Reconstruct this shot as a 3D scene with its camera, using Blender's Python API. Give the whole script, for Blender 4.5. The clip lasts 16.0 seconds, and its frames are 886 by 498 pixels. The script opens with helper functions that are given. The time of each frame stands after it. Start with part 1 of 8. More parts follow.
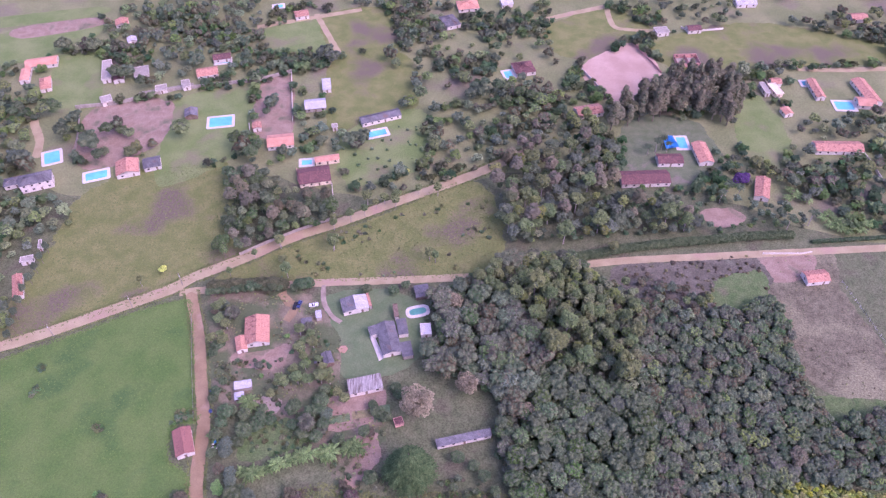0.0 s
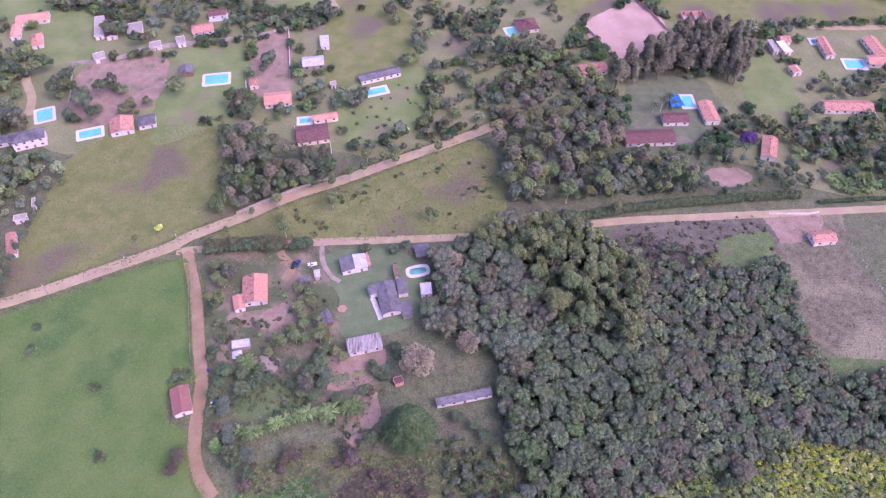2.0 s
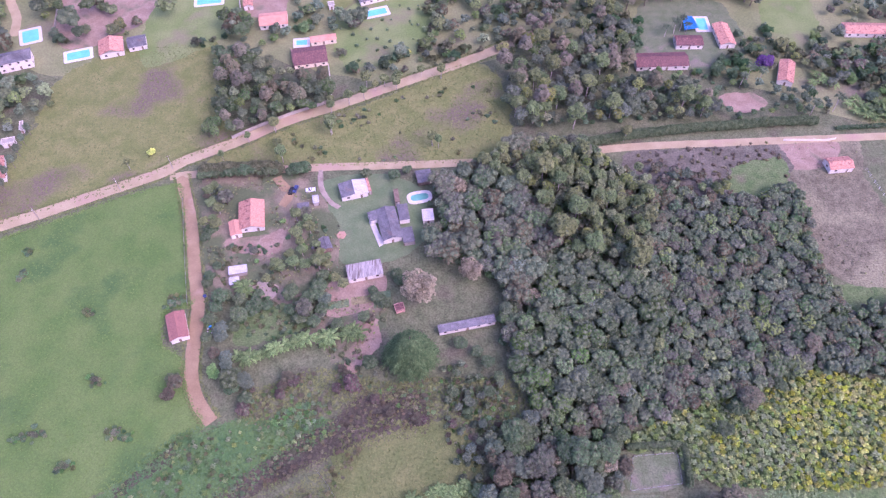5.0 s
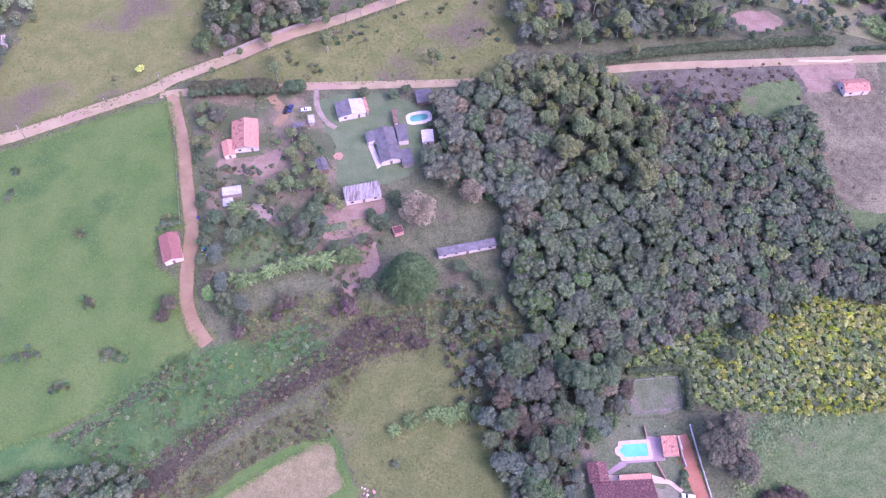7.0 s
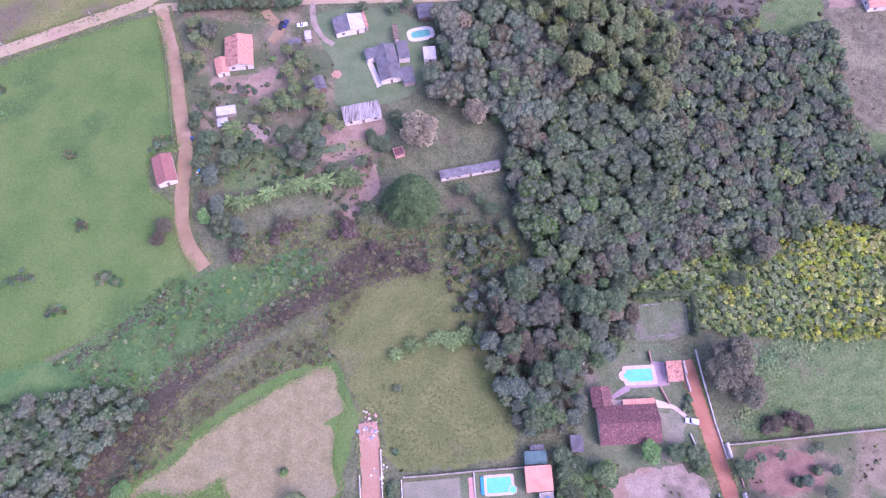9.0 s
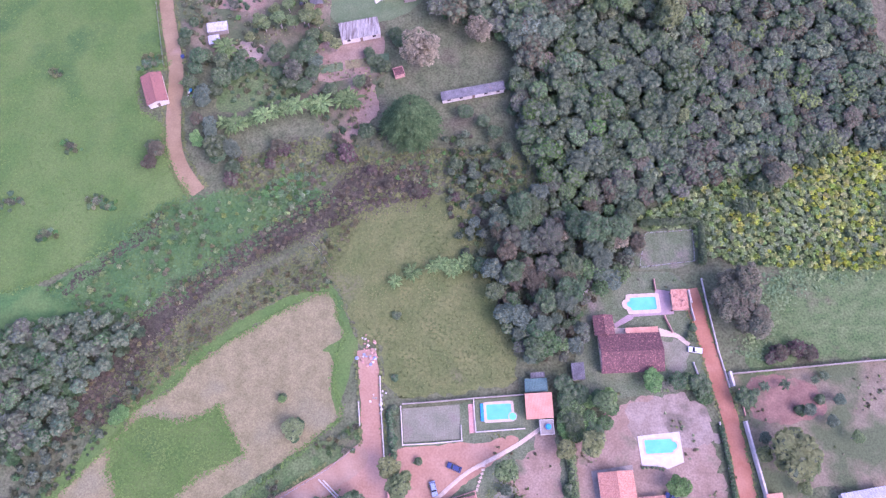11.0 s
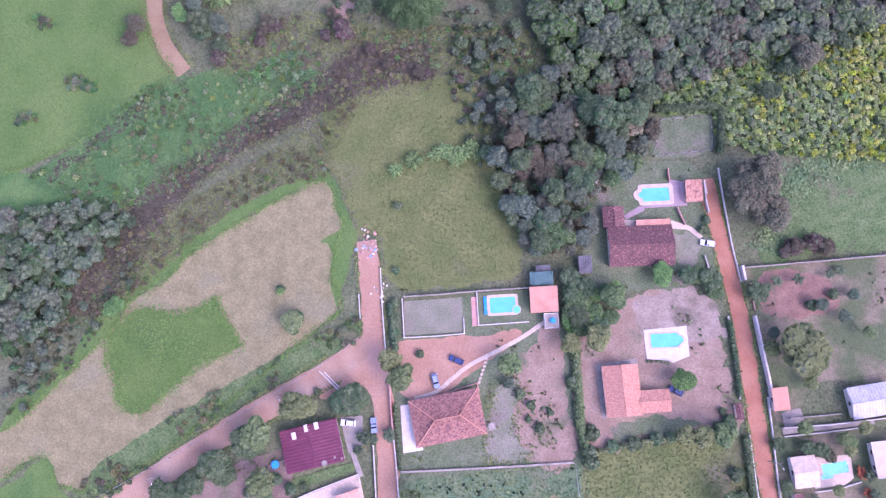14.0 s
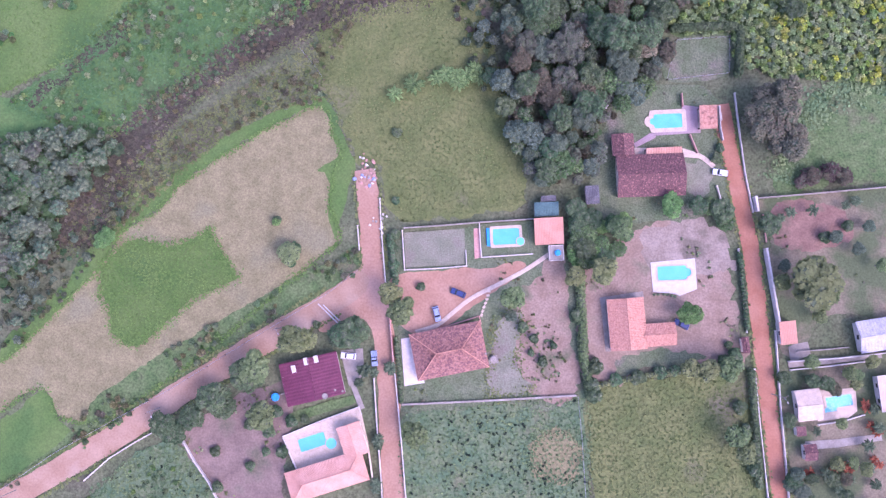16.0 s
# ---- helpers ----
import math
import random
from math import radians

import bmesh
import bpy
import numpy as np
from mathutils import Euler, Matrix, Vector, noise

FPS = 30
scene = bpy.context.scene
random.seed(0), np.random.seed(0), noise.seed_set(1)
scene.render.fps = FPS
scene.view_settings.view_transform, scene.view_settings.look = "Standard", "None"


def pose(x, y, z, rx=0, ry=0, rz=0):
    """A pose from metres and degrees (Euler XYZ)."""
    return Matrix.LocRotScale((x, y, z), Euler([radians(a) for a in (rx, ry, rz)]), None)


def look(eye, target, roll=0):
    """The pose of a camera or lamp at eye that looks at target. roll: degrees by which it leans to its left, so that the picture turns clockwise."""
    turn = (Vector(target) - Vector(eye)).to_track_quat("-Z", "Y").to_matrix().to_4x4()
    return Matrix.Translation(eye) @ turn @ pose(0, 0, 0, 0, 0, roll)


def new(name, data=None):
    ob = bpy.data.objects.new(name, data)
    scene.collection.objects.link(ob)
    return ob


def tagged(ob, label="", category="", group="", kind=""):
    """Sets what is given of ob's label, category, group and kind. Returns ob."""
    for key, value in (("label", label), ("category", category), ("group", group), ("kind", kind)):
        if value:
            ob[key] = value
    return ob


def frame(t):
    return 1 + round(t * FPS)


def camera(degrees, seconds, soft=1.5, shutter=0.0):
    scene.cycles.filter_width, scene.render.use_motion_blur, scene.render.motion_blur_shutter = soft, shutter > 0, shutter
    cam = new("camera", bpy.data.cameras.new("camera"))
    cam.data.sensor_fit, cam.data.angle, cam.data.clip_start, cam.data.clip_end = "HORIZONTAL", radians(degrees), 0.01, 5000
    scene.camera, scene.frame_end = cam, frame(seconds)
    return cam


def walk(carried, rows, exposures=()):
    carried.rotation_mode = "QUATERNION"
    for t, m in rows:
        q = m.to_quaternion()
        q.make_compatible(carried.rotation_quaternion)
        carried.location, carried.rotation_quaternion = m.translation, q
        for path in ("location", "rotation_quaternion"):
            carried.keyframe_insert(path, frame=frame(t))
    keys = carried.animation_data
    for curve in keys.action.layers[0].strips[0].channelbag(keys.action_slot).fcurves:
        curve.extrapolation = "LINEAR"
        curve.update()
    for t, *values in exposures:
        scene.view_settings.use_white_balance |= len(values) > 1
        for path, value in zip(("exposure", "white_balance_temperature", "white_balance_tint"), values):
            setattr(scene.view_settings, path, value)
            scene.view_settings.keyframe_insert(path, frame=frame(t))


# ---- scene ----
# ---- camera and its way ----
cam = camera(62.2, 16.0, 1.35)
PATH = [
    (0, 0.80, -3.98, 268.42, 43.000, 0.247, -0.743),
    (0.5, 0.73, -3.87, 266.60, 42.259, 0.222, -0.751),
    (1, 0.66, -3.74, 264.76, 41.490, 0.178, -0.685),
    (1.5, 0.61, -3.62, 262.91, 40.763, 0.154, -0.645),
    (2, 0.54, -3.52, 261.05, 40.581, 0.167, -0.646),
    (2.5, 0.47, -3.48, 259.15, 40.603, 0.195, -0.624),
    (3, 0.42, -3.46, 257.16, 40.632, 0.228, -0.589),
    (3.5, 0.38, -3.42, 255.07, 40.070, 0.258, -0.579),
    (4, 0.33, -3.34, 252.91, 38.750, 0.249, -0.538),
    (6.5, -0.20, -3.04, 241.96, 32.439, -0.121, -0.200),
    (7, -0.26, -2.85, 239.80, 31.057, -0.169, -0.136),
    (7.5, -0.34, -2.56, 237.71, 29.802, -0.181, -0.059),
    (8, -0.40, -2.21, 235.72, 28.371, -0.161, -0.017),
    (8.5, -0.44, -1.82, 233.81, 27.059, -0.139, 0.060),
    (9, -0.43, -1.44, 231.99, 25.623, -0.102, 0.048),
    (11.5, 0.02, 0.38, 223.50, 18.742, -0.081, 0.506),
    (12, -0.03, 0.99, 221.87, 17.253, -0.065, 0.569),
    (12.5, -0.12, 1.86, 220.32, 15.781, -0.048, 0.614),
    (13, -0.24, 2.95, 218.80, 14.121, -0.033, 0.656),
    (13.5, -0.31, 4.19, 217.32, 12.562, -0.017, 0.654),
    (14, -0.32, 5.50, 215.79, 10.875, -0.012, 0.709),
    (14.5, -0.25, 6.83, 214.22, 9.273, -0.005, 0.700),
    (15, -0.28, 8.15, 212.53, 7.602, -0.000, 0.710),
    (15.5, -0.49, 9.43, 210.84, 6.020, 0.004, 0.743),
    (16, -0.75, 10.70, 209.08, 4.338, 0.006, 0.778),
]

walk(cam, [(t, pose(x, y, z, rx, ry, rz)) for t, x, y, z, rx, ry, rz in PATH],
     [(0, 1.16, 5650, 69), (4, 1.32, 5620, 69), (7, 1.49, 5400, 69), (9, 1.46, 5400, 65), (12.5, 1.41, 5370, 58), (16, 1.37, 5400, 55)])

# ---- sky and sun ----
world = bpy.data.worlds.new("hazy_evening_sky")
scene.world = world
world.use_nodes = True
wn = world.node_tree
sky = wn.nodes.new("ShaderNodeTexSky")
sky.sky_type, sky.sun_disc = "NISHITA", False
SUN_ELEVATION, SUN_TURN = 48, 125
sky.sun_elevation, sky.sun_rotation = radians(SUN_ELEVATION), radians(SUN_TURN)
sky.air_density, sky.dust_density, sky.ozone_density = 1.0, 3.0, 0.5
wn.nodes["Background"].inputs[1].default_value = 0.15
wn.links.new(sky.outputs[0], wn.nodes["Background"].inputs[0])
sun = new("sun", bpy.data.lights.new("sun", "SUN"))
sun.data.energy, sun.data.angle, sun.data.color = 0.5, radians(40), (1.0, 0.9, 0.82)
sun.matrix_world = look((0, 0, 0), (-math.sin(radians(SUN_TURN)), -math.cos(radians(SUN_TURN)), -math.tan(radians(SUN_ELEVATION))))


# ---- materials ----
def mat(name, a, b, scale=0.6, fine=4.0, c=None, cscale=0.05, cut=0.55, rough=0.9, bump=0.3, vary=0.0, hue=0.0, local=False, metal=0.0, detail=6.0, stretch=None, spec=0.3, grit=1.0):
    """Two colours mixed by noise, finer grain over them, and blotches of a third colour; vary and hue: how far single things differ."""
    m = bpy.data.materials.new(name)
    m.use_nodes = True
    t = m.node_tree
    n, ln = t.nodes, t.links
    bsdf = n["Principled BSDF"]
    bsdf.inputs["Roughness"].default_value = rough
    bsdf.inputs["Metallic"].default_value = metal
    bsdf.inputs["Specular IOR Level"].default_value = spec
    if local:
        co = n.new("ShaderNodeTexCoord").outputs["Object"]
    else:
        co = n.new("ShaderNodeNewGeometry").outputs["Position"]
    if stretch:
        mp = n.new("ShaderNodeMapping")
        mp.inputs["Scale"].default_value = stretch
        ln.new(co, mp.inputs[0])
        co = mp.outputs[0]

    def noise_at(s, d=4.0):
        k = n.new("ShaderNodeTexNoise")
        k.inputs["Scale"].default_value, k.inputs["Detail"].default_value = s, d
        ln.new(co, k.inputs["Vector"])
        return k.outputs["Fac"]

    def spread(value, lo, hi):
        k = n.new("ShaderNodeMapRange")
        k.inputs[1].default_value, k.inputs[2].default_value = lo, hi
        ln.new(value, k.inputs[0])
        return k.outputs[0]

    def mixed(f, x, y):
        k = n.new("ShaderNodeMix")
        k.data_type = "RGBA"
        ln.new(f, k.inputs[0])
        for s, v in ((k.inputs[6], x), (k.inputs[7], y)):
            if isinstance(v, tuple):
                s.default_value = (*v, 1)
            else:
                ln.new(v, s)
        return k.outputs[2]

    col = mixed(spread(noise_at(scale, detail), 0.36, 0.64), a, b)
    if c:
        col = mixed(spread(noise_at(cscale, 5.0), cut, cut + 0.12), col, c)
    grain = noise_at(fine, 3.0)
    hsv = n.new("ShaderNodeHueSaturation")
    ln.new(col, hsv.inputs["Color"])
    g = n.new("ShaderNodeMapRange")
    g.inputs[1].default_value, g.inputs[2].default_value, g.inputs[3].default_value, g.inputs[4].default_value = 0.3, 0.7, 1 - 0.38 * grit, 1 + 0.36 * grit
    ln.new(grain, g.inputs[0])
    val = g.outputs[0]
    if vary or hue:
        info = n.new("ShaderNodeObjectInfo")
        isl = n.new("ShaderNodeNewGeometry")
        for amount, lo, hi, source in ((vary, 1 - vary, 1 + vary, info.outputs["Random"]), (vary, 1 - vary * 0.9, 1 + vary * 0.9, isl.outputs["Random Per Island"])):
            r = n.new("ShaderNodeMapRange")
            r.inputs[3].default_value, r.inputs[4].default_value = lo, hi
            ln.new(source, r.inputs[0])
            mu = n.new("ShaderNodeMath")
            mu.operation = "MULTIPLY"
            ln.new(val, mu.inputs[0])
            ln.new(r.outputs[0], mu.inputs[1])
            val = mu.outputs[0]
        if hue:
            wn2 = n.new("ShaderNodeTexWhiteNoise")
            wn2.noise_dimensions = "1D"
            ln.new(info.outputs["Random"], wn2.inputs["W"])
            r = n.new("ShaderNodeMapRange")
            r.inputs[3].default_value, r.inputs[4].default_value = 0.5 - hue, 0.5 + hue
            ln.new(wn2.outputs[0], r.inputs[0])
            ln.new(r.outputs[0], hsv.inputs["Hue"])
        if local:
            nat = n.new("ShaderNodeAttribute")
            nat.attribute_name = "nature"
            sep = n.new("ShaderNodeSeparateXYZ")
            ln.new(nat.outputs["Vector"], sep.inputs[0])
            for source, k, target in ((0, 0.3, "value"), (1, 0.018, "Hue"), (2, 0.22, "Saturation")):
                ma = n.new("ShaderNodeMath")
                ma.operation = "MULTIPLY_ADD"
                ma.inputs[1].default_value = k
                ma.inputs[2].default_value = 0.5 if target == "Hue" else 1.0
                ln.new(sep.outputs[source], ma.inputs[0])
                if target == "value":
                    mu = n.new("ShaderNodeMath")
                    mu.operation = "MULTIPLY"
                    ln.new(val, mu.inputs[0])
                    ln.new(ma.outputs[0], mu.inputs[1])
                    val = mu.outputs[0]
                elif target == "Hue" and hue:
                    ad = n.new("ShaderNodeMath")
                    ad.inputs[1].default_value = 0.0
                    ma.inputs[2].default_value = 0.0
                    ln.new(r.outputs[0], ad.inputs[0])
                    ln.new(ma.outputs[0], ad.inputs[1])
                    ln.new(ad.outputs[0], hsv.inputs["Hue"])
                else:
                    ln.new(ma.outputs[0], hsv.inputs[target])
    ln.new(val, hsv.inputs["Value"])
    ln.new(hsv.outputs[0], bsdf.inputs["Base Color"])
    if local and not bump:
        tr = n.new("ShaderNodeBsdfTranslucent")
        ms = n.new("ShaderNodeMixShader")
        ms.inputs[0].default_value = 0.45
        ln.new(hsv.outputs[0], tr.inputs[0])
        ln.new(bsdf.outputs[0], ms.inputs[1])
        ln.new(tr.outputs[0], ms.inputs[2])
        ln.new(ms.outputs[0], n["Material Output"].inputs[0])
    if bump:
        bp = n.new("ShaderNodeBump")
        bp.inputs["Strength"].default_value, bp.inputs["Distance"].default_value = bump, 0.15
        ln.new(grain, bp.inputs["Height"])
        ln.new(bp.outputs[0], bsdf.inputs["Normal"])
    return m


M = {}
# grounds
M["meadow"] = mat("rough_meadow", (0.135, 0.17, 0.046), (0.195, 0.21, 0.07), 0.12, 1.6, c=(0.15, 0.128, 0.08), cscale=0.03, cut=0.53, bump=0.8, grit=0.5)
M["green"] = mat("lush_pasture", (0.08, 0.158, 0.034), (0.121, 0.193, 0.05), 0.07, 1.8, c=(0.063, 0.135, 0.034), cscale=0.04, bump=0.8, grit=0.5)
M["teal"] = mat("wet_meadow", (0.06, 0.15, 0.04), (0.105, 0.19, 0.052), 0.15, 1.5, c=(0.105, 0.15, 0.06), cscale=0.05, cut=0.58, bump=0.9, grit=0.5)
M["hillside"] = mat("pale_hillside_grass", (0.16, 0.19, 0.075), (0.22, 0.235, 0.105), 0.05, 1.2, c=(0.19, 0.165, 0.11), cscale=0.02, cut=0.56, bump=0.8, grit=0.5)
M["far_lawn"] = mat("pale_green_lawn", (0.13, 0.195, 0.055), (0.19, 0.24, 0.085), 0.06, 1.5, c=(0.19, 0.19, 0.095), cscale=0.04, cut=0.56, bump=0.6, grit=0.5)
M["scrub"] = mat("scrub_ground", (0.095, 0.12, 0.054), (0.135, 0.15, 0.075), 0.2, 1.5, c=(0.115, 0.11, 0.065), cscale=0.06, bump=0.9)
M["bracken"] = mat("dead_bracken", (0.062, 0.061, 0.036), (0.1, 0.096, 0.056), 0.5, 2.2, bump=0.9)
M["straw"] = mat("dry_stubble", (0.2, 0.184, 0.084), (0.25, 0.226, 0.108), 0.25, 2.2, c=(0.22, 0.21, 0.11), cscale=0.06, bump=0.7, grit=0.65)
M["lawn"] = mat("mown_lawn", (0.105, 0.145, 0.067), (0.15, 0.175, 0.095), 0.2, 2.5, c=(0.22, 0.18, 0.146), cscale=0.07, cut=0.6, bump=0.4)
M["leafy"] = mat("leafy_field", (0.095, 0.165, 0.078), (0.15, 0.195, 0.090), 0.2, 1.3, c=(0.17, 0.16, 0.090), cscale=0.05, cut=0.56, bump=0.9, grit=0.7)
M["olive"] = mat("olive_grass", (0.112, 0.15, 0.043), (0.172, 0.192, 0.064), 0.12, 1.6, c=(0.155, 0.15, 0.084), cscale=0.035, cut=0.58, bump=0.9, grit=0.5)
M["soil"] = mat("red_soil", (0.345, 0.197, 0.122), (0.42, 0.258, 0.17), 0.12, 1.6, c=(0.39, 0.255, 0.185), cscale=0.05, bump=0.3, grit=0.35)
M["soil_pale"] = mat("pale_reddish_road", (0.34, 0.21, 0.13), (0.41, 0.275, 0.18), 0.15, 1.8, c=(0.42, 0.31, 0.22), cscale=0.06, bump=0.25, grit=0.3)
M["lot"] = mat("graded_pale_earth", (0.40, 0.275, 0.20), (0.48, 0.345, 0.26), 0.08, 1.5, c=(0.36, 0.26, 0.18), cscale=0.04, cut=0.58, bump=0.3, grit=0.35)
M["road"] = mat("dirt_road", (0.32, 0.26, 0.14), (0.39, 0.322, 0.183), 0.15, 1.8, c=(0.36, 0.255, 0.17), cscale=0.05, bump=0.25, grit=0.3)
M["track"] = mat("sandy_track", (0.245, 0.172, 0.09), (0.315, 0.228, 0.123), 0.15, 1.8, c=(0.38, 0.27, 0.19), cscale=0.05, bump=0.25, grit=0.3)
M["verge"] = mat("overgrown_verge", (0.08, 0.14, 0.042), (0.125, 0.175, 0.065), 0.25, 1.6, c=(0.15, 0.13, 0.08), cscale=0.08, cut=0.6, bump=0.9)
M["redroad"] = mat("red_dirt_road", (0.34, 0.15, 0.085), (0.42, 0.205, 0.125), 0.15, 1.8, c=(0.42, 0.23, 0.15), cscale=0.06, cut=0.6, bump=0.25, grit=0.3)
M["yard"] = mat("bare_yard", (0.25, 0.178, 0.12), (0.322, 0.24, 0.17), 0.2, 1.8, c=(0.145, 0.145, 0.08), cscale=0.1, bump=0.4, grit=0.5)
M["bed_soil"] = mat("dark_red_garden_soil", (0.21, 0.125, 0.09), (0.28, 0.175, 0.125), 0.25, 1.8, c=(0.15, 0.13, 0.08), cscale=0.12, cut=0.56, bump=0.4, grit=0.5)
M["yard_dark"] = mat("dark_bare_yard", (0.19, 0.14, 0.105), (0.255, 0.19, 0.145), 0.2, 1.8, c=(0.145, 0.135, 0.085), cscale=0.1, bump=0.4, grit=0.5)
M["yard_green"] = mat("weedy_yard", (0.172, 0.148, 0.09), (0.235, 0.202, 0.128), 0.2, 1.8, c=(0.095, 0.125, 0.055), cscale=0.07, cut=0.44, bump=0.5, grit=0.6)
M["yard_pale"] = mat("pale_trodden_yard", (0.262, 0.212, 0.155), (0.338, 0.28, 0.212), 0.25, 1.8, c=(0.175, 0.15, 0.105), cscale=0.12, cut=0.52, bump=0.4, grit=0.5)
M["sand"] = mat("pale_sand", (0.29, 0.24, 0.18), (0.36, 0.3, 0.23), 0.2, 2.0, bump=0.3, grit=0.5)
M["dry_plot"] = mat("dry_weedy_plot", (0.115, 0.11, 0.062), (0.175, 0.165, 0.095), 0.3, 1.3, c=(0.215, 0.21, 0.115), cscale=0.04, cut=0.5, bump=0.9)
M["burnt"] = mat("charred_ground", (0.095, 0.092, 0.06), (0.15, 0.14, 0.097), 0.2, 1.2, c=(0.15, 0.155, 0.1), cscale=0.08, cut=0.55, bump=0.8)
# buildings
M["tile"] = mat("clay_roof_tiles", (0.41, 0.2, 0.135), (0.53, 0.29, 0.2), 1.2, 6.0, c=(0.20, 0.10, 0.08), cscale=0.7, cut=0.56, bump=0.4, vary=0.1, detail=10)
M["tile_worn"] = mat("blackened_roof_tiles", (0.3, 0.145, 0.108), (0.41, 0.22, 0.165), 1.4, 6.0, c=(0.2, 0.105, 0.095), cscale=1.6, cut=0.47, bump=0.4, detail=12)
M["tile_dark"] = mat("mossy_roof_tiles", (0.115, 0.06, 0.058), (0.185, 0.095, 0.085), 1.4, 6.0, c=(0.38, 0.19, 0.14), cscale=2.0, cut=0.56, bump=0.4, detail=12)
M["tile_pink"] = mat("faded_roof_tiles", (0.44, 0.215, 0.142), (0.535, 0.285, 0.195), 1.5, 6.0, c=(0.34, 0.15, 0.12), cscale=1.2, cut=0.62, bump=0.4, detail=10)
M["sheet_rib"] = mat("fibre_cement_roof", (0.24, 0.22, 0.195), (0.37, 0.345, 0.31), 1.0, 5.0, c=(0.15, 0.125, 0.105), cscale=0.9, cut=0.54, rough=0.9, bump=0.2, stretch=(1.5, 0.12, 0.12))
M["lawn_fresh"] = mat("fresh_green_lawn", (0.1, 0.158, 0.068), (0.142, 0.19, 0.088), 0.15, 2.2, c=(0.17, 0.165, 0.1), cscale=0.06, cut=0.62, bump=0.4, grit=0.5)
M["worn_lawn"] = mat("worn_lawn", (0.18, 0.192, 0.118), (0.245, 0.24, 0.165), 0.2, 2.5, c=(0.2, 0.175, 0.13), cscale=0.1, bump=0.4, grit=0.6)
M["tile_old"] = mat("sooty_red_roof_tiles", (0.25, 0.115, 0.09), (0.34, 0.165, 0.125), 1.4, 6.0, c=(0.17, 0.085, 0.075), cscale=1.4, cut=0.55, bump=0.4, detail=12)
M["tile_new"] = mat("new_roof_tiles", (0.5, 0.25, 0.165), (0.58, 0.315, 0.215), 0.3, 5.0, bump=0.3, grit=0.5)
M["tile_pale"] = mat("bleached_roof_tiles", (0.58, 0.31, 0.215), (0.66, 0.385, 0.28), 0.3, 5.0, bump=0.3, grit=0.5)
M["maroon"] = mat("maroon_sheet_roof", (0.125, 0.032, 0.055), (0.16, 0.042, 0.07), 0.3, 6.0, rough=0.6, bump=0.1)
M["sheet"] = mat("weathered_sheet_roof", (0.12, 0.12, 0.12), (0.185, 0.182, 0.182), 0.4, 5.0, c=(0.18, 0.135, 0.115), cscale=0.2, cut=0.58, rough=0.85, bump=0.2, vary=0.15, spec=0.15)
M["sheet_light"] = mat("pale_sheet_roof", (0.40, 0.39, 0.40), (0.5, 0.49, 0.5), 0.5, 5.0, c=(0.36, 0.3, 0.27), cscale=0.3, cut=0.6, rough=0.6, bump=0.2)
M["sheet_green"] = mat("green_sheet_roof", (0.06, 0.13, 0.12), (0.09, 0.17, 0.15), 0.5, 5.0, rough=0.6, bump=0.2)
M["white"] = mat("whitewash", (0.57, 0.52, 0.455), (0.66, 0.61, 0.54), 0.6, 5.0, c=(0.55, 0.45, 0.38), cscale=0.4, cut=0.62, bump=0.1, vary=0.05, grit=0.4)
M["cream"] = mat("cream_plaster", (0.70, 0.58, 0.42), (0.78, 0.66, 0.5), 0.6, 5.0, bump=0.1)
M["concrete"] = mat("worn_concrete", (0.27, 0.24, 0.195), (0.35, 0.315, 0.26), 0.6, 5.0, c=(0.23, 0.2, 0.16), cscale=0.3, cut=0.6, bump=0.2, vary=0.1, grit=0.5)
M["paving"] = mat("pale_stone_paving", (0.50, 0.405, 0.295), (0.60, 0.495, 0.375), 0.8, 5.0, c=(0.53, 0.41, 0.29), cscale=0.3, cut=0.6, bump=0.15, grit=0.5)
M["mauve"] = mat("mauve_deck_paint", (0.32, 0.235, 0.235), (0.38, 0.285, 0.285), 0.4, 5.0, bump=0.1, grit=0.5)
M["brick"] = mat("pink_brick_paving", (0.50, 0.27, 0.22), (0.58, 0.34, 0.28), 0.8, 5.0, bump=0.2)
M["wood"] = mat("grey_wood", (0.16, 0.11, 0.08), (0.24, 0.18, 0.13), 1.0, 8.0, bump=0.2)
M["pool_tile"] = mat("turquoise_pool_tile", (0.125, 0.53, 0.59), (0.16, 0.59, 0.645), 0.3, 3.0, bump=0.0, rough=0.4, grit=0.15)
M["pool_green"] = mat("green_pool_tile", (0.12, 0.38, 0.30), (0.16, 0.45, 0.36), 0.3, 3.0, bump=0.0, rough=0.4, grit=0.15)
M["blue_cover"] = mat("blue_plastic_sheet", (0.02, 0.25, 0.60), (0.04, 0.33, 0.70), 0.5, 4.0, bump=0.1, rough=0.5)
M["blue_paint"] = mat("blue_car_paint", (0.03, 0.05, 0.14), (0.04, 0.06, 0.17), 1, 4, bump=0, rough=0.3, spec=0.5)
M["silver_paint"] = mat("silver_blue_paint", (0.25, 0.32, 0.45), (0.29, 0.36, 0.5), 1, 4, bump=0, rough=0.3, spec=0.5)
M["white_paint"] = mat("white_car_paint", (0.75, 0.76, 0.78), (0.8, 0.8, 0.82), 1, 4, bump=0, rough=0.3, spec=0.5)
M["car_glass"] = mat("dark_car_glass", (0.02, 0.025, 0.03), (0.03, 0.035, 0.04), 1, 4, bump=0, rough=0.08, spec=0.6)
M["rubber"] = mat("tyre_rubber", (0.02, 0.02, 0.02), (0.03, 0.03, 0.03), 3, 9, bump=0.1)
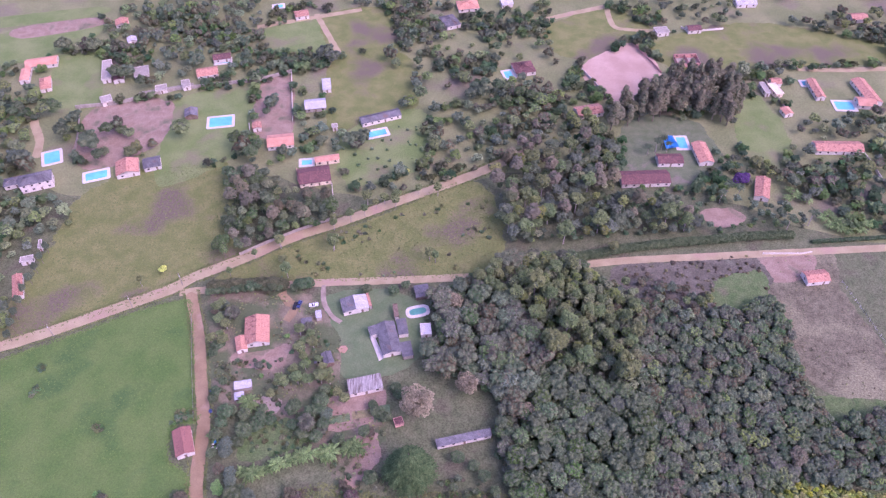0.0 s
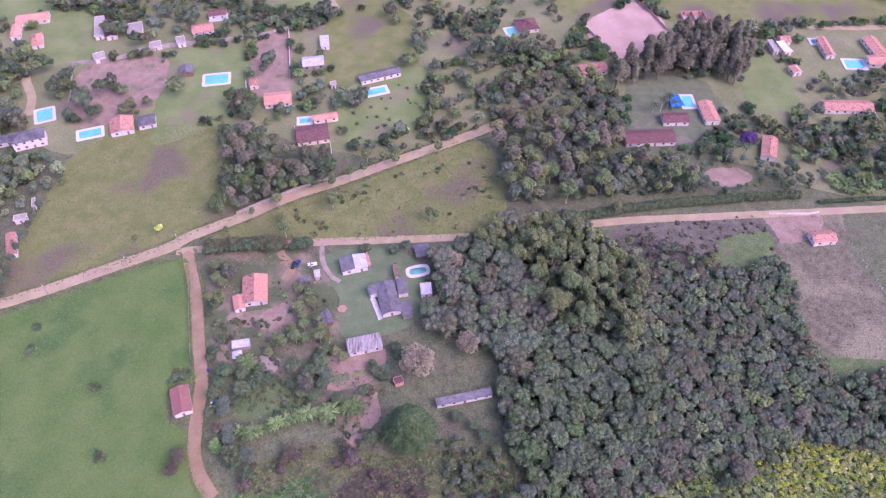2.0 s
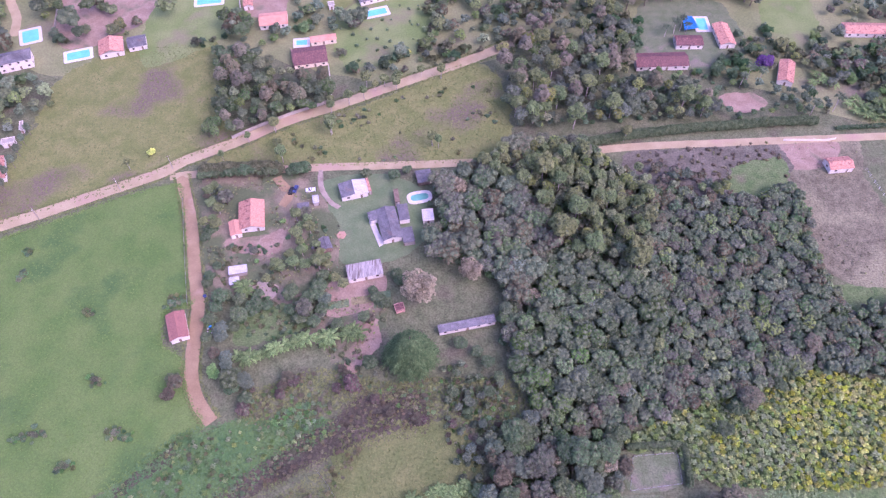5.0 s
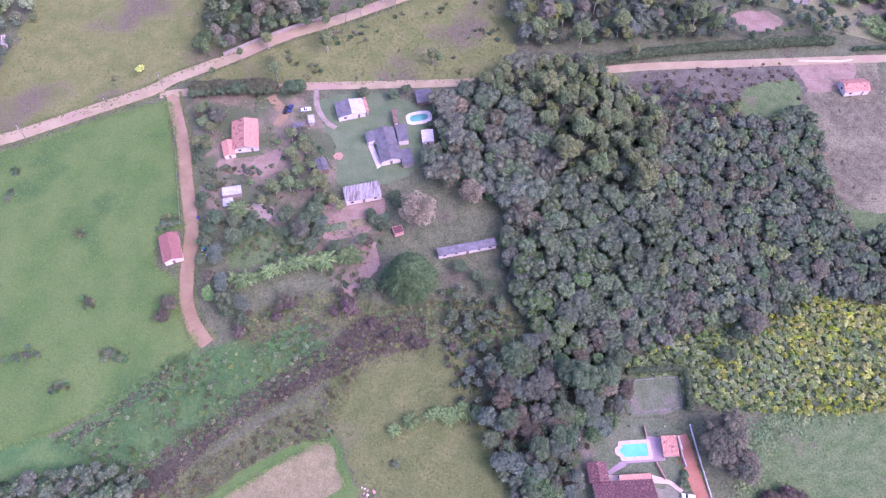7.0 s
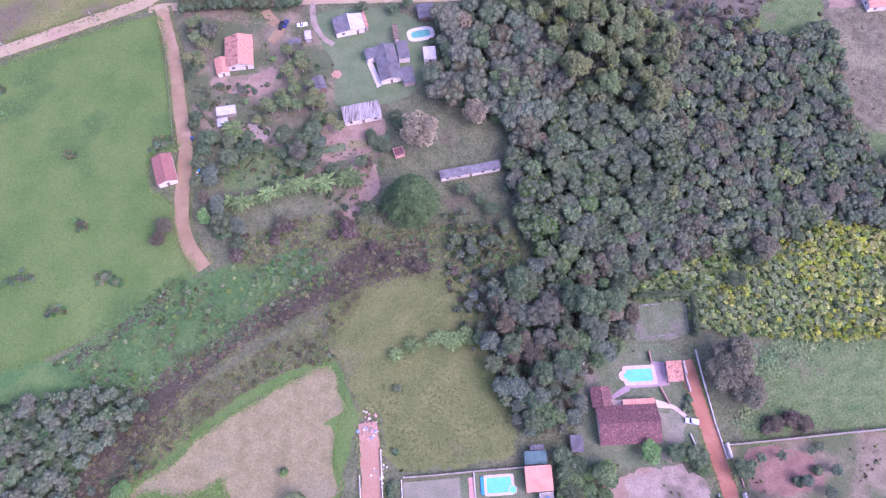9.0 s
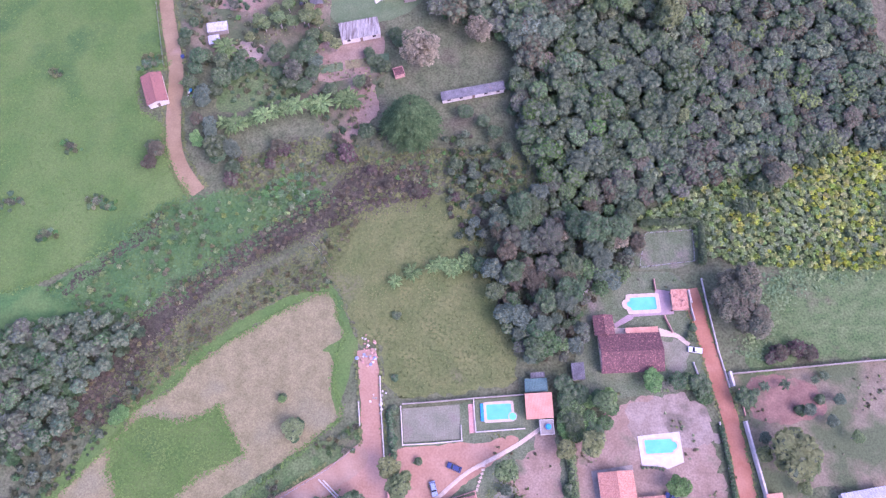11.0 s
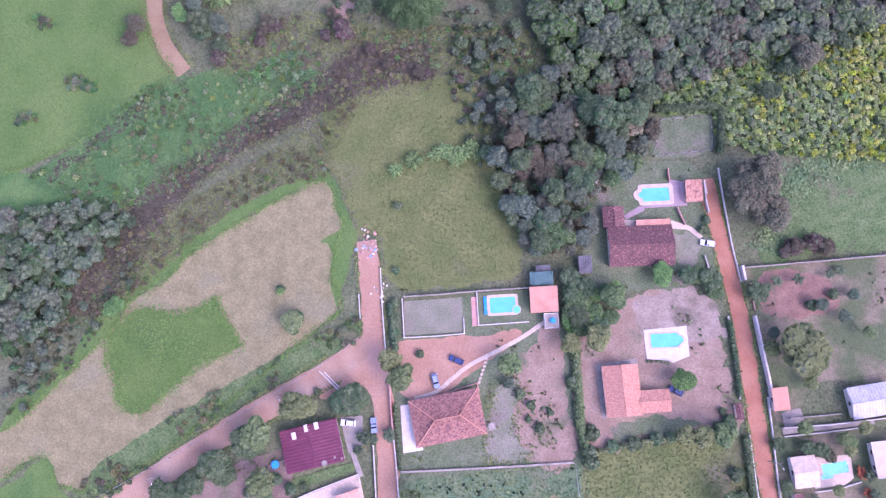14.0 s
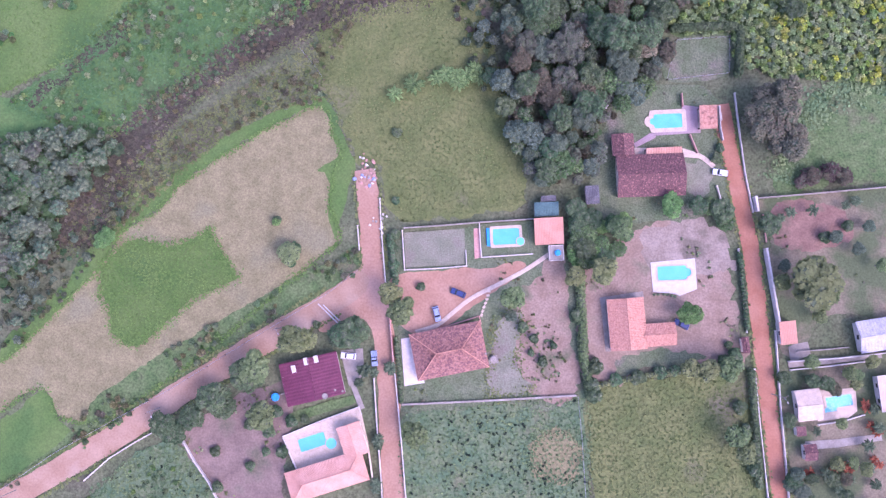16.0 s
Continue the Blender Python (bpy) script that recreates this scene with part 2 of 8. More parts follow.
M["steel"] = mat("dull_steel", (0.35, 0.35, 0.36), (0.45, 0.45, 0.46), 1, 6, rough=0.45, metal=0.7, bump=0)
# plants
M["weed_tuft"] = mat("dry_weed_tufts", (0.17, 0.17, 0.085), (0.25, 0.23, 0.13), 0.5, 2.5, vary=0.2, hue=0.02, local=True, bump=0)
M["leaf_scrub"] = mat("scrub_leaves", (0.14, 0.16, 0.075), (0.21, 0.215, 0.11), 0.5, 2.5, vary=0.22, hue=0.03, local=True, bump=0)
M["weed_dark"] = mat("dark_weeds", (0.03, 0.05, 0.03), (0.05, 0.075, 0.045), 0.5, 2.5, vary=0.2, local=True, bump=0)
M["leaf_red"] = mat("red_fronds", (0.30, 0.09, 0.05), (0.42, 0.16, 0.08), 0.8, 3.0, vary=0.2, local=True, bump=0)
M["leaf_purple"] = mat("purple_blossom", (0.16, 0.085, 0.22), (0.22, 0.12, 0.29), 0.5, 2.5, vary=0.2, local=True, bump=0)
M["bark"] = mat("tree_bark", (0.14, 0.11, 0.085), (0.24, 0.20, 0.16), 1.5, 6.0, bump=0.5, local=True, vary=0.2)
M["pale_bark"] = mat("pale_bark", (0.36, 0.30, 0.27), (0.46, 0.40, 0.36), 1.5, 6.0, bump=0.4, local=True)
M["leaf"] = mat("broad_leaves", (0.086, 0.15, 0.066), (0.152, 0.22, 0.102), 0.5, 2.5, vary=0.2, hue=0.03, local=True, bump=0, grit=0.55)
M["leaf_light"] = mat("light_leaves", (0.165, 0.228, 0.088), (0.255, 0.318, 0.13), 0.5, 2.5, vary=0.14, hue=0.03, local=True, bump=0, grit=0.55)
M["leaf_brown"] = mat("bronze_leaves", (0.125, 0.118, 0.07), (0.185, 0.165, 0.1), 0.5, 2.5, vary=0.14, hue=0.02, local=True, bump=0, grit=0.55)
M["leaf_grey"] = mat("grey_leaves", (0.115, 0.168, 0.102), (0.175, 0.228, 0.143), 0.5, 2.5, vary=0.14, hue=0.02, local=True, bump=0, grit=0.55)
M["leaf_lime"] = mat("lime_leaves", (0.14, 0.275, 0.08), (0.22, 0.365, 0.115), 0.5, 2.5, vary=0.2, hue=0.02, local=True, bump=0)
M["leaf_yellow"] = mat("yellow_blossom_leaves", (0.35, 0.46, 0.12), (0.66, 0.68, 0.17), 0.4, 2.5, vary=0.3, hue=0.02, local=True, bump=0)
M["leaf_thicket"] = mat("thicket_leaves", (0.18, 0.31, 0.115), (0.29, 0.42, 0.165), 0.5, 2.5, vary=0.25, hue=0.025, local=True, bump=0)
M["leaf_mauve"] = mat("greyish_mauve_leaves", (0.122, 0.136, 0.09), (0.185, 0.194, 0.13), 0.5, 2.5, vary=0.14, hue=0.02, local=True, bump=0, grit=0.55)
M["leaf_plum"] = mat("plum_leaves", (0.11, 0.083, 0.066), (0.17, 0.128, 0.1), 0.5, 2.5, vary=0.22, hue=0.02, local=True, bump=0)
M["leaf_blue"] = mat("bluish_grey_leaves", (0.125, 0.18, 0.12), (0.19, 0.245, 0.165), 0.5, 2.5, vary=0.18, hue=0.02, local=True, bump=0)
M["leaf_wet"] = mat("rank_green_leaves", (0.1, 0.2, 0.07), (0.165, 0.265, 0.1), 0.5, 2.5, vary=0.2, hue=0.02, local=True, bump=0)
M["leaf_pine"] = mat("pine_needles", (0.185, 0.19, 0.115), (0.26, 0.25, 0.155), 0.5, 2.5, vary=0.14, hue=0.02, local=True, bump=0, grit=0.55)
M["twig"] = mat("bare_twigs", (0.29, 0.265, 0.16), (0.40, 0.36, 0.23), 1.0, 4.0, vary=0.2, local=True, bump=0)
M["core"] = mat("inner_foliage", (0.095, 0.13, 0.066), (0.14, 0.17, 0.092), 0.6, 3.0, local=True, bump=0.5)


def glass_mat(name, col, rough=0.05):
    m = bpy.data.materials.new(name)
    m.use_nodes = True
    b = m.node_tree.nodes["Principled BSDF"]
    b.inputs["Base Color"].default_value = (*col, 1)
    b.inputs["Roughness"].default_value = rough
    b.inputs["IOR"].default_value = 1.33
    b.inputs["Transmission Weight"].default_value = 1.0
    k = m.node_tree.nodes.new("ShaderNodeTexNoise")
    k.inputs["Scale"].default_value = 1.5
    bp = m.node_tree.nodes.new("ShaderNodeBump")
    bp.inputs["Strength"].default_value = 0.012
    m.node_tree.links.new(k.outputs["Fac"], bp.inputs["Height"])
    m.node_tree.links.new(bp.outputs[0], b.inputs["Normal"])
    return m


M["water"] = glass_mat("clear_pool_water", (0.85, 0.97, 1.0))


# ---- building helpers ----
rng = random.Random(7)


def mesh_of(name, verts, faces, materials, index=None, smooth=False):
    me = bpy.data.meshes.new(name)
    me.from_pydata([tuple(map(float, v)) for v in verts], [], [tuple(map(int, f)) for f in faces])
    for m in materials if isinstance(materials, (list, tuple)) else [materials]:
        me.materials.append(M[m])
    if index is not None:
        me.polygons.foreach_set("material_index", index)
    if smooth:
        me.polygons.foreach_set("use_smooth", [True] * len(me.polygons))
    me.update()
    return me


def part(name, bm, material, parent, label="", at=None, smooth=False):
    """A bmesh as one mesh object under its thing."""
    me = bpy.data.meshes.new(name)
    bm.to_mesh(me)
    bm.free()
    me.materials.append(M[material])
    if smooth:
        me.polygons.foreach_set("use_smooth", [True] * len(me.polygons))
    ob = new(name, me)
    ob.parent = parent
    if at is not None:
        ob.matrix_basis = at
    if label:
        tagged(ob, label)
    return ob


def thing(name, x, y, z, turn, label, category, group="", kind=""):
    ob = new(name)
    ob.matrix_basis = pose(x, y, z, 0, 0, turn)
    return tagged(ob, label, category, group, kind)


def box(bm, x0, x1, y0, y1, z0, z1, bevel=0.0):
    r = bmesh.ops.create_cube(bm, size=1.0)
    vs = r["verts"]
    for v in vs:
        v.co = Vector(((x0 + x1) / 2 + v.co.x * (x1 - x0), (y0 + y1) / 2 + v.co.y * (y1 - y0), (z0 + z1) / 2 + v.co.z * (z1 - z0)))
    if bevel:
        es = list({e for v in vs for e in v.link_edges})
        bmesh.ops.bevel(bm, geom=es, offset=bevel, segments=1, affect="EDGES")
    return bm


def boxes(*rows, bevel=0.0):
    bm = bmesh.new()
    for r in rows:
        box(bm, *r, bevel=bevel)
    return bm


def tube(bm, a, b, ra, rb, sides=7):
    a, b = Vector(a), Vector(b)
    q = (b - a).to_track_quat("Z", "Y").to_matrix()
    rings = []
    for p, r in ((a, ra), (b, rb)):
        rings.append([bm.verts.new(p + q @ Vector((r * math.cos(2 * math.pi * i / sides), r * math.sin(2 * math.pi * i / sides), 0))) for i in range(sides)])
    for i in range(sides):
        bm.faces.new((rings[0][i], rings[0][(i + 1) % sides], rings[1][(i + 1) % sides], rings[1][i]))
    bm.faces.new(rings[1])
    bm.faces.new(rings[0][::-1])
    return bm


def smooth_line(pts, closed=False, step=3.0, wobble=0.0, seed=1):
    """A curve through the points in short steps, with a little waviness."""
    P = [Vector((*p, 0)) for p in pts]
    n = len(P)
    out = []
    for i in range(n if closed else n - 1):
        p0, p1, p2, p3 = (P[(i - 1) % n], P[i], P[(i + 1) % n], P[(i + 2) % n]) if closed else (P[max(i - 1, 0)], P[i], P[i + 1], P[min(i + 2, n - 1)])
        k = max(1, int((p2 - p1).length / step))
        for j in range(k):
            t = j / k
            q = 0.5 * ((2 * p1) + (p2 - p0) * t + (2 * p0 - 5 * p1 + 4 * p2 - p3) * t * t + (3 * p1 - p0 - 3 * p2 + p3) * t ** 3)
            out.append(q)
    if not closed:
        out.append(P[-1])
    if wobble:
        for q in out:
            d = noise.noise_vector(Vector((q.x * 0.13, q.y * 0.13, seed))) + 0.6 * noise.noise_vector(Vector((q.x * 0.5, q.y * 0.5, seed + 9))) + 0.5 * noise.noise_vector(Vector((q.x * 1.7, q.y * 1.7, seed + 3)))
            q.x += d.x * wobble
            q.y += d.y * wobble
    return out


LOTS = []
LAYER = [-0.22]


def layer():
    """Each piece of ground lies a little over those before it."""
    LAYER[0] += 0.0025
    return LAYER[0]


def sheet(name, pts, material, label, category, wobble=1.0, step=1.2, curved=True, closed=True):
    """A flat piece of ground with an uneven edge."""
    z = layer()
    if name.startswith(("far_", "east_", "pool_lawn", "stubble", "burnt")):
        LOTS.append(list(pts))
    ring = smooth_line(pts, True, step, wobble, len(name)) if curved else [Vector((*p, 0)) for p in pts]
    bm = bmesh.new()
    vs = [bm.verts.new((q.x, q.y, z)) for q in ring]
    f = bm.faces.new(vs)
    f.normal_update()
    if f.normal.z < 0:
        f.normal_flip()
    bmesh.ops.triangulate(bm, faces=[f])
    me = bpy.data.meshes.new(name)
    bm.to_mesh(me)
    bm.free()
    me.materials.append(M[material])
    return tagged(new(name, me), label, category, kind="structure")


def ribbon(name, pts, width, material, label, category, wobble=0.5):
    """A road along its middle line, slightly crowned."""
    z = layer() + 0.02
    line = smooth_line(pts, False, 2.0, 0.0)
    vs, fs = [], []
    for i, q in enumerate(line):
        a, b = line[max(i - 1, 0)], line[min(i + 1, len(line) - 1)]
        d = (b - a).normalized()
        s = Vector((-d.y, d.x, 0))
        for k, (u, h) in enumerate(((-1, -0.02), (-0.45, 0.02), (0, 0.04), (0.45, 0.02), (1, -0.02))):
            e = wobble * noise.noise(Vector((q.x * 0.25, q.y * 0.25, u * 7))) if abs(u) == 1 else 0
            p = q + s * (u * width / 2 + e)
            vs.append((p.x, p.y, z + h))
    for i in range(len(line) - 1):
        for k in range(4):
            fs.append((i * 5 + k, i * 5 + k + 1, i * 5 + k + 6, i * 5 + k + 5))
    return tagged(new(name, mesh_of(name, vs, fs, material, smooth=True)), label, category, kind="structure")


def garden_wall(name, pts, h, thick, material, label, category="wall", gap=3.0):
    """A wall along a broken line: one panel to each stretch, with pillars between."""
    root = thing(name, *pts[0], 0, 0, label, category, kind="structure")
    ox, oy = pts[0]
    for (x0, y0), (x1, y1) in zip(pts, pts[1:]):
        L = math.hypot(x1 - x0, y1 - y0)
        a = math.degrees(math.atan2(y1 - y0, x1 - x0))
        k = max(1, round(L / gap))
        for i in range(k):
            u0, u1 = L * i / k, L * (i + 1) / k
            t0 = (u0 + u1) / 2
            c, s = math.cos(radians(a)), math.sin(radians(a))
            bm = boxes((-(u1 - u0) / 2 + 0.1, (u1 - u0) / 2 - 0.1, -thick / 2, thick / 2, -0.1, h))
            part("panel", bm, material, root, at=pose(x0 - ox + c * t0, y0 - oy + s * t0, 0, 0, 0, a))
            bm = boxes((-0.14, 0.14, -thick / 2 - 0.06, thick / 2 + 0.06, -0.1, h + 0.12))
            part("pillar", bm, material, root, at=pose(x0 - ox + c * u0, y0 - oy + s * u0, 0, 0, 0, a))
    return root


def fence(name, pts, h, label, gap=3.0, material="wood"):
    root = thing(name, *pts[0], 0, 0, label, "fence")
    ox, oy = pts[0]
    for (x0, y0), (x1, y1) in zip(pts, pts[1:]):
        L = math.hypot(x1 - x0, y1 - y0)
        a = math.atan2(y1 - y0, x1 - x0)
        k = max(1, round(L / gap))
        for i in range(k + 1):
            u = L * i / k
            part("post", boxes((-0.08, 0.08, -0.08, 0.08, -0.2, h)), material, root, at=pose(x0 - ox + math.cos(a) * u, y0 - oy + math.sin(a) * u, 0))
        for z in (0.35, 0.75, 1.1):
            if z < h:
                bm = tube(bmesh.new(), (0, 0, 0), (L, 0, 0), 0.02, 0.02, 4)
                part("wire", bm, "steel", root, at=pose(x0 - ox, y0 - oy, z, 0, 0, math.degrees(a)))
    return root


def ribbed(bm, p0, p1, p2, p3, pitch, depth, thick=0.06):
    """A roof slope p0 p1 (eave) p2 p3 (ridge), ribbed from eave to ridge; a triangle where p2 and p3 meet."""
    p0, p1, p2, p3 = map(Vector, (p0, p1, p2, p3))
    n = (p1 - p0).cross(p3 - p0 if (p3 - p0).length > 0.01 else p2 - p0).normalized()
    if n.z < 0:
        n = -n
    k = max(2, int((p1 - p0).length / pitch)) * 2
    rows = []
    for i in range(k + 1):
        t = i / k
        o = n * (depth if i % 2 else 0)
        rows.append((bm.verts.new(p0.lerp(p1, t) + o), bm.verts.new(p3.lerp(p2, t) + o)))
    for a, b in zip(rows, rows[1:]):
        if (a[1].co - b[1].co).length < 1e-4:
            bm.faces.new((a[0], b[0], b[1]))
        else:
            bm.faces.new((a[0], b[0], b[1], a[1]))
    low = [bm.verts.new(p - n * thick) for p in (p0, p1, p2, p3)]
    if (p2 - p3).length > 0.01:
        bm.faces.new(low[::-1])
    else:
        bm.faces.new(low[:3][::-1])
    return bm


def wall_with_holes(w, h, holes, thick):
    """A wall w long and h high in its own xz plane, pierced by holes (x0, x1, z0, z1)."""
    xs = sorted({0, w, *(v for o in holes for v in o[:2])})
    zs = sorted({0, h, *(v for o in holes for v in o[2:])})
    bm = bmesh.new()
    for x0, x1 in zip(xs, xs[1:]):
        for z0, z1 in zip(zs, zs[1:]):
            cx, cz = (x0 + x1) / 2, (z0 + z1) / 2
            if not any(o[0] < cx < o[1] and o[2] < cz < o[3] for o in holes):
                box(bm, x0, x1, 0, thick, z0, z1)
    bmesh.ops.remove_doubles(bm, verts=bm.verts, dist=0.001)
    return bm


def house(name, x, y, w, d, turn, roof="gable", tile="tile", wall="white", h=2.8, rise=None, over=0.5, label="", category="house", along=True, windows=True, base=0.0, open_side=False, pitch=0.45, group="", tile2="", storeys=1):
    """A house w by d over its eaves: four walls with windows and a door, and its roof. along: the ridge runs along w."""
    root = thing(name, x, y, base, turn, label, category, group)
    W, D = max(w - 2 * over, 1.2), max(d - 2 * over, 1.2)
    th = 0.18
    rise = rise if rise is not None else (0.16 * (d if along else w) if roof in ("gable", "hip") else 0.08 * d)
    sides = (("wall", -W / 2, -D / 2, 0, W), ("wall", W / 2, -D / 2, 90, D), ("wall", W / 2, D / 2, 180, W), ("wall", -W / 2, D / 2, 270, D))
    if open_side:
        for px, py in ((-W / 2, -D / 2), (W / 2, -D / 2), (W / 2, D / 2), (-W / 2, D / 2)):
            part("post", boxes((px - 0.12, px + 0.12, py - 0.12, py + 0.12, 0, h)), "wood", root)
        part("floor_slab", boxes((-W / 2, W / 2, -D / 2, D / 2, -0.1, 0.12)), "concrete", root)
    else:
        for k, (nm, px, py, a, L) in enumerate(sides):
            holes = []
            L2 = L - (0 if k % 2 == 0 else 2 * th)
            if windows:
                count = max(1, int(L2 / 4.0))
                for i in range(count):
                    c = L2 * (i + 0.5) / count
                    if k == 0 and i == count // 2:
                        holes.append((c - 0.5, c + 0.5, 0.0, min(2.1, h - 0.3)))
                    elif L2 > 2.5:
                        holes.append((c - 0.6, c + 0.6, 1.0, min(2.1, h - 0.3)))
                    for up in range(1, storeys):
                        holes.append((c - 0.6, c + 0.6, 1.0 + 2.8 * up, 2.1 + 2.8 * up))
            wm = part(nm, wall_with_holes(L2, h, holes, th), wall, root)
            off = 0 if k % 2 == 0 else th
            m = pose(px, py, 0, 0, 0, a) @ Matrix.Translation((off, 0, 0))
            wm.matrix_basis = m
            for (a0, a1, z0, z1) in holes:
                if z0 == 0:
                    part("door", boxes((a0, a1, 0.06, 0.11, 0.02, z1)), "wood", root, at=m)
                else:
                    wi = part("window", boxes((a0, a1, 0.05, 0.09, z0, z0 + 0.06), (a0, a1, 0.05, 0.09, z1 - 0.06, z1), (a0, a0 + 0.06, 0.05, 0.09, z0 + 0.06, z1 - 0.06), (a1 - 0.06, a1, 0.05, 0.09, z0 + 0.06, z1 - 0.06), ((a0 + a1) / 2 - 0.03, (a0 + a1) / 2 + 0.03, 0.05, 0.09, z0 + 0.06, z1 - 0.06)), "wood", root, at=m)
                    part("pane", boxes((a0 + 0.06, a1 - 0.06, 0.065, 0.075, z0 + 0.06, z1 - 0.06)), "car_glass", wi)
        part("floor_slab", boxes((-W / 2 + th, W / 2 - th, -D / 2 + th, D / 2 - th, -0.1, 0.05)), "concrete", root)
    a, b, z0, z1 = w / 2, d / 2, h - over * rise / max(d / 2, 0.1) * 0.9, h + rise
    cap = 0.14
    if roof == "none":
        part("lintel", boxes((-a + over, a - over, -b + over, -b + over + 0.18, h, h + 0.2), (-a + over, a - over, b - over - 0.18, b - over, h, h + 0.2), (-0.1, 0.1, -b + over + 0.18, b - over - 0.18, 0.05, h + 0.1)), tile, root)
    elif roof == "flat":
        part("roof", boxes((-a, a, -b, b, h, h + 0.22)), tile, root)
        part("parapet", boxes((-a, a, -b, -b + 0.15, h + 0.22, h + 0.5), (-a, a, b - 0.15, b, h + 0.22, h + 0.5), (-a, -a + 0.15, -b + 0.15, b - 0.15, h + 0.22, h + 0.5), (a - 0.15, a, -b + 0.15, b - 0.15, h + 0.22, h + 0.5)), wall, root)
    elif roof == "shed":
        part("roof", ribbed(bmesh.new(), (-a, -b, h), (a, -b, h), (a, b, h + rise), (-a, b, h + rise), pitch, 0.07), tile, root)
        if not open_side:
            bm = bmesh.new()
            for sx in (-1, 1):
                q = [bm.verts.new(v) for v in ((sx * W / 2, -D / 2, h), (sx * W / 2, D / 2, h), (sx * W / 2, D / 2, h + rise * 0.9))]
                bm.faces.new(q)
            q = [bm.verts.new(v) for v in ((-W / 2, D / 2, h), (W / 2, D / 2, h), (W / 2, D / 2, h + rise * 0.9), (-W / 2, D / 2, h + rise * 0.9))]
            bm.faces.new(q)
            bmesh.ops.solidify(bm, geom=bm.faces[:], thickness=0.12)
            part("gable", bm, wall, root)
    elif roof == "gable":
        if along:
            e = ((-a, -b, z0), (a, -b, z0), (a, 0, z1), (-a, 0, z1)), ((a, b, z0), (-a, b, z0), (-a, 0, z1), (a, 0, z1))
            ridge = ((-a, 0, z1 + 0.05), (a, 0, z1 + 0.05))
            tri = [((sx * W / 2, -D / 2, h), (sx * W / 2, D / 2, h), (sx * W / 2, 0, z1 - 0.1)) for sx in (-1, 1)]
        else:
            e = ((-a, b, z0), (-a, -b, z0), (0, -b, z1), (0, b, z1)), ((a, -b, z0), (a, b, z0), (0, b, z1), (0, -b, z1))
            ridge = ((0, -b, z1 + 0.05), (0, b, z1 + 0.05))
            tri = [((-W / 2, sy * D / 2, h), (W / 2, sy * D / 2, h), (0, sy * D / 2, z1 - 0.1)) for sy in (-1, 1)]
        for q, cover in zip(e, (tile, tile2 or tile)):
            part("roof", ribbed(bmesh.new(), *q, pitch, 0.08), cover, root)
        part("ridge", tube(bmesh.new(), *ridge, cap, cap, 6), tile, root)
        if not open_side:
            for q in tri:
                bm = bmesh.new()
                bm.faces.new([bm.verts.new(v) for v in q])
                bmesh.ops.solidify(bm, geom=bm.faces[:], thickness=0.15)
                part("gable", bm, wall, root)
    elif roof == "hip":
        if along:
            r = max(a - b, 0.3)
            A, B = (-r, 0, z1), (r, 0, z1)
            slopes = ((-a, -b, z0), (a, -b, z0), B, A), ((a, b, z0), (-a, b, z0), A, B), ((a, -b, z0), (a, b, z0), B, B), ((-a, b, z0), (-a, -b, z0), A, A)
            hips = (A, B), (A, (-a, -b, z0)), (A, (-a, b, z0)), (B, (a, -b, z0)), (B, (a, b, z0))
        else:
            r = max(b - a, 0.3)
            A, B = (0, -r, z1), (0, r, z1)
            slopes = ((-a, -b, z0), (a, -b, z0), A, A), ((a, b, z0), (-a, b, z0), B, B), ((a, -b, z0), (a, b, z0), B, A), ((-a, b, z0), (-a, -b, z0), A, B)
            hips = (A, B), (A, (-a, -b, z0)), (A, (a, -b, z0)), (B, (-a, b, z0)), (B, (a, b, z0))
        for q in slopes:
            part("roof", ribbed(bmesh.new(), *q, pitch, 0.08), tile, root)
        for p, q in hips:
            part("ridge", tube(bmesh.new(), Vector(p) + Vector((0, 0, 0.06)), Vector(q) + Vector((0, 0, 0.06)), 0.16, 0.16, 5), "tile_new" if tile in ("tile", "tile_worn") else tile, root)
    return root


def oval(w, d, n=28, power=3.0):
    """A rounded rectangle."""
    out = []
    for i in range(n):
        t = 2 * math.pi * i / n
        c, s = math.cos(t), math.sin(t)
        out.append((w / 2 * math.copysign(abs(c) ** (2 / power), c), d / 2 * math.copysign(abs(s) ** (2 / power), s)))
    return out


def prism(bm, ring, z0, z1):
    lo = [bm.verts.new((x, y, z0)) for x, y in ring]
    hi = [bm.verts.new((x, y, z1)) for x, y in ring]
    n = len(ring)
    for i in range(n):
        bm.faces.new((lo[i], lo[(i + 1) % n], hi[(i + 1) % n], hi[i]))
    bm.faces.new(hi)
    bm.faces.new(lo[::-1])
    return bm


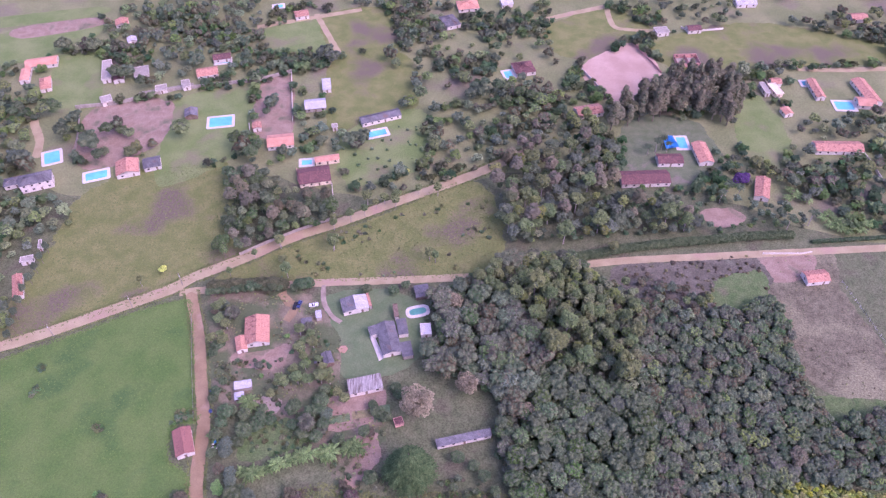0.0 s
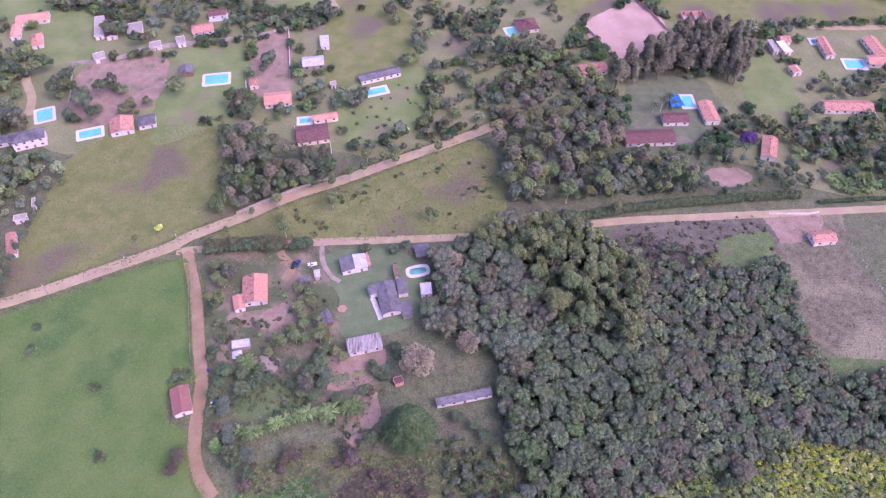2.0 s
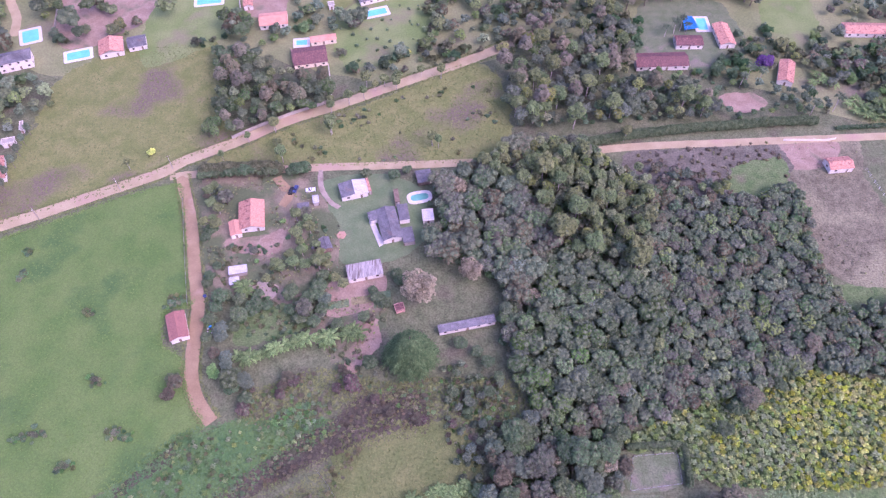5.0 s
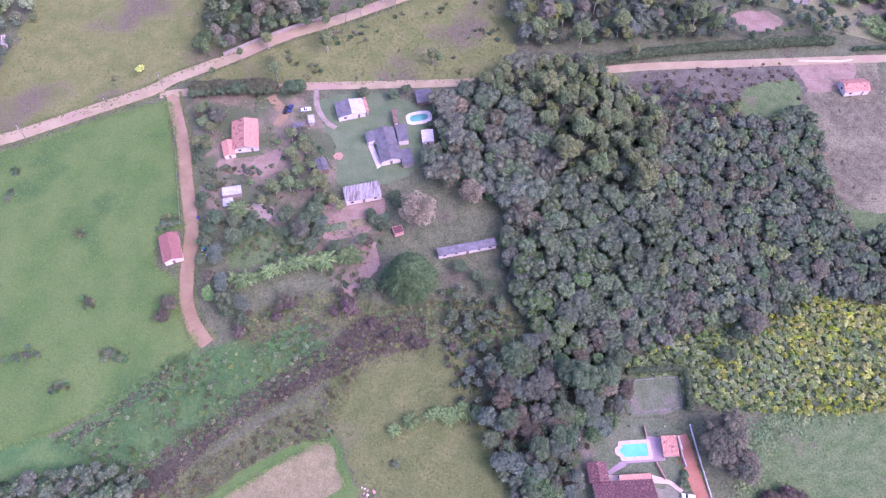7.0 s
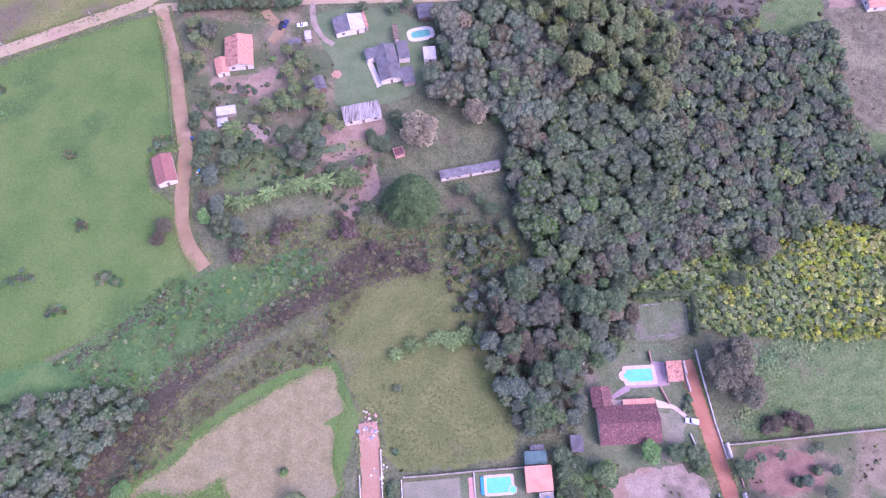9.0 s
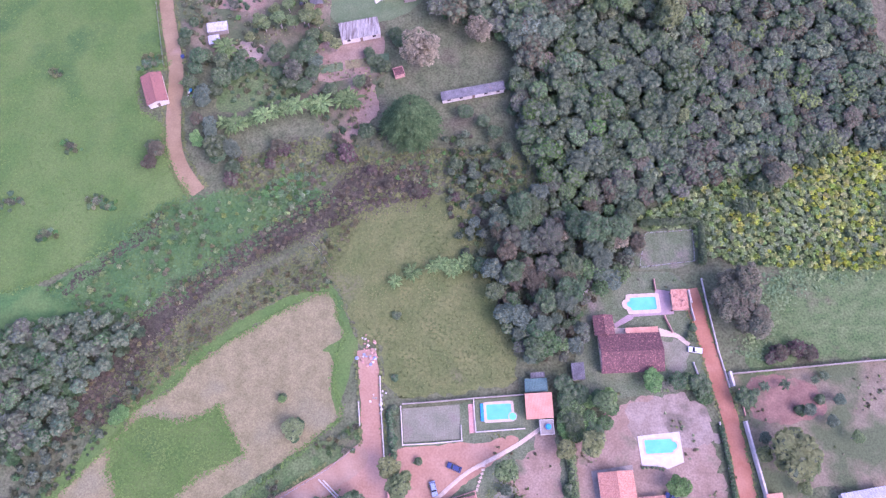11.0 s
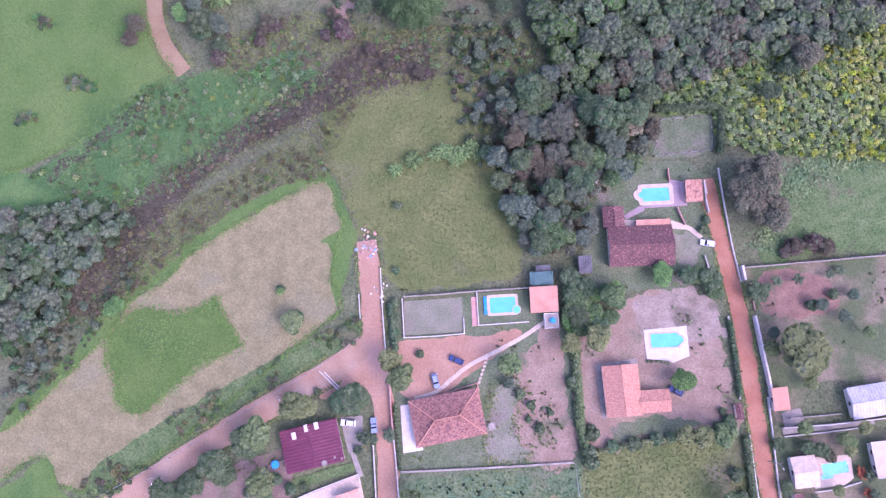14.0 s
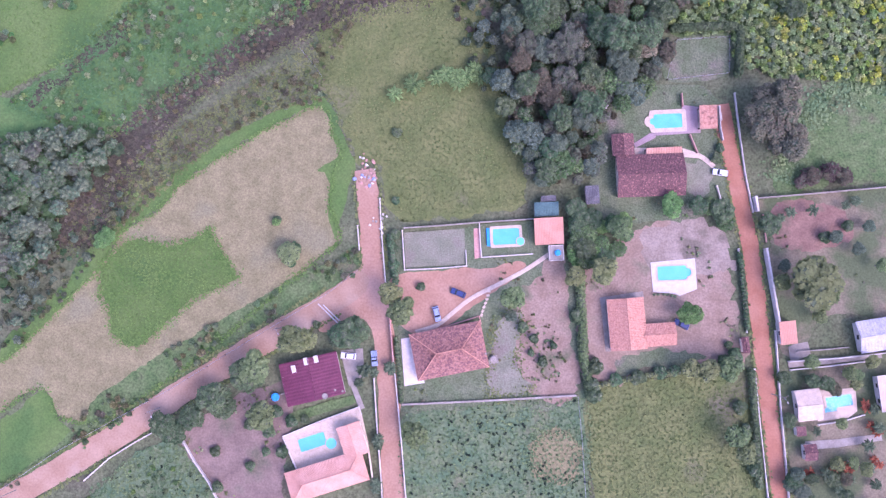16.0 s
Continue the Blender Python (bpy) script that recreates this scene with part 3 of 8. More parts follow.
def pool(x, y, w, d, turn, label, deck=1.2, bay=0.0, tile="pool_tile", rounded=False, deck_mat="paving", bay_side=1, dip=None, outline=None):
    """A sunk pool: a paved rim, a tiled basin rising a little above the ground, and its water. bay: radius of a round end."""
    root = thing("swimming_pool", x, y, 0, turn, label, "swimming pool")
    a, b = w / 2, d / 2
    ring = outline or oval(w, d, 32, 14.0 if not rounded else 3.2)
    if bay:
        cx = bay_side * (a + bay * 0.2)
        keep = [(px, py) for px, py in ring if not (bay_side * px > 0.9 * a and abs(py) < bay)]
        arc = [(cx + bay_side * bay * math.cos(t), bay * math.sin(t)) for t in [math.pi * (i / 10 - 0.5) for i in range(11)]]
        allp = keep + arc
        ring = sorted(allp, key=lambda p: math.atan2(p[1], p[0]))
    big = [(px * (1 + deck / a), py * (1 + deck / b)) for px, py in ring]
    bm = bmesh.new()
    n = len(ring)
    rows = [[bm.verts.new((px, py, z)) for px, py in rr] for rr, z in ((big, -0.1), (big, 0.16), (ring, 0.16), (ring, 0.02))]
    for r0, r1 in zip(rows, rows[1:]):
        for i in range(n):
            bm.faces.new((r0[i], r0[(i + 1) % n], r1[(i + 1) % n], r1[i]))
    part("rim", bm, deck_mat, root)
    bm = bmesh.new()
    bm.faces.new([bm.verts.new((px, py, 0.06)) for px, py in ring])
    part("basin", bm, tile, root)
    bm = bmesh.new()
    bm.faces.new([bm.verts.new((px * 0.995, py * 0.995, 0.12)) for px, py in ring])
    wa = part("water", bm, "water", root)
    wa.visible_shadow = False
    if dip:
        dx, dy, dr = dip
        for nm, rr, z, mt in (("round_basin_rim", dr + 0.25, 0.165, deck_mat), ("round_basin", dr, 0.17, tile)):
            bm = bmesh.new()
            bm.faces.new([bm.verts.new((dx + rr * math.cos(i * 0.3142), dy + rr * math.sin(i * 0.3142), z)) for i in range(20)])
            part(nm, bm, mt, root)
    return root


# ---- plants ----
def cards(centres, normals, size, r, long=1.0, droop=0.0):
    """Small bent leaf sprays, one at each centre."""
    n = len(centres)
    nn = normals / np.linalg.norm(normals, axis=1)[:, None]
    side = np.cross(nn, r.normal(size=(n, 3)))
    side /= np.linalg.norm(side, axis=1)[:, None]
    up = np.cross(nn, side)
    s = size * r.uniform(0.6, 1.35, (n, 1))
    v = np.stack([centres - side * s * 0.5 - up * s * 0.5 * long, centres + side * s * 0.5 - up * s * 0.35 * long,
                  centres + side * s * 0.4 + up * s * 0.5 * long - nn * s * 0.25, centres - side * s * 0.5 + up * s * 0.4 * long - nn * s * 0.25], 1).reshape(-1, 3)
    f = np.arange(4 * n).reshape(n, 4)
    return v, f


def core_of(lobes, k=0.88):
    bm = bmesh.new()
    for (x, y, z, rx, rz) in lobes:
        m = Matrix.Translation((x, y, z)) @ Matrix.Diagonal((rx * k, rx * k, rz * k, 1))
        bmesh.ops.create_icosphere(bm, subdivisions=1, radius=1.0, matrix=m)
    for v in bm.verts:
        v.co += noise.noise_vector(v.co * 0.9) * 0.35
    vs = np.array([v.co[:] for v in bm.verts])
    bm.verts.index_update()
    fs = [[v.index for v in f.verts] for f in bm.faces]
    bm.free()
    return vs, fs


def crown_mesh(name, lobes, count, size, leaf, seed, core=True, up=1.1, spread=0.9):
    r = np.random.default_rng(seed)
    L = np.array(lobes)
    area = (L[:, 3] ** 2)
    pick = r.choice(len(L), count, p=area / area.sum())
    d = r.normal(size=(count, 3))
    d /= np.linalg.norm(d, axis=1)[:, None]
    d[:, 2] = np.where(d[:, 2] < -0.45, -d[:, 2], d[:, 2])
    rad = np.stack([L[pick, 3], L[pick, 3], L[pick, 4]], 1)
    c = L[pick, :3] + d * rad * r.uniform(0.82, 1.08, (count, 1))
    nrm = d + r.normal(size=(count, 3)) * 0.45 * spread + np.array([0, 0, up])
    v, f = cards(c, nrm, size, r)
    faces = [tuple(q) for q in f]
    idx = [0] * len(faces)
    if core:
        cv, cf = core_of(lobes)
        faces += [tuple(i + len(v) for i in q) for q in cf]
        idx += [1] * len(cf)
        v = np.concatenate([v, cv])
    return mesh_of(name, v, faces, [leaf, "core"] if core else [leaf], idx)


def trunk_mesh(name, h, r0, limbs, seed, bark="bark", reach=2.5, lean=0.0):
    r = random.Random(seed)
    bm = bmesh.new()
    pts = [Vector((lean * t * t * h, 0.15 * math.sin(t * 5 + seed), h * t)) for t in (0, 0.25, 0.5, 0.75, 1)]
    for i in range(4):
        tube(bm, pts[i], pts[i + 1], r0 * (1 - 0.2 * i), r0 * (0.8 - 0.2 * i) + 0.03, 7)
    for i in range(limbs):
        t = r.uniform(0.5, 0.95)
        a = 2 * math.pi * i / max(limbs, 1) + r.uniform(-0.4, 0.4)
        p = Vector((lean * t * t * h, 0, h * t))
        m = p + Vector((math.cos(a) * reach * 0.5, math.sin(a) * reach * 0.5, reach * 0.4))
        q = m + Vector((math.cos(a + 0.3) * reach * 0.5, math.sin(a + 0.3) * reach * 0.5, reach * 0.5))
        tube(bm, p, m, r0 * 0.4, r0 * 0.25, 5)
        tube(bm, m, q, r0 * 0.25, r0 * 0.08, 5)
    me = bpy.data.meshes.new(name)
    bm.to_mesh(me)
    bm.free()
    me.materials.append(M[bark])
    return me


def round_lobes(r, seed, h, flat=0.75, n=9):
    q = random.Random(seed)
    out = [(0, 0, h, r * 0.72, r * 0.72 * flat)]
    for i in range(n):
        a = 2.4 * i + q.uniform(-0.3, 0.3)
        rr = r * q.uniform(0.45, 0.68)
        s = r * q.uniform(0.30, 0.46)
        out.append((rr * math.cos(a), rr * math.sin(a), h + r * flat * q.uniform(-0.3, 0.45), s, s * 0.9))
    return out


PROTO = {}


def proto(kind, crown, trunk=None):
    PROTO[kind] = (crown, trunk)


# each prototype is built at a natural size, its foot at the origin
for s in range(4):
    proto(f"broad{s}", crown_mesh("crown", round_lobes(4.2, s, 6.5, 0.85, 14 + s), 1050, 0.54, "leaf", s, spread=1.4), trunk_mesh("trunk", 6.5, 0.3, 5, s))
for s in range(3):
    proto(f"far_broad{s}", crown_mesh("crown", round_lobes(3.0, s + 3, 5.6, 0.72, 7), 230, 0.7, "leaf", s + 3), None)
for s in range(3):
    proto(f"dist_broad{s}", crown_mesh("crown", round_lobes(3.8, s + 3, 4.4, 0.85, 6), 130, 1.05, ["leaf_light", "leaf_grey", "leaf_brown"][s], s + 3), None)
    proto(f"far_scrub{s}", crown_mesh("crown", round_lobes(2.0, s + 33, 1.8, 0.8, 5), 45, 1.1, ["leaf", "leaf_scrub", "leaf_light"][s], s + 33, core=False, up=1.4), None)
for s in range(4):
    proto(f"canopy_round{s}", crown_mesh("crown", round_lobes(4.6, s + 103, 7.0, 0.8, 13), 430, 0.62, ["leaf_mauve", "leaf_brown", "leaf_grey", "leaf"][s], s + 103, up=0.7), None)
    proto(f"canopy_low{s}", crown_mesh("crown", round_lobes(2.6, s + 113, 3.9, 0.8, 7), 165, 0.55, ["leaf_grey", "leaf", "leaf_mauve", "leaf"][s], s + 113, up=0.7), None)
    proto(f"canopy_clump{s}", crown_mesh("crown", round_lobes(3.7, s + 123, 6.4, 0.85, 14), 330, 0.6, ["leaf", "leaf", "leaf_grey", "leaf_wet"][s], s + 123, up=0.6), None)
for s in range(2):
    proto(f"mauve{s}", crown_mesh("crown", round_lobes(3.9, s + 35, 5.8, 0.8, 13), 900, 0.5, "leaf_mauve", spread=1.1, seed=s + 35, up=0.7), trunk_mesh("trunk", 5.2, 0.25, 5, s + 35))
    proto(f"plum{s}", crown_mesh("crown", round_lobes(2.9, s + 37, 3.0, 0.75, 9), 420, 0.55, "leaf_plum", spread=1.2, seed=s + 37), trunk_mesh("trunk", 2.8, 0.15, 5, s + 37, reach=1.5))
    proto(f"blue{s}", crown_mesh("crown", round_lobes(3.4, s + 39, 4.2, 0.85, 12), 700, 0.5, "leaf_blue", spread=1.0, seed=s + 39), trunk_mesh("trunk", 4.0, 0.2, 4, s + 39))
    proto(f"verdant{s}", crown_mesh("crown", round_lobes(3.8, s + 43, 5.0, 0.8, 13), 750, 0.55, "leaf_wet", spread=1.1, seed=s + 43, up=0.8), trunk_mesh("trunk", 4.8, 0.22, 5, s + 43))
    proto(f"canopy_warm{s}", crown_mesh("crown", round_lobes(2.7, s + 133, 4.1, 0.8, 7), 170, 0.55, ["leaf_brown", "leaf_light"][s], s + 133, up=0.7), None)
    proto(f"weed_green{s}", crown_mesh("crown", round_lobes(1.4, s + 87, 0.4, 0.35, 5), 110, 0.5, "leaf_wet", s + 87, core=False, up=1.2), None)
    proto(f"far_light{s}", crown_mesh("crown", round_lobes(2.6, s + 13, 7.0, 1.25, 6), 230, 0.66, "leaf_light", s + 13), None)
    proto(f"far_brown{s}", crown_mesh("crown", round_lobes(2.9, s + 14, 5.4, 0.7, 6), 210, 0.66, "leaf_brown", s + 14), None)
    proto(f"far_grey{s}", crown_mesh("crown", round_lobes(2.9, s + 16, 5.4, 0.7, 6), 210, 0.66, "leaf_grey", s + 16), None)
    proto(f"far_pine{s}", crown_mesh("crown", round_lobes(3.2, s + 15, 7.5, 1.5, 8), 320, 0.9, "leaf_pine", s + 15), None)
    proto(f"light{s}", crown_mesh("crown", round_lobes(3.4, s + 20, 8.5, 1.1, 8), 850, 0.52, "leaf_light", spread=1.3, seed=s + 20), trunk_mesh("trunk", 8.5, 0.22, 4, s + 20, "pale_bark"))
    proto(f"brown{s}", crown_mesh("crown", round_lobes(3.6, s + 30, 5.5, 0.8, 8), 850, 0.52, "leaf_brown", spread=1.3, seed=s + 30), trunk_mesh("trunk", 5.0, 0.25, 5, s + 30))
    proto(f"grey{s}", crown_mesh("crown", round_lobes(3.6, s + 40, 6.0, 0.8, 8), 850, 0.52, "leaf_grey", spread=1.3, seed=s + 40), trunk_mesh("trunk", 5.5, 0.25, 5, s + 40))
    proto(f"lime{s}", crown_mesh("crown", round_lobes(3.0, s + 50, 4.5, 0.8, 7), 900, 0.55, "leaf_lime", s + 50), trunk_mesh("trunk", 4.2, 0.2, 4, s + 50))
    proto(f"yellow{s}", crown_mesh("crown", round_lobes(3.0, s + 60, 5.0, 0.8, 7), 900, 0.6, "leaf_yellow", s + 60), trunk_mesh("trunk", 4.5, 0.2, 4, s + 60))
    proto(f"bush{s}", crown_mesh("crown", round_lobes(1.5, s + 70, 0.9, 0.75, 6), 420, 0.42, "leaf", s + 70), trunk_mesh("trunk", 0.9, 0.1, 4, s + 70, reach=0.8))
    proto(f"scrub{s}", crown_mesh("crown", round_lobes(1.5, s + 75, 0.5, 0.4, 6), 170, 0.5, ["leaf_scrub", "leaf_brown"][s], s + 75, core=False, up=1.4), None)
    proto(f"weed{s}", crown_mesh("crown", round_lobes(1.4, s + 77, 0.4, 0.35, 5), 150, 0.5, ["leaf_scrub", "leaf"][s], s + 77, core=False, up=1.4), None)
    proto(f"tuft{s}", crown_mesh("crown", round_lobes(0.7, s + 79, 0.2, 0.3, 4), 26, 0.4, ["weed_tuft", "leaf_light"][s], s + 79, core=False, up=1.6), None)
    proto(f"tall{s}", crown_mesh("crown", [(0.4 * math.sin(i * 2), 0.4 * math.cos(i * 2.3), 6 + 2.0 * i, 2.5 - 0.16 * i, 2.0) for i in range(6)] + round_lobes(2.6, s + 80, 14, 0.9, 5), 850, 0.75, "leaf_pine", s + 80), trunk_mesh("trunk", 16, 0.3, 6, s + 80, reach=1.6))


def bare_tree(seed, h=7.0, leaf=None):
    r = random.Random(seed)
    bm = bmesh.new()

    def grow(p, d, length, rad, depth):
        q = p + d * length
        tube(bm, p, q, rad, rad * 0.65, 5 if depth > 1 else 4)
        if depth == 0:
            return
        for i in range(4 if depth > 2 else 3):
            nd = (d + Vector((r.uniform(-1, 1), r.uniform(-1, 1), r.uniform(-0.15, 0.75))) * 0.75).normalized()
            grow(q, nd, length * r.uniform(0.6, 0.8), rad * 0.62, depth - 1)
    grow(Vector((0, 0, 0)), Vector((0, 0, 1)), h * 0.34, 0.28, 4)
    me = bpy.data.meshes.new("branches")
    bm.to_mesh(me)
    bm.free()
    me.materials.append(M["twig"])
    return me


for s in range(2):
    proto(f"pine{s}", crown_mesh("crown", round_lobes(4.4, s + 97, 8.0, 1.2, 14), 1500, 0.5, "leaf_pine", s + 97, spread=1.4), trunk_mesh("trunk", 9, 0.35, 5, s + 97))
    proto(f"shrub_yellow{s}", crown_mesh("crown", round_lobes(2.7, s + 62, 2.6, 0.6, 6), 48, 1.35, "leaf_yellow", s + 62, core=False, up=1.2), None)
    proto(f"shrub_green{s}", crown_mesh("crown", round_lobes(2.7, s + 64, 2.6, 0.6, 6), 48, 1.35, "leaf_thicket", s + 64, core=False, up=1.2), None)
    proto(f"shrub_dark{s}", crown_mesh("crown", round_lobes(2.7, s + 66, 2.6, 0.6, 6), 48, 1.35, "leaf", s + 66, core=False, up=1.2), None)
proto("tuft_dark", crown_mesh("crown", round_lobes(0.8, 80, 0.25, 0.4, 4), 14, 0.55, "weed_dark", 80, core=False, up=1.0), None)
proto("purple0", crown_mesh("crown", round_lobes(3.4, 96, 5.0, 0.8, 8), 900, 0.55, "leaf_purple", 96), trunk_mesh("trunk", 4.5, 0.2, 4, 96))
proto("bare0", crown_mesh("crown", round_lobes(4.0, 91, 5.2, 0.9, 10), 1100, 0.42, "twig", 91, core=False), bare_tree(3, 8.0))


def fronds(n, length, width, droop, lift, seed, z0, material, ragged=2, segs=5):
    """Long leaves from one point, each arching out and down."""
    r = random.Random(seed)
    vs, fs = [], []
    for i in range(n):
        a = 2.399 * i + r.uniform(-0.2, 0.2)
        li = lift * r.uniform(0.5, 1.2)
        L = length * r.uniform(0.75, 1.1)
        c, s = math.cos(a), math.sin(a)
        b = len(vs)
        for k in range(segs + 1):
            t = k / segs
            rad, z = L * t * (1 - 0.18 * t), z0 + L * (li * t - droop * t * t)
            w = width * (0.25 + 1.5 * t * (1 - t) * 2) * (1 if k < segs else 0.2) * (1.2 if k % ragged else 0.85)
            vs += [(c * rad - s * w / 2, s * rad + c * w / 2, z - 0.12 * w), (c * rad, s * rad, z + 0.1 * w), (c * rad + s * w / 2, s * rad - c * w / 2, z - 0.12 * w)]
        for k in range(segs):
            q = b + 3 * k
            fs += [(q, q + 1, q + 4, q + 3), (q + 1, q + 2, q + 5, q + 4)]
    return mesh_of("fronds", vs, fs, material)


M["palm_leaf"] = mat("palm_fronds", (0.10, 0.155, 0.08), (0.16, 0.21, 0.115), 0.8, 3.0, vary=0.25, local=True, bump=0)
M["banana_leaf"] = mat("banana_leaves", (0.16, 0.275, 0.09), (0.27, 0.39, 0.135), 0.8, 3.0, vary=0.25, local=True, bump=0)
M["araucaria"] = mat("araucaria_needles", (0.075, 0.15, 0.055), (0.15, 0.24, 0.088), 0.8, 3.0, vary=0.25, local=True, bump=0)
for s in range(2):
    proto(f"palm{s}", fronds(20, 3.6, 0.75, 0.75, 0.62, s, 9.0, "palm_leaf"), trunk_mesh("trunk", 9.2, 0.18, 0, s, "pale_bark", lean=0.03))
    proto(f"dwarf_palm{s}", fronds(22, 3.0, 0.7, 0.7, 0.7, s + 5, 3.0, "palm_leaf"), trunk_mesh("trunk", 3.1, 0.2, 0, s, "bark"))
    proto(f"red_palm{s}", fronds(11, 2.6, 0.8, 0.6, 0.75, s + 25, 1.6, "leaf_red"), trunk_mesh("trunk", 1.7, 0.15, 0, s, "bark"))
    proto(f"banana{s}", fronds(15, 3.6, 0.75, 0.55, 0.75, s + 9, 2.0, "banana_leaf"), trunk_mesh("trunk", 2.4, 0.17, 0, s, "bark"))


def araucaria_mesh():
    """A tall conifer of drooping tufted limbs in whorls."""
    r = np.random.default_rng(5)
    vs, fs = [], []
    for tier in range(13):
        z = 3.0 + tier * 1.25
        reach = 8.6 * (1 - (tier / 14.0) ** 1.6) * (0.65 if tier == 0 else 1)
        n = 15
        for i in range(n):
            a = 2 * math.pi * (i + 0.5 * (tier % 2)) / n + r.uniform(-0.15, 0.15)
            L = reach * r.uniform(0.8, 1.1)
            for k in range(6):
                t = 0.2 + 0.8 * (k + 1) / 6
                cx, cy, cz = math.cos(a) * L * t, math.sin(a) * L * t, z + 0.25 * L * t - 0.28 * L * t * t
                for side in (-1, 0, 1):
                    aa = a + side * 0.75
                    l2, w2 = 2.0, 0.36
                    dx, dy = math.cos(aa), math.sin(aa)
                    b = len(vs)
                    vs += [(cx - dy * w2, cy + dx * w2, cz), (cx + dy * w2, cy - dx * w2, cz), (cx + dx * l2 + dy * w2 * 0.5, cy + dy * l2 - dx * w2 * 0.5, cz - 0.7), (cx + dx * l2 - dy * w2 * 0.5, cy + dy * l2 + dx * w2 * 0.5, cz - 0.7)]
                    fs.append((b, b + 1, b + 2, b + 3))
    n0 = len(fs)
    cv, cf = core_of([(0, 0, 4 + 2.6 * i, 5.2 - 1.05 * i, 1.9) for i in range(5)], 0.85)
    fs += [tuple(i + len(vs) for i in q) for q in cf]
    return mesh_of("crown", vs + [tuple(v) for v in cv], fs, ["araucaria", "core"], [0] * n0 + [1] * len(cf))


proto("araucaria", araucaria_mesh(), trunk_mesh("trunk", 19, 0.5, 0, 1))

LABEL = {
    "broad": ("dark green broadleaf tree with a dense rounded crown", "tree"), "light": ("tall slender tree with light olive foliage", "tree"),
    "brown": ("small tree with bronze brown foliage", "tree"), "grey": ("grey green leafy tree with a soft round crown", "tree"),
    "plum": ("shrubby tree with dull plum coloured foliage", "tree"), "blue": ("pale bluish green tree with a dense crown", "tree"),
    "verdant": ("fresh green leafy tree with a rounded crown", "tree"),
    "mauve": ("broad tree with dull mauve grey foliage", "tree"),
    "lime": ("bright lime green leafy tree", "tree"), "yellow": ("shrubby tree covered in yellow green leaves", "tree"),
    "pine": ("broad brownish conifer with dense soft foliage", "tree"), "purple": ("tree covered in purple blossom", "tree"), "bush": ("low dark green rounded bush", "bush"), "tall": ("tall dark eucalyptus with a narrow high crown", "tree"),
    "bare": ("bare pale grey branched tree with sparse leaves", "tree"), "red_palm": ("low garden plant with long red orange leaves", "plant"), "palm": ("tall palm with arching fronds on a pale trunk", "palm"),
    "dwarf_palm": ("short palm with spreading green fronds", "palm"), "banana": ("banana plant with broad torn green leaves", "banana plant"),
    "araucaria": ("huge dark conifer with drooping tufted branches", "tree")}
NAME = {"light": "slender_tree", "pine": "conifer", "plum": "shrubby_tree", "bush": "bush", "palm": "palm_tree", "dwarf_palm": "palm_tree", "red_palm": "garden_plant", "banana": "banana_plant", "araucaria": "conifer", "bare": "bare_tree", "tall": "eucalyptus_tree"}


def plant(kind, x, y, size=1.0, group="", tall=None, z=0.0):
    """One plant as a thing of trunk and crown."""
    key = kind if kind in PROTO else f"{kind}{rng.randrange(4 if kind == 'broad' else 2)}"
    base = kind.rstrip("0123456789")
    m = Matrix.Translation((x, y, z - 0.05)) @ Matrix.Rotation(rng.uniform(0, 6.28), 4, "Z") @ Matrix.Diagonal((size * rng.uniform(0.9, 1.1), size * rng.uniform(0.9, 1.1), (tall or size) * rng.uniform(0.9, 1.1), 1))
    root = new(NAME.get(base, "tree"))
    root.matrix_basis = m
    tagged(root, *LABEL[base], group)
    crown, trunk = PROTO[key]
    for nm, me in (("trunk", trunk), ("crown", crown)):
        o = new(nm, me)
        o.parent = root
    return root


def inside(p, poly):
    x, y = p
    c = False
    for (x0, y0), (x1, y1) in zip(poly, poly[1:] + poly[:1]):
        if (y0 > y) != (y1 > y) and x < (x1 - x0) * (y - y0) / (y1 - y0) + x0:
            c = not c
    return c


KEEP_CLEAR = []


def clear(x, y, r):
    for cx, cy, w, d, a in KEEP_CLEAR:
        ca, sa = math.cos(radians(-a)), math.sin(radians(-a))
        u, v = ca * (x - cx) - sa * (y - cy), sa * (x - cx) + ca * (y - cy)
        if abs(u) < w / 2 + r and abs(v) < d / 2 + r:
            return False
    return True


def grown(poly, d):
    """The polygon widened a little from its middle."""
    cx, cy = sum(p[0] for p in poly) / len(poly), sum(p[1] for p in poly) / len(poly)
    return [(cx + (x - cx) * (1 + d / max(math.hypot(x - cx, y - cy), 1)), cy + (y - cy) * (1 + d / max(math.hypot(x - cx, y - cy), 1))) for x, y in poly]


def scatter(poly, gap, seed, jitter=0.42, margin=1.0, patch=None, grain=0.06):
    """Places in a polygon, about gap apart, uneven; patch: only in patches, the fewer the higher it is."""
    r = random.Random(seed)
    xs, ys = [p[0] for p in poly], [p[1] for p in poly]
    out = []
    y, row = min(ys), 0
    while y < max(ys):
        x = min(xs) + (gap / 2 if row % 2 else 0)
        while x < max(xs):
            p = (x + r.uniform(-jitter, jitter) * gap, y + r.uniform(-jitter, jitter) * gap)
            if inside(p, poly) and (patch is None or noise.noise(Vector((p[0] * grain, p[1] * grain, seed))) + 0.4 * noise.noise(Vector((p[0] * grain * 4, p[1] * grain * 4, seed))) > patch) and clear(*p, margin):
                out.append(p)
            x += gap
        y += gap * 0.87
        row += 1
    return out


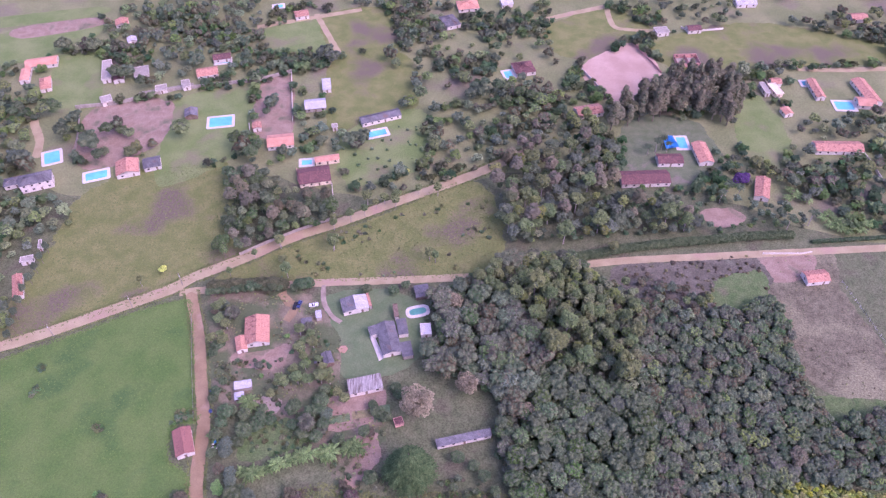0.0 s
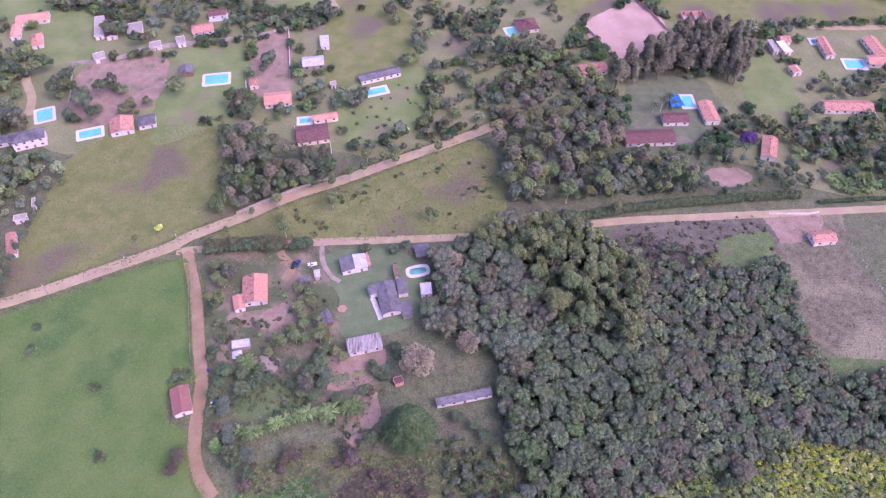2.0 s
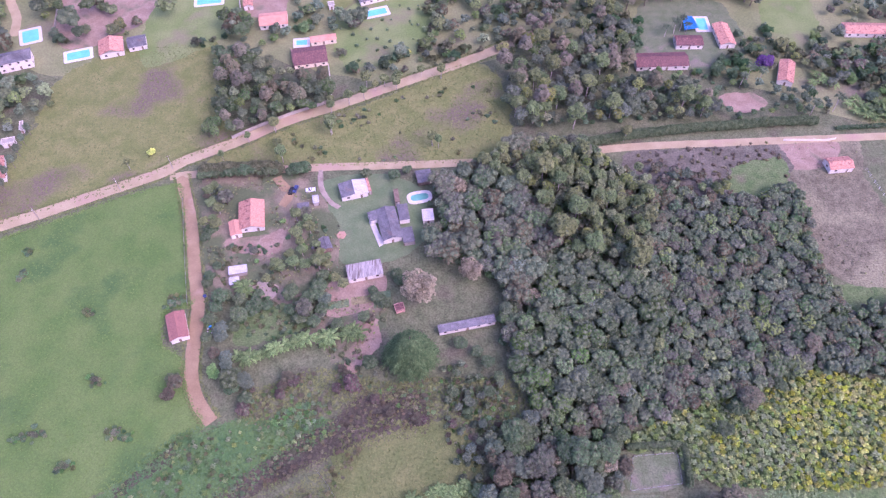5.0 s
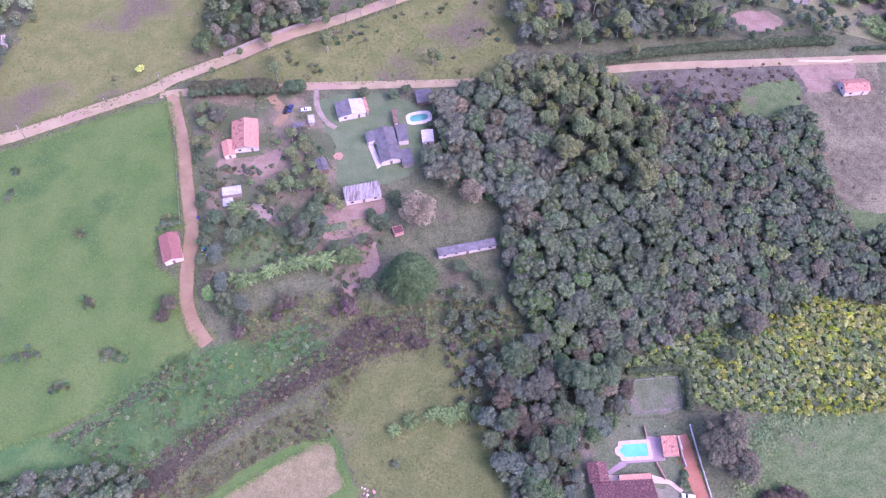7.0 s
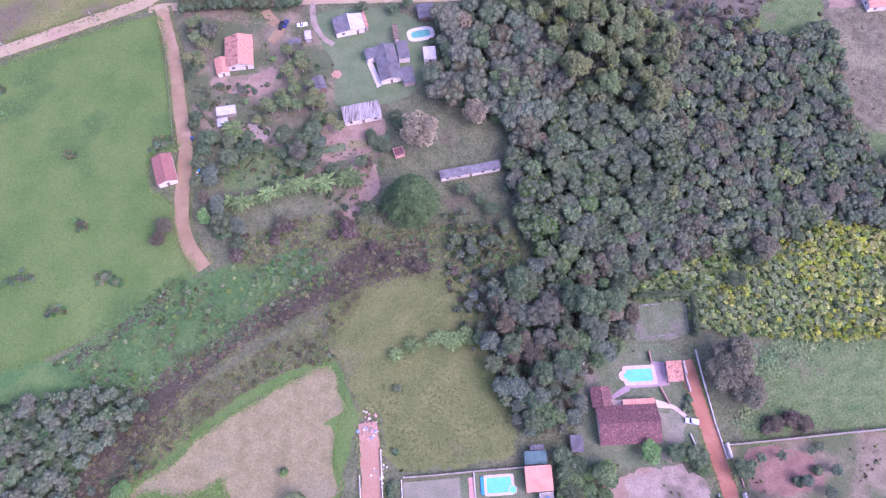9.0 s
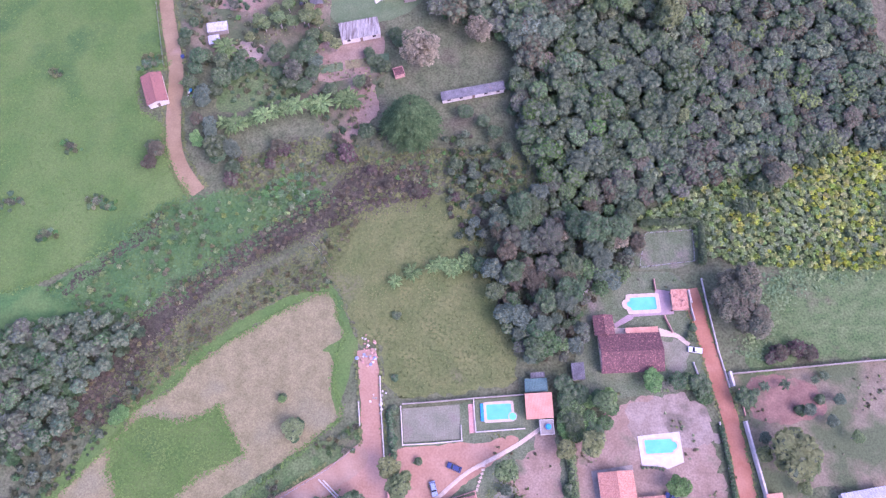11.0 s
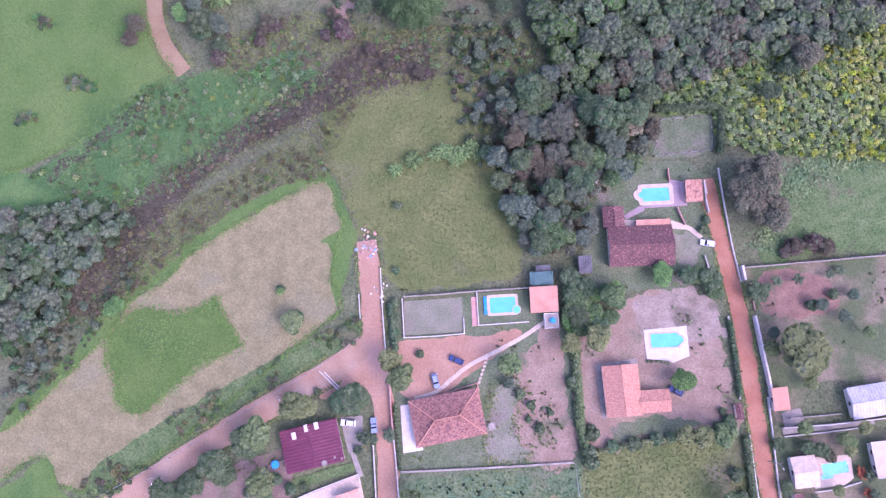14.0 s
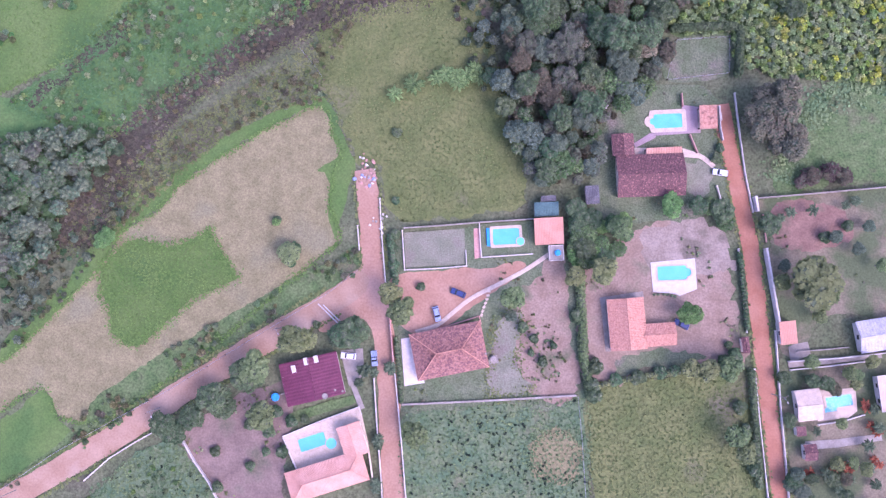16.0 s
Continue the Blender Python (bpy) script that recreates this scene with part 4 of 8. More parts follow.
def wood(poly, gap, mix, seed, size=(0.8, 1.2), group="woodland trees", margin=1.5):
    r = random.Random(seed)
    for x, y in scatter(poly, gap, seed, margin=margin):
        s = r.uniform(*size)
        plant(r.choice(mix), x, y, s, group, s * r.uniform(0.85, 1.25))


def arrays(me):
    v = np.empty(len(me.vertices) * 3)
    me.vertices.foreach_get("co", v)
    return v.reshape(-1, 3), [tuple(p.vertices) for p in me.polygons], [p.material_index for p in me.polygons], list(me.materials)


CACHE = {}


def mass(name, places, mix, label, category, seed, size=(0.8, 1.2), keep=1.0):
    """Uncountable growth joined into one mesh."""
    r = random.Random(seed)
    V, F, I, N, mats = [], [], [], [], []
    off = 0
    for x, y in places:
        key = r.choice(mix)
        if key not in CACHE:
            CACHE[key] = arrays(PROTO[key][0])
        v, f, idx, ms = CACHE[key]
        s, a = r.uniform(*size), r.uniform(0, 6.28)
        c, sn = math.cos(a) * s, math.sin(a) * s
        w = np.stack([v[:, 0] * c - v[:, 1] * sn + x, v[:, 0] * sn + v[:, 1] * c + y, v[:, 2] * s * r.uniform(0.9, 1.12) - 0.05], 1)
        V.append(w)
        N.append(np.tile([r.uniform(-1, 1), r.uniform(-1, 1), r.uniform(-1, 1)], (len(v), 1)))
        remap = []
        for m in ms:
            if m not in mats:
                mats.append(m)
            remap.append(mats.index(m))
        F += [tuple(i + off for i in q) for q in f]
        I += [remap[i] for i in idx]
        off += len(v)
    if not V:
        return None
    me = bpy.data.meshes.new(name)
    me.from_pydata(np.concatenate(V).tolist(), [], F)
    for m in mats:
        me.materials.append(m)
    me.polygons.foreach_set("material_index", I)
    me.attributes.new("nature", "FLOAT_VECTOR", "POINT").data.foreach_set("vector", np.concatenate(N).ravel())
    me.update()
    return tagged(new(name, me), label, category, kind="stuff")


def tufts(name, poly, gap, h, material, label, category, seed, spikes=5, margin=0.5):
    """Small leafy tufts all over a piece of ground, in one mesh."""
    r = np.random.default_rng(seed)
    pts = np.array(scatter(grown(poly, 1.2), gap, seed, 0.6, margin))
    if not len(pts):
        return None
    n = len(pts) * spikes
    c = np.repeat(np.c_[pts, np.zeros(len(pts))], spikes, 0) + r.normal(size=(n, 3)) * np.array([h * 0.6, h * 0.6, 0])
    c[:, 2] = h * r.uniform(0.1, 0.5, n)
    nrm = r.normal(size=(n, 3)) * 0.28 + np.array([0, 0, 1.0])
    v, f = cards(c, nrm, h * 1.1, r)
    return tagged(new(name, mesh_of(name, v, f, material)), label, category, kind="stuff")


def fringe(name, pts, width, h, material, label, seed, density=2.2, loose=0.45):
    """Grass and weeds hanging over both edges of a road."""
    r = np.random.default_rng(seed)
    line = smooth_line(pts, False, 0.6)
    cs = []
    for i in range(len(line) - 1):
        d = line[i + 1] - line[i]
        if d.length < 1e-6:
            continue
        s = Vector((-d.y, d.x, 0)).normalized()
        k = 1 + noise.noise(Vector((line[i].x * 0.15, line[i].y * 0.15, seed)))
        for side in (-1, 1):
            for j in range(int(density * k + 0.5)):
                q = line[i] + s * side * (width / 2 + r.normal() * loose + 0.15)
                cs.append((q.x + r.normal() * 0.2, q.y + r.normal() * 0.2, h * r.uniform(0.1, 0.5)))
    c = np.array(cs)
    nrm = r.normal(size=c.shape) * 0.3 + np.array([0, 0, 1.0])
    v, f = cards(c, nrm, h * 1.2, r)
    return tagged(new(name, mesh_of(name, v, f, material)), label, "grass", kind="stuff")


# ---- ground and fields ----
def ground_sheet():
    """One sheet to the horizon, finer near by, gently uneven."""
    r = [0, 30, 60, 90, 120, 160, 200, 250, 300, 360, 430, 520, 640, 800, 1000, 1300, 1800, 2600, 4200]
    vs, fs, n = [(0, 150, -0.25)], [], 64
    for k in r[1:]:
        for i in range(n):
            a = 2 * math.pi * i / n
            far = max(0, k - 1200) / 3000
            vs.append((k * math.cos(a), 150 + k * math.sin(a), -0.25 + far * 25 * (1 + noise.noise(Vector((math.cos(a) * 3, math.sin(a) * 3, k * 0.001))))))
    fs += [(0, 1 + i, 1 + (i + 1) % n) for i in range(n)]
    for j in range(len(r) - 2):
        for i in range(n):
            p, q = 1 + j * n + i, 1 + j * n + (i + 1) % n
            fs.append((p, p + n, q + n, q))
    return tagged(new("ground", mesh_of("ground", vs, fs, "scrub", smooth=True)), "rolling rural ground of scrubby olive grass", "ground", kind="structure")


ground_sheet()
sheet("hillside_ground", [(-338.1, 260.4), (-237.8, 297.1), (-189.4, 289.5), (-117.1, 309.0), (-55.6, 289.4), (-22.0, 284.3), (30.4, 301.6), (99.6, 305.1), (187.5, 259.4), (225.2, 246.8), (321.1, 249.1), (473.3, 502.2), (-539.8, 523.7)], "hillside", "open pale grassy hillside with trees", "ground", 3.0, 8.0)
PASTURE = [(-257.0, 156.9), (-205.6, 176.8), (-176.3, 190.7), (-162.1, 197.3), (-145.8, 205.9), (-132.0, 211.9), (-118.0, 215.2), (-113.3, 203.9), (-107.8, 181.1), (-102.9, 159.8), (-99.9, 150.9), (-108.6, 149.7), (-107.7, 135.0), (-98.8, 128.0), (-94.2, 114.3), (-85.7, 101.2), (-93.8, 97.0), (-110.1, 81.6), (-133.4, 69.0), (-143.7, 66.1), (-176.4, 54.1), (-227.0, 46.9)]
sheet("field_pasture", PASTURE, "green", "lush bright green pasture with darker tufts", "field")
WETLAND = [(-93.8, 97.4), (-84.6, 100.2), (-69.4, 103.4), (-43.9, 103.5), (-35.9, 99.2), (-54.2, 87.8), (-66.3, 77.7), (-81.4, 66.2), (-93.2, 59.7), (-109.4, 59.6), (-127.4, 67.1), (-113.3, 78.7)]
sheet("field_wetland", WETLAND, "teal", "wet green meadow beside the ditch", "field", 2.0)
sheet("field_wet_west", [(-180.0, 57.0), (-143.0, 67.0), (-127.0, 69.0), (-109.0, 62.0), (-97.0, 60.0), (-118.0, 50.0), (-180.0, 45.0)], "teal", "green damp grass beside the western wood", "field", 1.5)
sheet("bracken_strip", [(-122.6, 68.8), (-114.7, 75.5), (-108.4, 81.3), (-101.9, 87.2), (-96.3, 93.8), (-92.3, 95.2), (-93.9, 89.3), (-99.5, 83.4), (-106.8, 76.9), (-114.0, 71.2), (-120.5, 66.6)], "bracken", "narrow strip of dead brown weeds", "field", 2.5)
BRACKEN = [(-8.9, 113.3), (-28.7, 112.2), (-38.1, 103.5), (-58.2, 89.8), (-71.9, 77.7), (-88.8, 66.2), (-97.9, 56.0), (-105.9, 41.8), (-112.9, 26.5), (-101.1, 26.5), (-91.8, 41.9), (-86.5, 52.4), (-74.4, 68.1), (-62.5, 76.8), (-42.8, 87.8), (-24.1, 96.1), (-4.8, 101.4)]
sheet("field_bracken", BRACKEN, "bracken", "strip of dead brown bracken along the ditch", "field", 2.0)
MEADOW_N = [(-190.1, 291.8), (-161.3, 309.8), (-118.0, 313.9), (-101.5, 256.3), (-93.8, 244.5), (-118.6, 230.1), (-143.9, 213.0), (-182.9, 197.4), (-207.1, 182.4), (-196.7, 235.0), (-193.5, 266.0)]
sheet("field_meadow", MEADOW_N, "meadow", "rough olive meadow with brown patches", "field", 3.0)
MEADOW_MID = [(-107.2, 227.4), (-90.2, 239.9), (-66.8, 253.8), (-27.5, 271.5), (8.5, 295.1), (26.8, 292.4), (33.9, 262.1), (29.0, 231.2), (7.0, 228.0), (-58.2, 226.6)]
sheet("field_middle", MEADOW_MID, "meadow", "triangular green meadow between two dirt roads", "field", 2.0)
OLIVE_MID = [(-35.7, 97.1), (-16.5, 103.5), (8.8, 97.2), (14.1, 76.9), (20.8, 54.3), (21.1, 40.3), (-14.6, 35.1), (-18.6, 50.7), (-25.8, 52.5), (-34.0, 69.1), (-37.3, 76.8)]
sheet("field_olive", OLIVE_MID, "olive", "olive green unmown grass slope", "field", 2.0)
sheet("field_margin", [(-96.7, 23.0), (-93.4, 30.0), (-82.8, 37.0), (-76.6, 44.4), (-63.9, 53.3), (-51.1, 61.3), (-41.5, 66.4), (-36.5, 65.6), (-31.3, 54.1), (-29.4, 55.8), (-33.3, 67.3), (-38.3, 70.9), (-44.8, 68.8), (-52.8, 64.1), (-64.1, 57.8), (-75.2, 50.2), (-86.2, 41.8), (-95.6, 33.5), (-107.6, 17.2), (-116.7, 5.9), (-125.8, -2.2), (-125.4, -8.5), (-113.2, 1.1), (-102.7, 14.1)], "green", "bright green grassy margin above the stubble", "field", 1.5)
STUBBLE = [(-39.0, 67.7), (-34.9, 66.5), (-33.1, 59.0), (-30.8, 54.1), (-32.8, 47.5), (-33.4, 37.6), (-30.7, 28.7), (-40.2, 20.5), (-57.4, 5.1), (-72.9, -7.8), (-92.9, -21.4), (-107.1, -22.7), (-112.0, -14.7), (-118.6, -16.3), (-126.2, -21.9), (-149.3, -32.3), (-152.0, -16.8), (-125.5, -7.0), (-114.9, 2.7), (-107.3, 10.8), (-101.2, 17.3), (-95.2, 25.4), (-93.4, 30.0), (-82.8, 37.0), (-76.6, 44.4), (-63.9, 53.3), (-51.1, 61.3)]
sheet("field_stubble", STUBBLE, "straw", "dry pale stubble field of cut straw", "field", 0.8)
GREEN_PATCH = [(-98.3, 19.9), (-89.2, 28.3), (-81.6, 26.3), (-75.0, 27.3), (-70.0, 29.4), (-68.4, 31.5), (-65.1, 25.3), (-62.6, 22.0), (-59.4, 17.6), (-64.6, 15.4), (-72.5, 11.2), (-79.2, 4.7), (-86.7, -1.7), (-93.5, 0.6), (-95.2, 7.8), (-97.6, 11.8)]
sheet("field_patch", GREEN_PATCH, "green", "green weedy patch inside the stubble", "field", 1.2)
sheet("field_tongue", [(-121.5, -21.8), (-117.8, -17.1), (-112.0, -15.4), (-107.9, -23.2), (-104.5, -27.1), (-114.3, -36.5), (-123.4, -42.8), (-147.6, -56.9), (-149.0, -37.0)], "green", "bright green grass tongue between stubble and road", "field", 1.2)
VERGE = [(-24.1, 28.0), (-30.5, 24.8), (-44.7, 16.8), (-60.6, 7.2), (-76.1, -1.9), (-88.2, -9.8), (-97.1, -15.8), (-108.0, -30.0), (-123.3, -41.0), (-123.3, -44.6), (-108.0, -36.4), (-77.5, -13.6), (-60.9, -1.2), (-45.3, 7.9), (-26.0, 18.7)]
sheet("field_verge", VERGE, "verge", "green overgrown road verge", "field", 1.0)
sheet("field_edge", [(-36.6, 68.9), (-28.1, 54.1), (-27.1, 49.2), (-32.4, 29.5), (-34.4, 45.8), (-37.7, 49.1), (-31.3, 54.1)], "green", "green grassy margin of the stubble field", "field", 1.0)
LEAFY = [(-11.8, -21.1), (11.7, -17.7), (35.5, -15.0), (40.2, -14.2), (41.0, -45.2), (41.7, -83.0), (-10.2, -83.7), (-10.8, -45.9)]
sheet("field_crop", LEAFY, "leafy", "leafy green crop field with weeds", "field", 1.0)
OLIVE_S = [(41.0, -13.2), (62.0, -9.0), (84.0, -5.8), (88.4, -29.1), (91.9, -52.1), (92.8, -82.3), (43.2, -83.0), (41.8, -45.2)]
BROWN_PATCH = [(25.2, -26.1), (31.5, -23.3), (37.1, -24.4), (38.6, -29.8), (37.1, -36.8), (28.4, -37.7), (24.4, -32.3)]
sheet("crop_brown_patch", BROWN_PATCH, "straw", "dry brown patch in the crop field", "field", 2.5)
sheet("field_olive_south", OLIVE_S, "olive", "olive green long grass plot", "field", 1.0)
CROP_SW = [(-99.7, -44.3), (-84.6, -31.5), (-73.6, -29.8), (-61.9, -46.6), (-51.5, -76.8), (-151.9, -85.6), (-137.7, -65.9)]
sheet("field_crop_west", CROP_SW, "leafy", "green weedy plot beside the dirt road", "field", 1.0)
sheet("yard_house_north", [(-106.5, 218.9), (-66.8, 220.6), (-51.7, 207.0), (-41.6, 192.5), (-42.3, 167.8), (-30.9, 157.4), (-22.2, 152.3), (-25.7, 135.2), (-37.1, 118.9), (-46.1, 132.8), (-77.0, 149.7), (-93.6, 162.4), (-100.5, 186.7)], "yard_green", "bare dusty yard with patchy grass", "yard", 1.5)
sheet("lawn_bananas", [(-80.4, 143.5), (-74.7, 148.5), (-64.5, 151.8), (-53.7, 149.3), (-49.4, 142.4), (-54.9, 138.7), (-67.0, 135.6), (-78.0, 133.2)], "verge", "green grass plot behind the banana row", "lawn", 1.5)
sheet("lawn_north", [(-52.5, 217.5), (-22.3, 220.7), (-5.7, 207.1), (-3.3, 189.7), (-18.5, 173.2), (-40.4, 171.8), (-43.9, 192.5), (-50.4, 204.0)], "lawn_fresh", "mown green lawn between the sheds", "lawn", 1.0)
sheet("garden_beds", [(-46.1, 161.2), (-24.9, 166.5), (-22.3, 156.1), (-24.3, 151.8), (-44.0, 146.1)], "yard", "red soil vegetable beds", "garden", 0.6)
sheet("garden_bed_crop", [(-36.2, 154.9), (-28.1, 156.1), (-27.5, 152.4), (-35.6, 151.2)], "straw", "ochre row of ripe vegetables", "garden", 0.3, curved=False)
sheet("garden_bed_green", [(-27.3, 157.2), (-20.5, 158.2), (-19.7, 150.5), (-26.7, 149.6)], "leafy", "green leafy vegetable bed", "garden", 0.3, curved=False)
sheet("garden_bed_low", [(-45.0, 152.8), (-36.9, 154.0), (-36.5, 150.7), (-44.4, 149.1)], "leafy", "low green seedling bed", "garden", 0.3, curved=False)
sheet("yard_house_court", [(-16.2, 28.1), (24.1, 33.5), (33.8, 27.2), (37.1, -14.2), (11.7, -16.9), (-11.8, -19.6), (-13.9, -7.0), (-15.8, 7.2)], "lawn", "patchy green lawn around the houses", "lawn", 1.0)
sheet("yard_red", [(-14.4, 18.5), (8.1, 21.2), (22.6, 22.2), (13.0, 14.0), (-1.3, 3.5), (-8.5, 2.6), (-14.2, 7.3)], "soil", "bare red earth parking yard", "yard", 0.8)
sheet("orchard_soil", [(17.9, 7.7), (27.4, 20.6), (33.8, 22.3), (36.7, -12.6), (24.4, -14.4), (21.1, -5.0), (14.7, 1.3)], "yard", "bare reddish orchard ground", "yard", 2.5)
sheet("yard_house_pool", [(40.3, 27.3), (53.2, 30.7), (63.0, 37.3), (77.4, 31.0), (82.0, 15.0), (83.2, -3.6), (62.0, -6.6), (40.2, -10.6), (38.7, 8.0)], "yard", "trodden bare yard around the white pool", "yard", 2.5)
sheet("sand_yard", [(56.4, 30.7), (62.9, 36.0), (72.6, 35.8), (80.6, 27.8), (82.1, 21.4), (72.5, 22.9), (58.0, 22.7)], "yard_pale", "pale sandy circle beside the pool", "yard", 3.0)
sheet("lawn_villa", [(40.3, 45.2), (47.7, 70.1), (58.4, 75.2), (76.4, 73.8), (79.4, 57.2), (80.8, 39.2), (62.9, 35.7), (43.5, 35.4)], "lawn", "shaded villa lawn", "lawn", 1.2)
YELLOW_WOOD = [(138.8, 121.0), (155.6, 117.7), (180.4, 113.3), (170.0, 79.0), (128.5, 76.0), (110.3, 77.6), (93.6, 77.5), (80.6, 83.8), (63.8, 92.9), (74.3, 100.2), (93.0, 108.8)]
sheet("thicket_ground", YELLOW_WOOD, "verge", "green ground under the thicket", "ground", 1.5)
KEEP_CLEAR.append((73.1, 83.4, 17.0, 11.3, 2.4))
sheet("court_villa", [(65.9, 88.5), (81.6, 89.7), (81.4, 78.9), (63.3, 76.6)], "lawn", "small worn lawn court behind the villa", "lawn", 0.3)
sheet("yard_maroon", [(-73.7, -26.6), (-48.8, -12.2), (-42.4, -15.3), (-44.8, -40.2), (-42.6, -61.6), (-56.8, -55.7), (-63.6, -42.0)], "yard_dark", "bare purple brown yard with small fruit trees", "yard", 1.0)
sheet("garden_east", [(90.6, 42.6), (126.0, 46.3), (147.4, 46.6), (145.9, 9.4), (110.7, 9.0), (97.6, -3.9), (93.9, 8.7), (92.0, 31.2)], "yard_green", "patchy garden lawn", "lawn", 1.5)
sheet("garden_east_soil", [(93.8, 41.0), (105.1, 42.0), (114.7, 38.0), (114.5, 29.9), (95.1, 28.0)], "bed_soil", "red soil garden with terraced beds", "garden", 1.5)
sheet("field_weedy_east", [(94.2, 45.9), (96.6, 57.5), (102.5, 69.2), (112.5, 76.0), (132.4, 81.3), (157.0, 79.9), (155.6, 48.4), (126.0, 47.2), (98.7, 43.5)], "verge", "green weedy clearing", "field", 3.0)
DRY_PLOT = [(158.4, 240.2), (195.0, 240.7), (191.8, 217.8), (197.6, 182.0), (193.0, 153.6), (160.9, 162.3), (157.8, 188.7), (156.0, 214.9)]
sheet("garden_south", [(95.6, -7.9), (124.4, -4.3), (145.4, -3.3), (143.2, -59.0), (101.1, -59.6), (97.1, -29.0)], "yard_green", "patchy garden ground with worn earth", "garden", 1.5)
sheet("stubble_east", DRY_PLOT, "dry_plot", "dry bare plot with scattered weeds", "field", 1.5)
sheet("grass_strip_east", [(156.5, 158.5), (172.0, 158.0), (205.0, 154.0), (206.0, 144.0), (163.0, 146.5)], "verge", "green grass strip below the dry plot", "field", 1.0)
sheet("soil_east", [(157.8, 238.3), (186.0, 239.0), (178.3, 225.1), (159.8, 222.6)], "yard", "graded red earth plot", "yard", 0.5)
sheet("burnt_plot", [(85.5, 232.1), (118.2, 236.0), (155.4, 239.5), (159.0, 220.1), (136.2, 201.8), (109.2, 197.4), (85.3, 207.6)], "burnt", "charred weedy plot", "field", 2.0)
GRASS_PLOT = [(134.4, 224.1), (156.3, 229.1), (154.9, 211.5), (133.6, 201.9), (128.5, 212.0)]
sheet("grass_plot", GRASS_PLOT, "verge", "green grass plot among charred weeds", "field", 2.0)
ORCHARD = [(13.1, 2.9), (17.8, 10.9), (21.9, 6.2), (20.3, -5.0), (24.3, -12.8), (13.2, -14.5), (12.4, -5.1)]
sheet("grass_orchard", ORCHARD, "worn_lawn", "thin pale grass beside the bungalow", "lawn", 2.5)
sheet("grass_pool_yard", [(48.2, -4.6), (57.8, -2.1), (70.6, -1.1), (73.7, -4.2), (62.5, -6.8), (49.8, -9.0)], "lawn", "patchy grass below the house", "lawn", 2.5)
sheet("grass_villa_east", [(68.8, 52.1), (75.3, 51.4), (76.8, 45.7), (71.1, 43.1), (68.2, 45.6)], "worn_lawn", "pale worn grass by the villa", "lawn", 2.0)
sheet("soil_house_yard", [(-91.2, 184.5), (-74.8, 186.7), (-66.1, 189.6), (-67.0, 175.8), (-78.1, 177.1), (-88.2, 178.4)], "yard", "bare reddish earth before the farmhouse", "yard", 2.0)
sheet("soil_sheds", [(-76.7, 161.9), (-67.6, 161.2), (-65.4, 156.1), (-71.2, 154.8), (-75.8, 157.3)], "sand", "pale bare ground among shrubs", "yard", 2.0)
sheet("soil_bananas", [(-37.9, 132.8), (-30.4, 146.1), (-25.1, 144.9), (-23.6, 135.2), (-29.3, 123.5), (-35.1, 118.9)], "yard", "bare grey brown garden soil", "yard", 2.5)
# the far slope
sheet("far_lawn_pool", [(-164.0, 373.4), (-116.4, 390.6), (-111.8, 352.6), (-110.2, 323.6), (-151.4, 295.6), (-160.6, 345.3)], "far_lawn", "light green lawn around a pool", "lawn", 1.5)
sheet("far_soil_plot", [(-207.6, 368.5), (-165.0, 374.6), (-159.6, 334.7), (-189.7, 310.3), (-207.2, 325.4)], "yard", "reddish bare plot with shrubs", "yard", 1.5)
sheet("far_grass_plot", [(-67.1, 418.6), (-18.8, 422.3), (-12.4, 364.8), (-60.2, 340.8)], "meadow", "yellowish green hay meadow", "field", 1.0)
sheet("far_lawn_long", [(-53.6, 340.7), (-9.0, 361.8), (-7.0, 311.9), (-40.7, 293.6), (-54.1, 307.9)], "far_lawn", "green lawn with small shrubs", "lawn", 2.0)
sheet("far_bare_plot", [(-110.3, 390.5), (-92.6, 399.5), (-85.1, 341.2), (-106.7, 341.6)], "yard", "bare fenced plot", "yard", 1.0)
sheet("far_red_lot", [(95.0, 405.5), (133.6, 434.6), (144.8, 398.1), (127.9, 367.9), (108.3, 365.4)], "lot", "graded pink earth building lot", "yard", 1.0)
sheet("far_field_left", [(-300.4, 454.8), (-237.3, 477.8), (-231.9, 453.4), (-248.8, 429.0), (-284.3, 414.2), (-333.2, 401.0), (-349.0, 434.4)], "far_lawn", "light green far field", "field", 1.0)
sheet("far_field_plough", [(-291.5, 462.1), (-237.6, 476.2), (-234.1, 464.7), (-282.5, 448.6)], "yard", "ploughed brown strip", "field", 0.5)
sheet("far_field_left_back", [(-346.5, 470.8), (-309.5, 477.7), (-243.3, 490.6), (-239.4, 479.4), (-303.4, 462.3), (-339.7, 455.6)], "far_lawn", "far green field strip", "field", 0.5)
sheet("far_lawn_left", [(-251.4, 425.6), (-221.7, 426.4), (-208.5, 371.4), (-237.8, 366.2), (-246.0, 399.3)], "far_lawn", "green house plot", "lawn", 1.0)
sheet("far_paddock", [(-119.2, 454.8), (-79.9, 473.0), (-63.9, 425.3), (-109.6, 429.6)], "far_lawn", "far green paddock", "field", 1.0)
sheet("far_paddock_right", [(-79.9, 473.0), (-36.3, 483.9), (-22.7, 429.3), (-63.8, 423.2)], "meadow", "far hay paddock", "field", 1.0)
sheet("far_field_brown", [(78.9, 458.3), (126.0, 480.5), (151.2, 445.7), (130.5, 438.9), (100.1, 415.3), (79.1, 425.9)], "meadow", "olive brown far field", "field", 2.0)
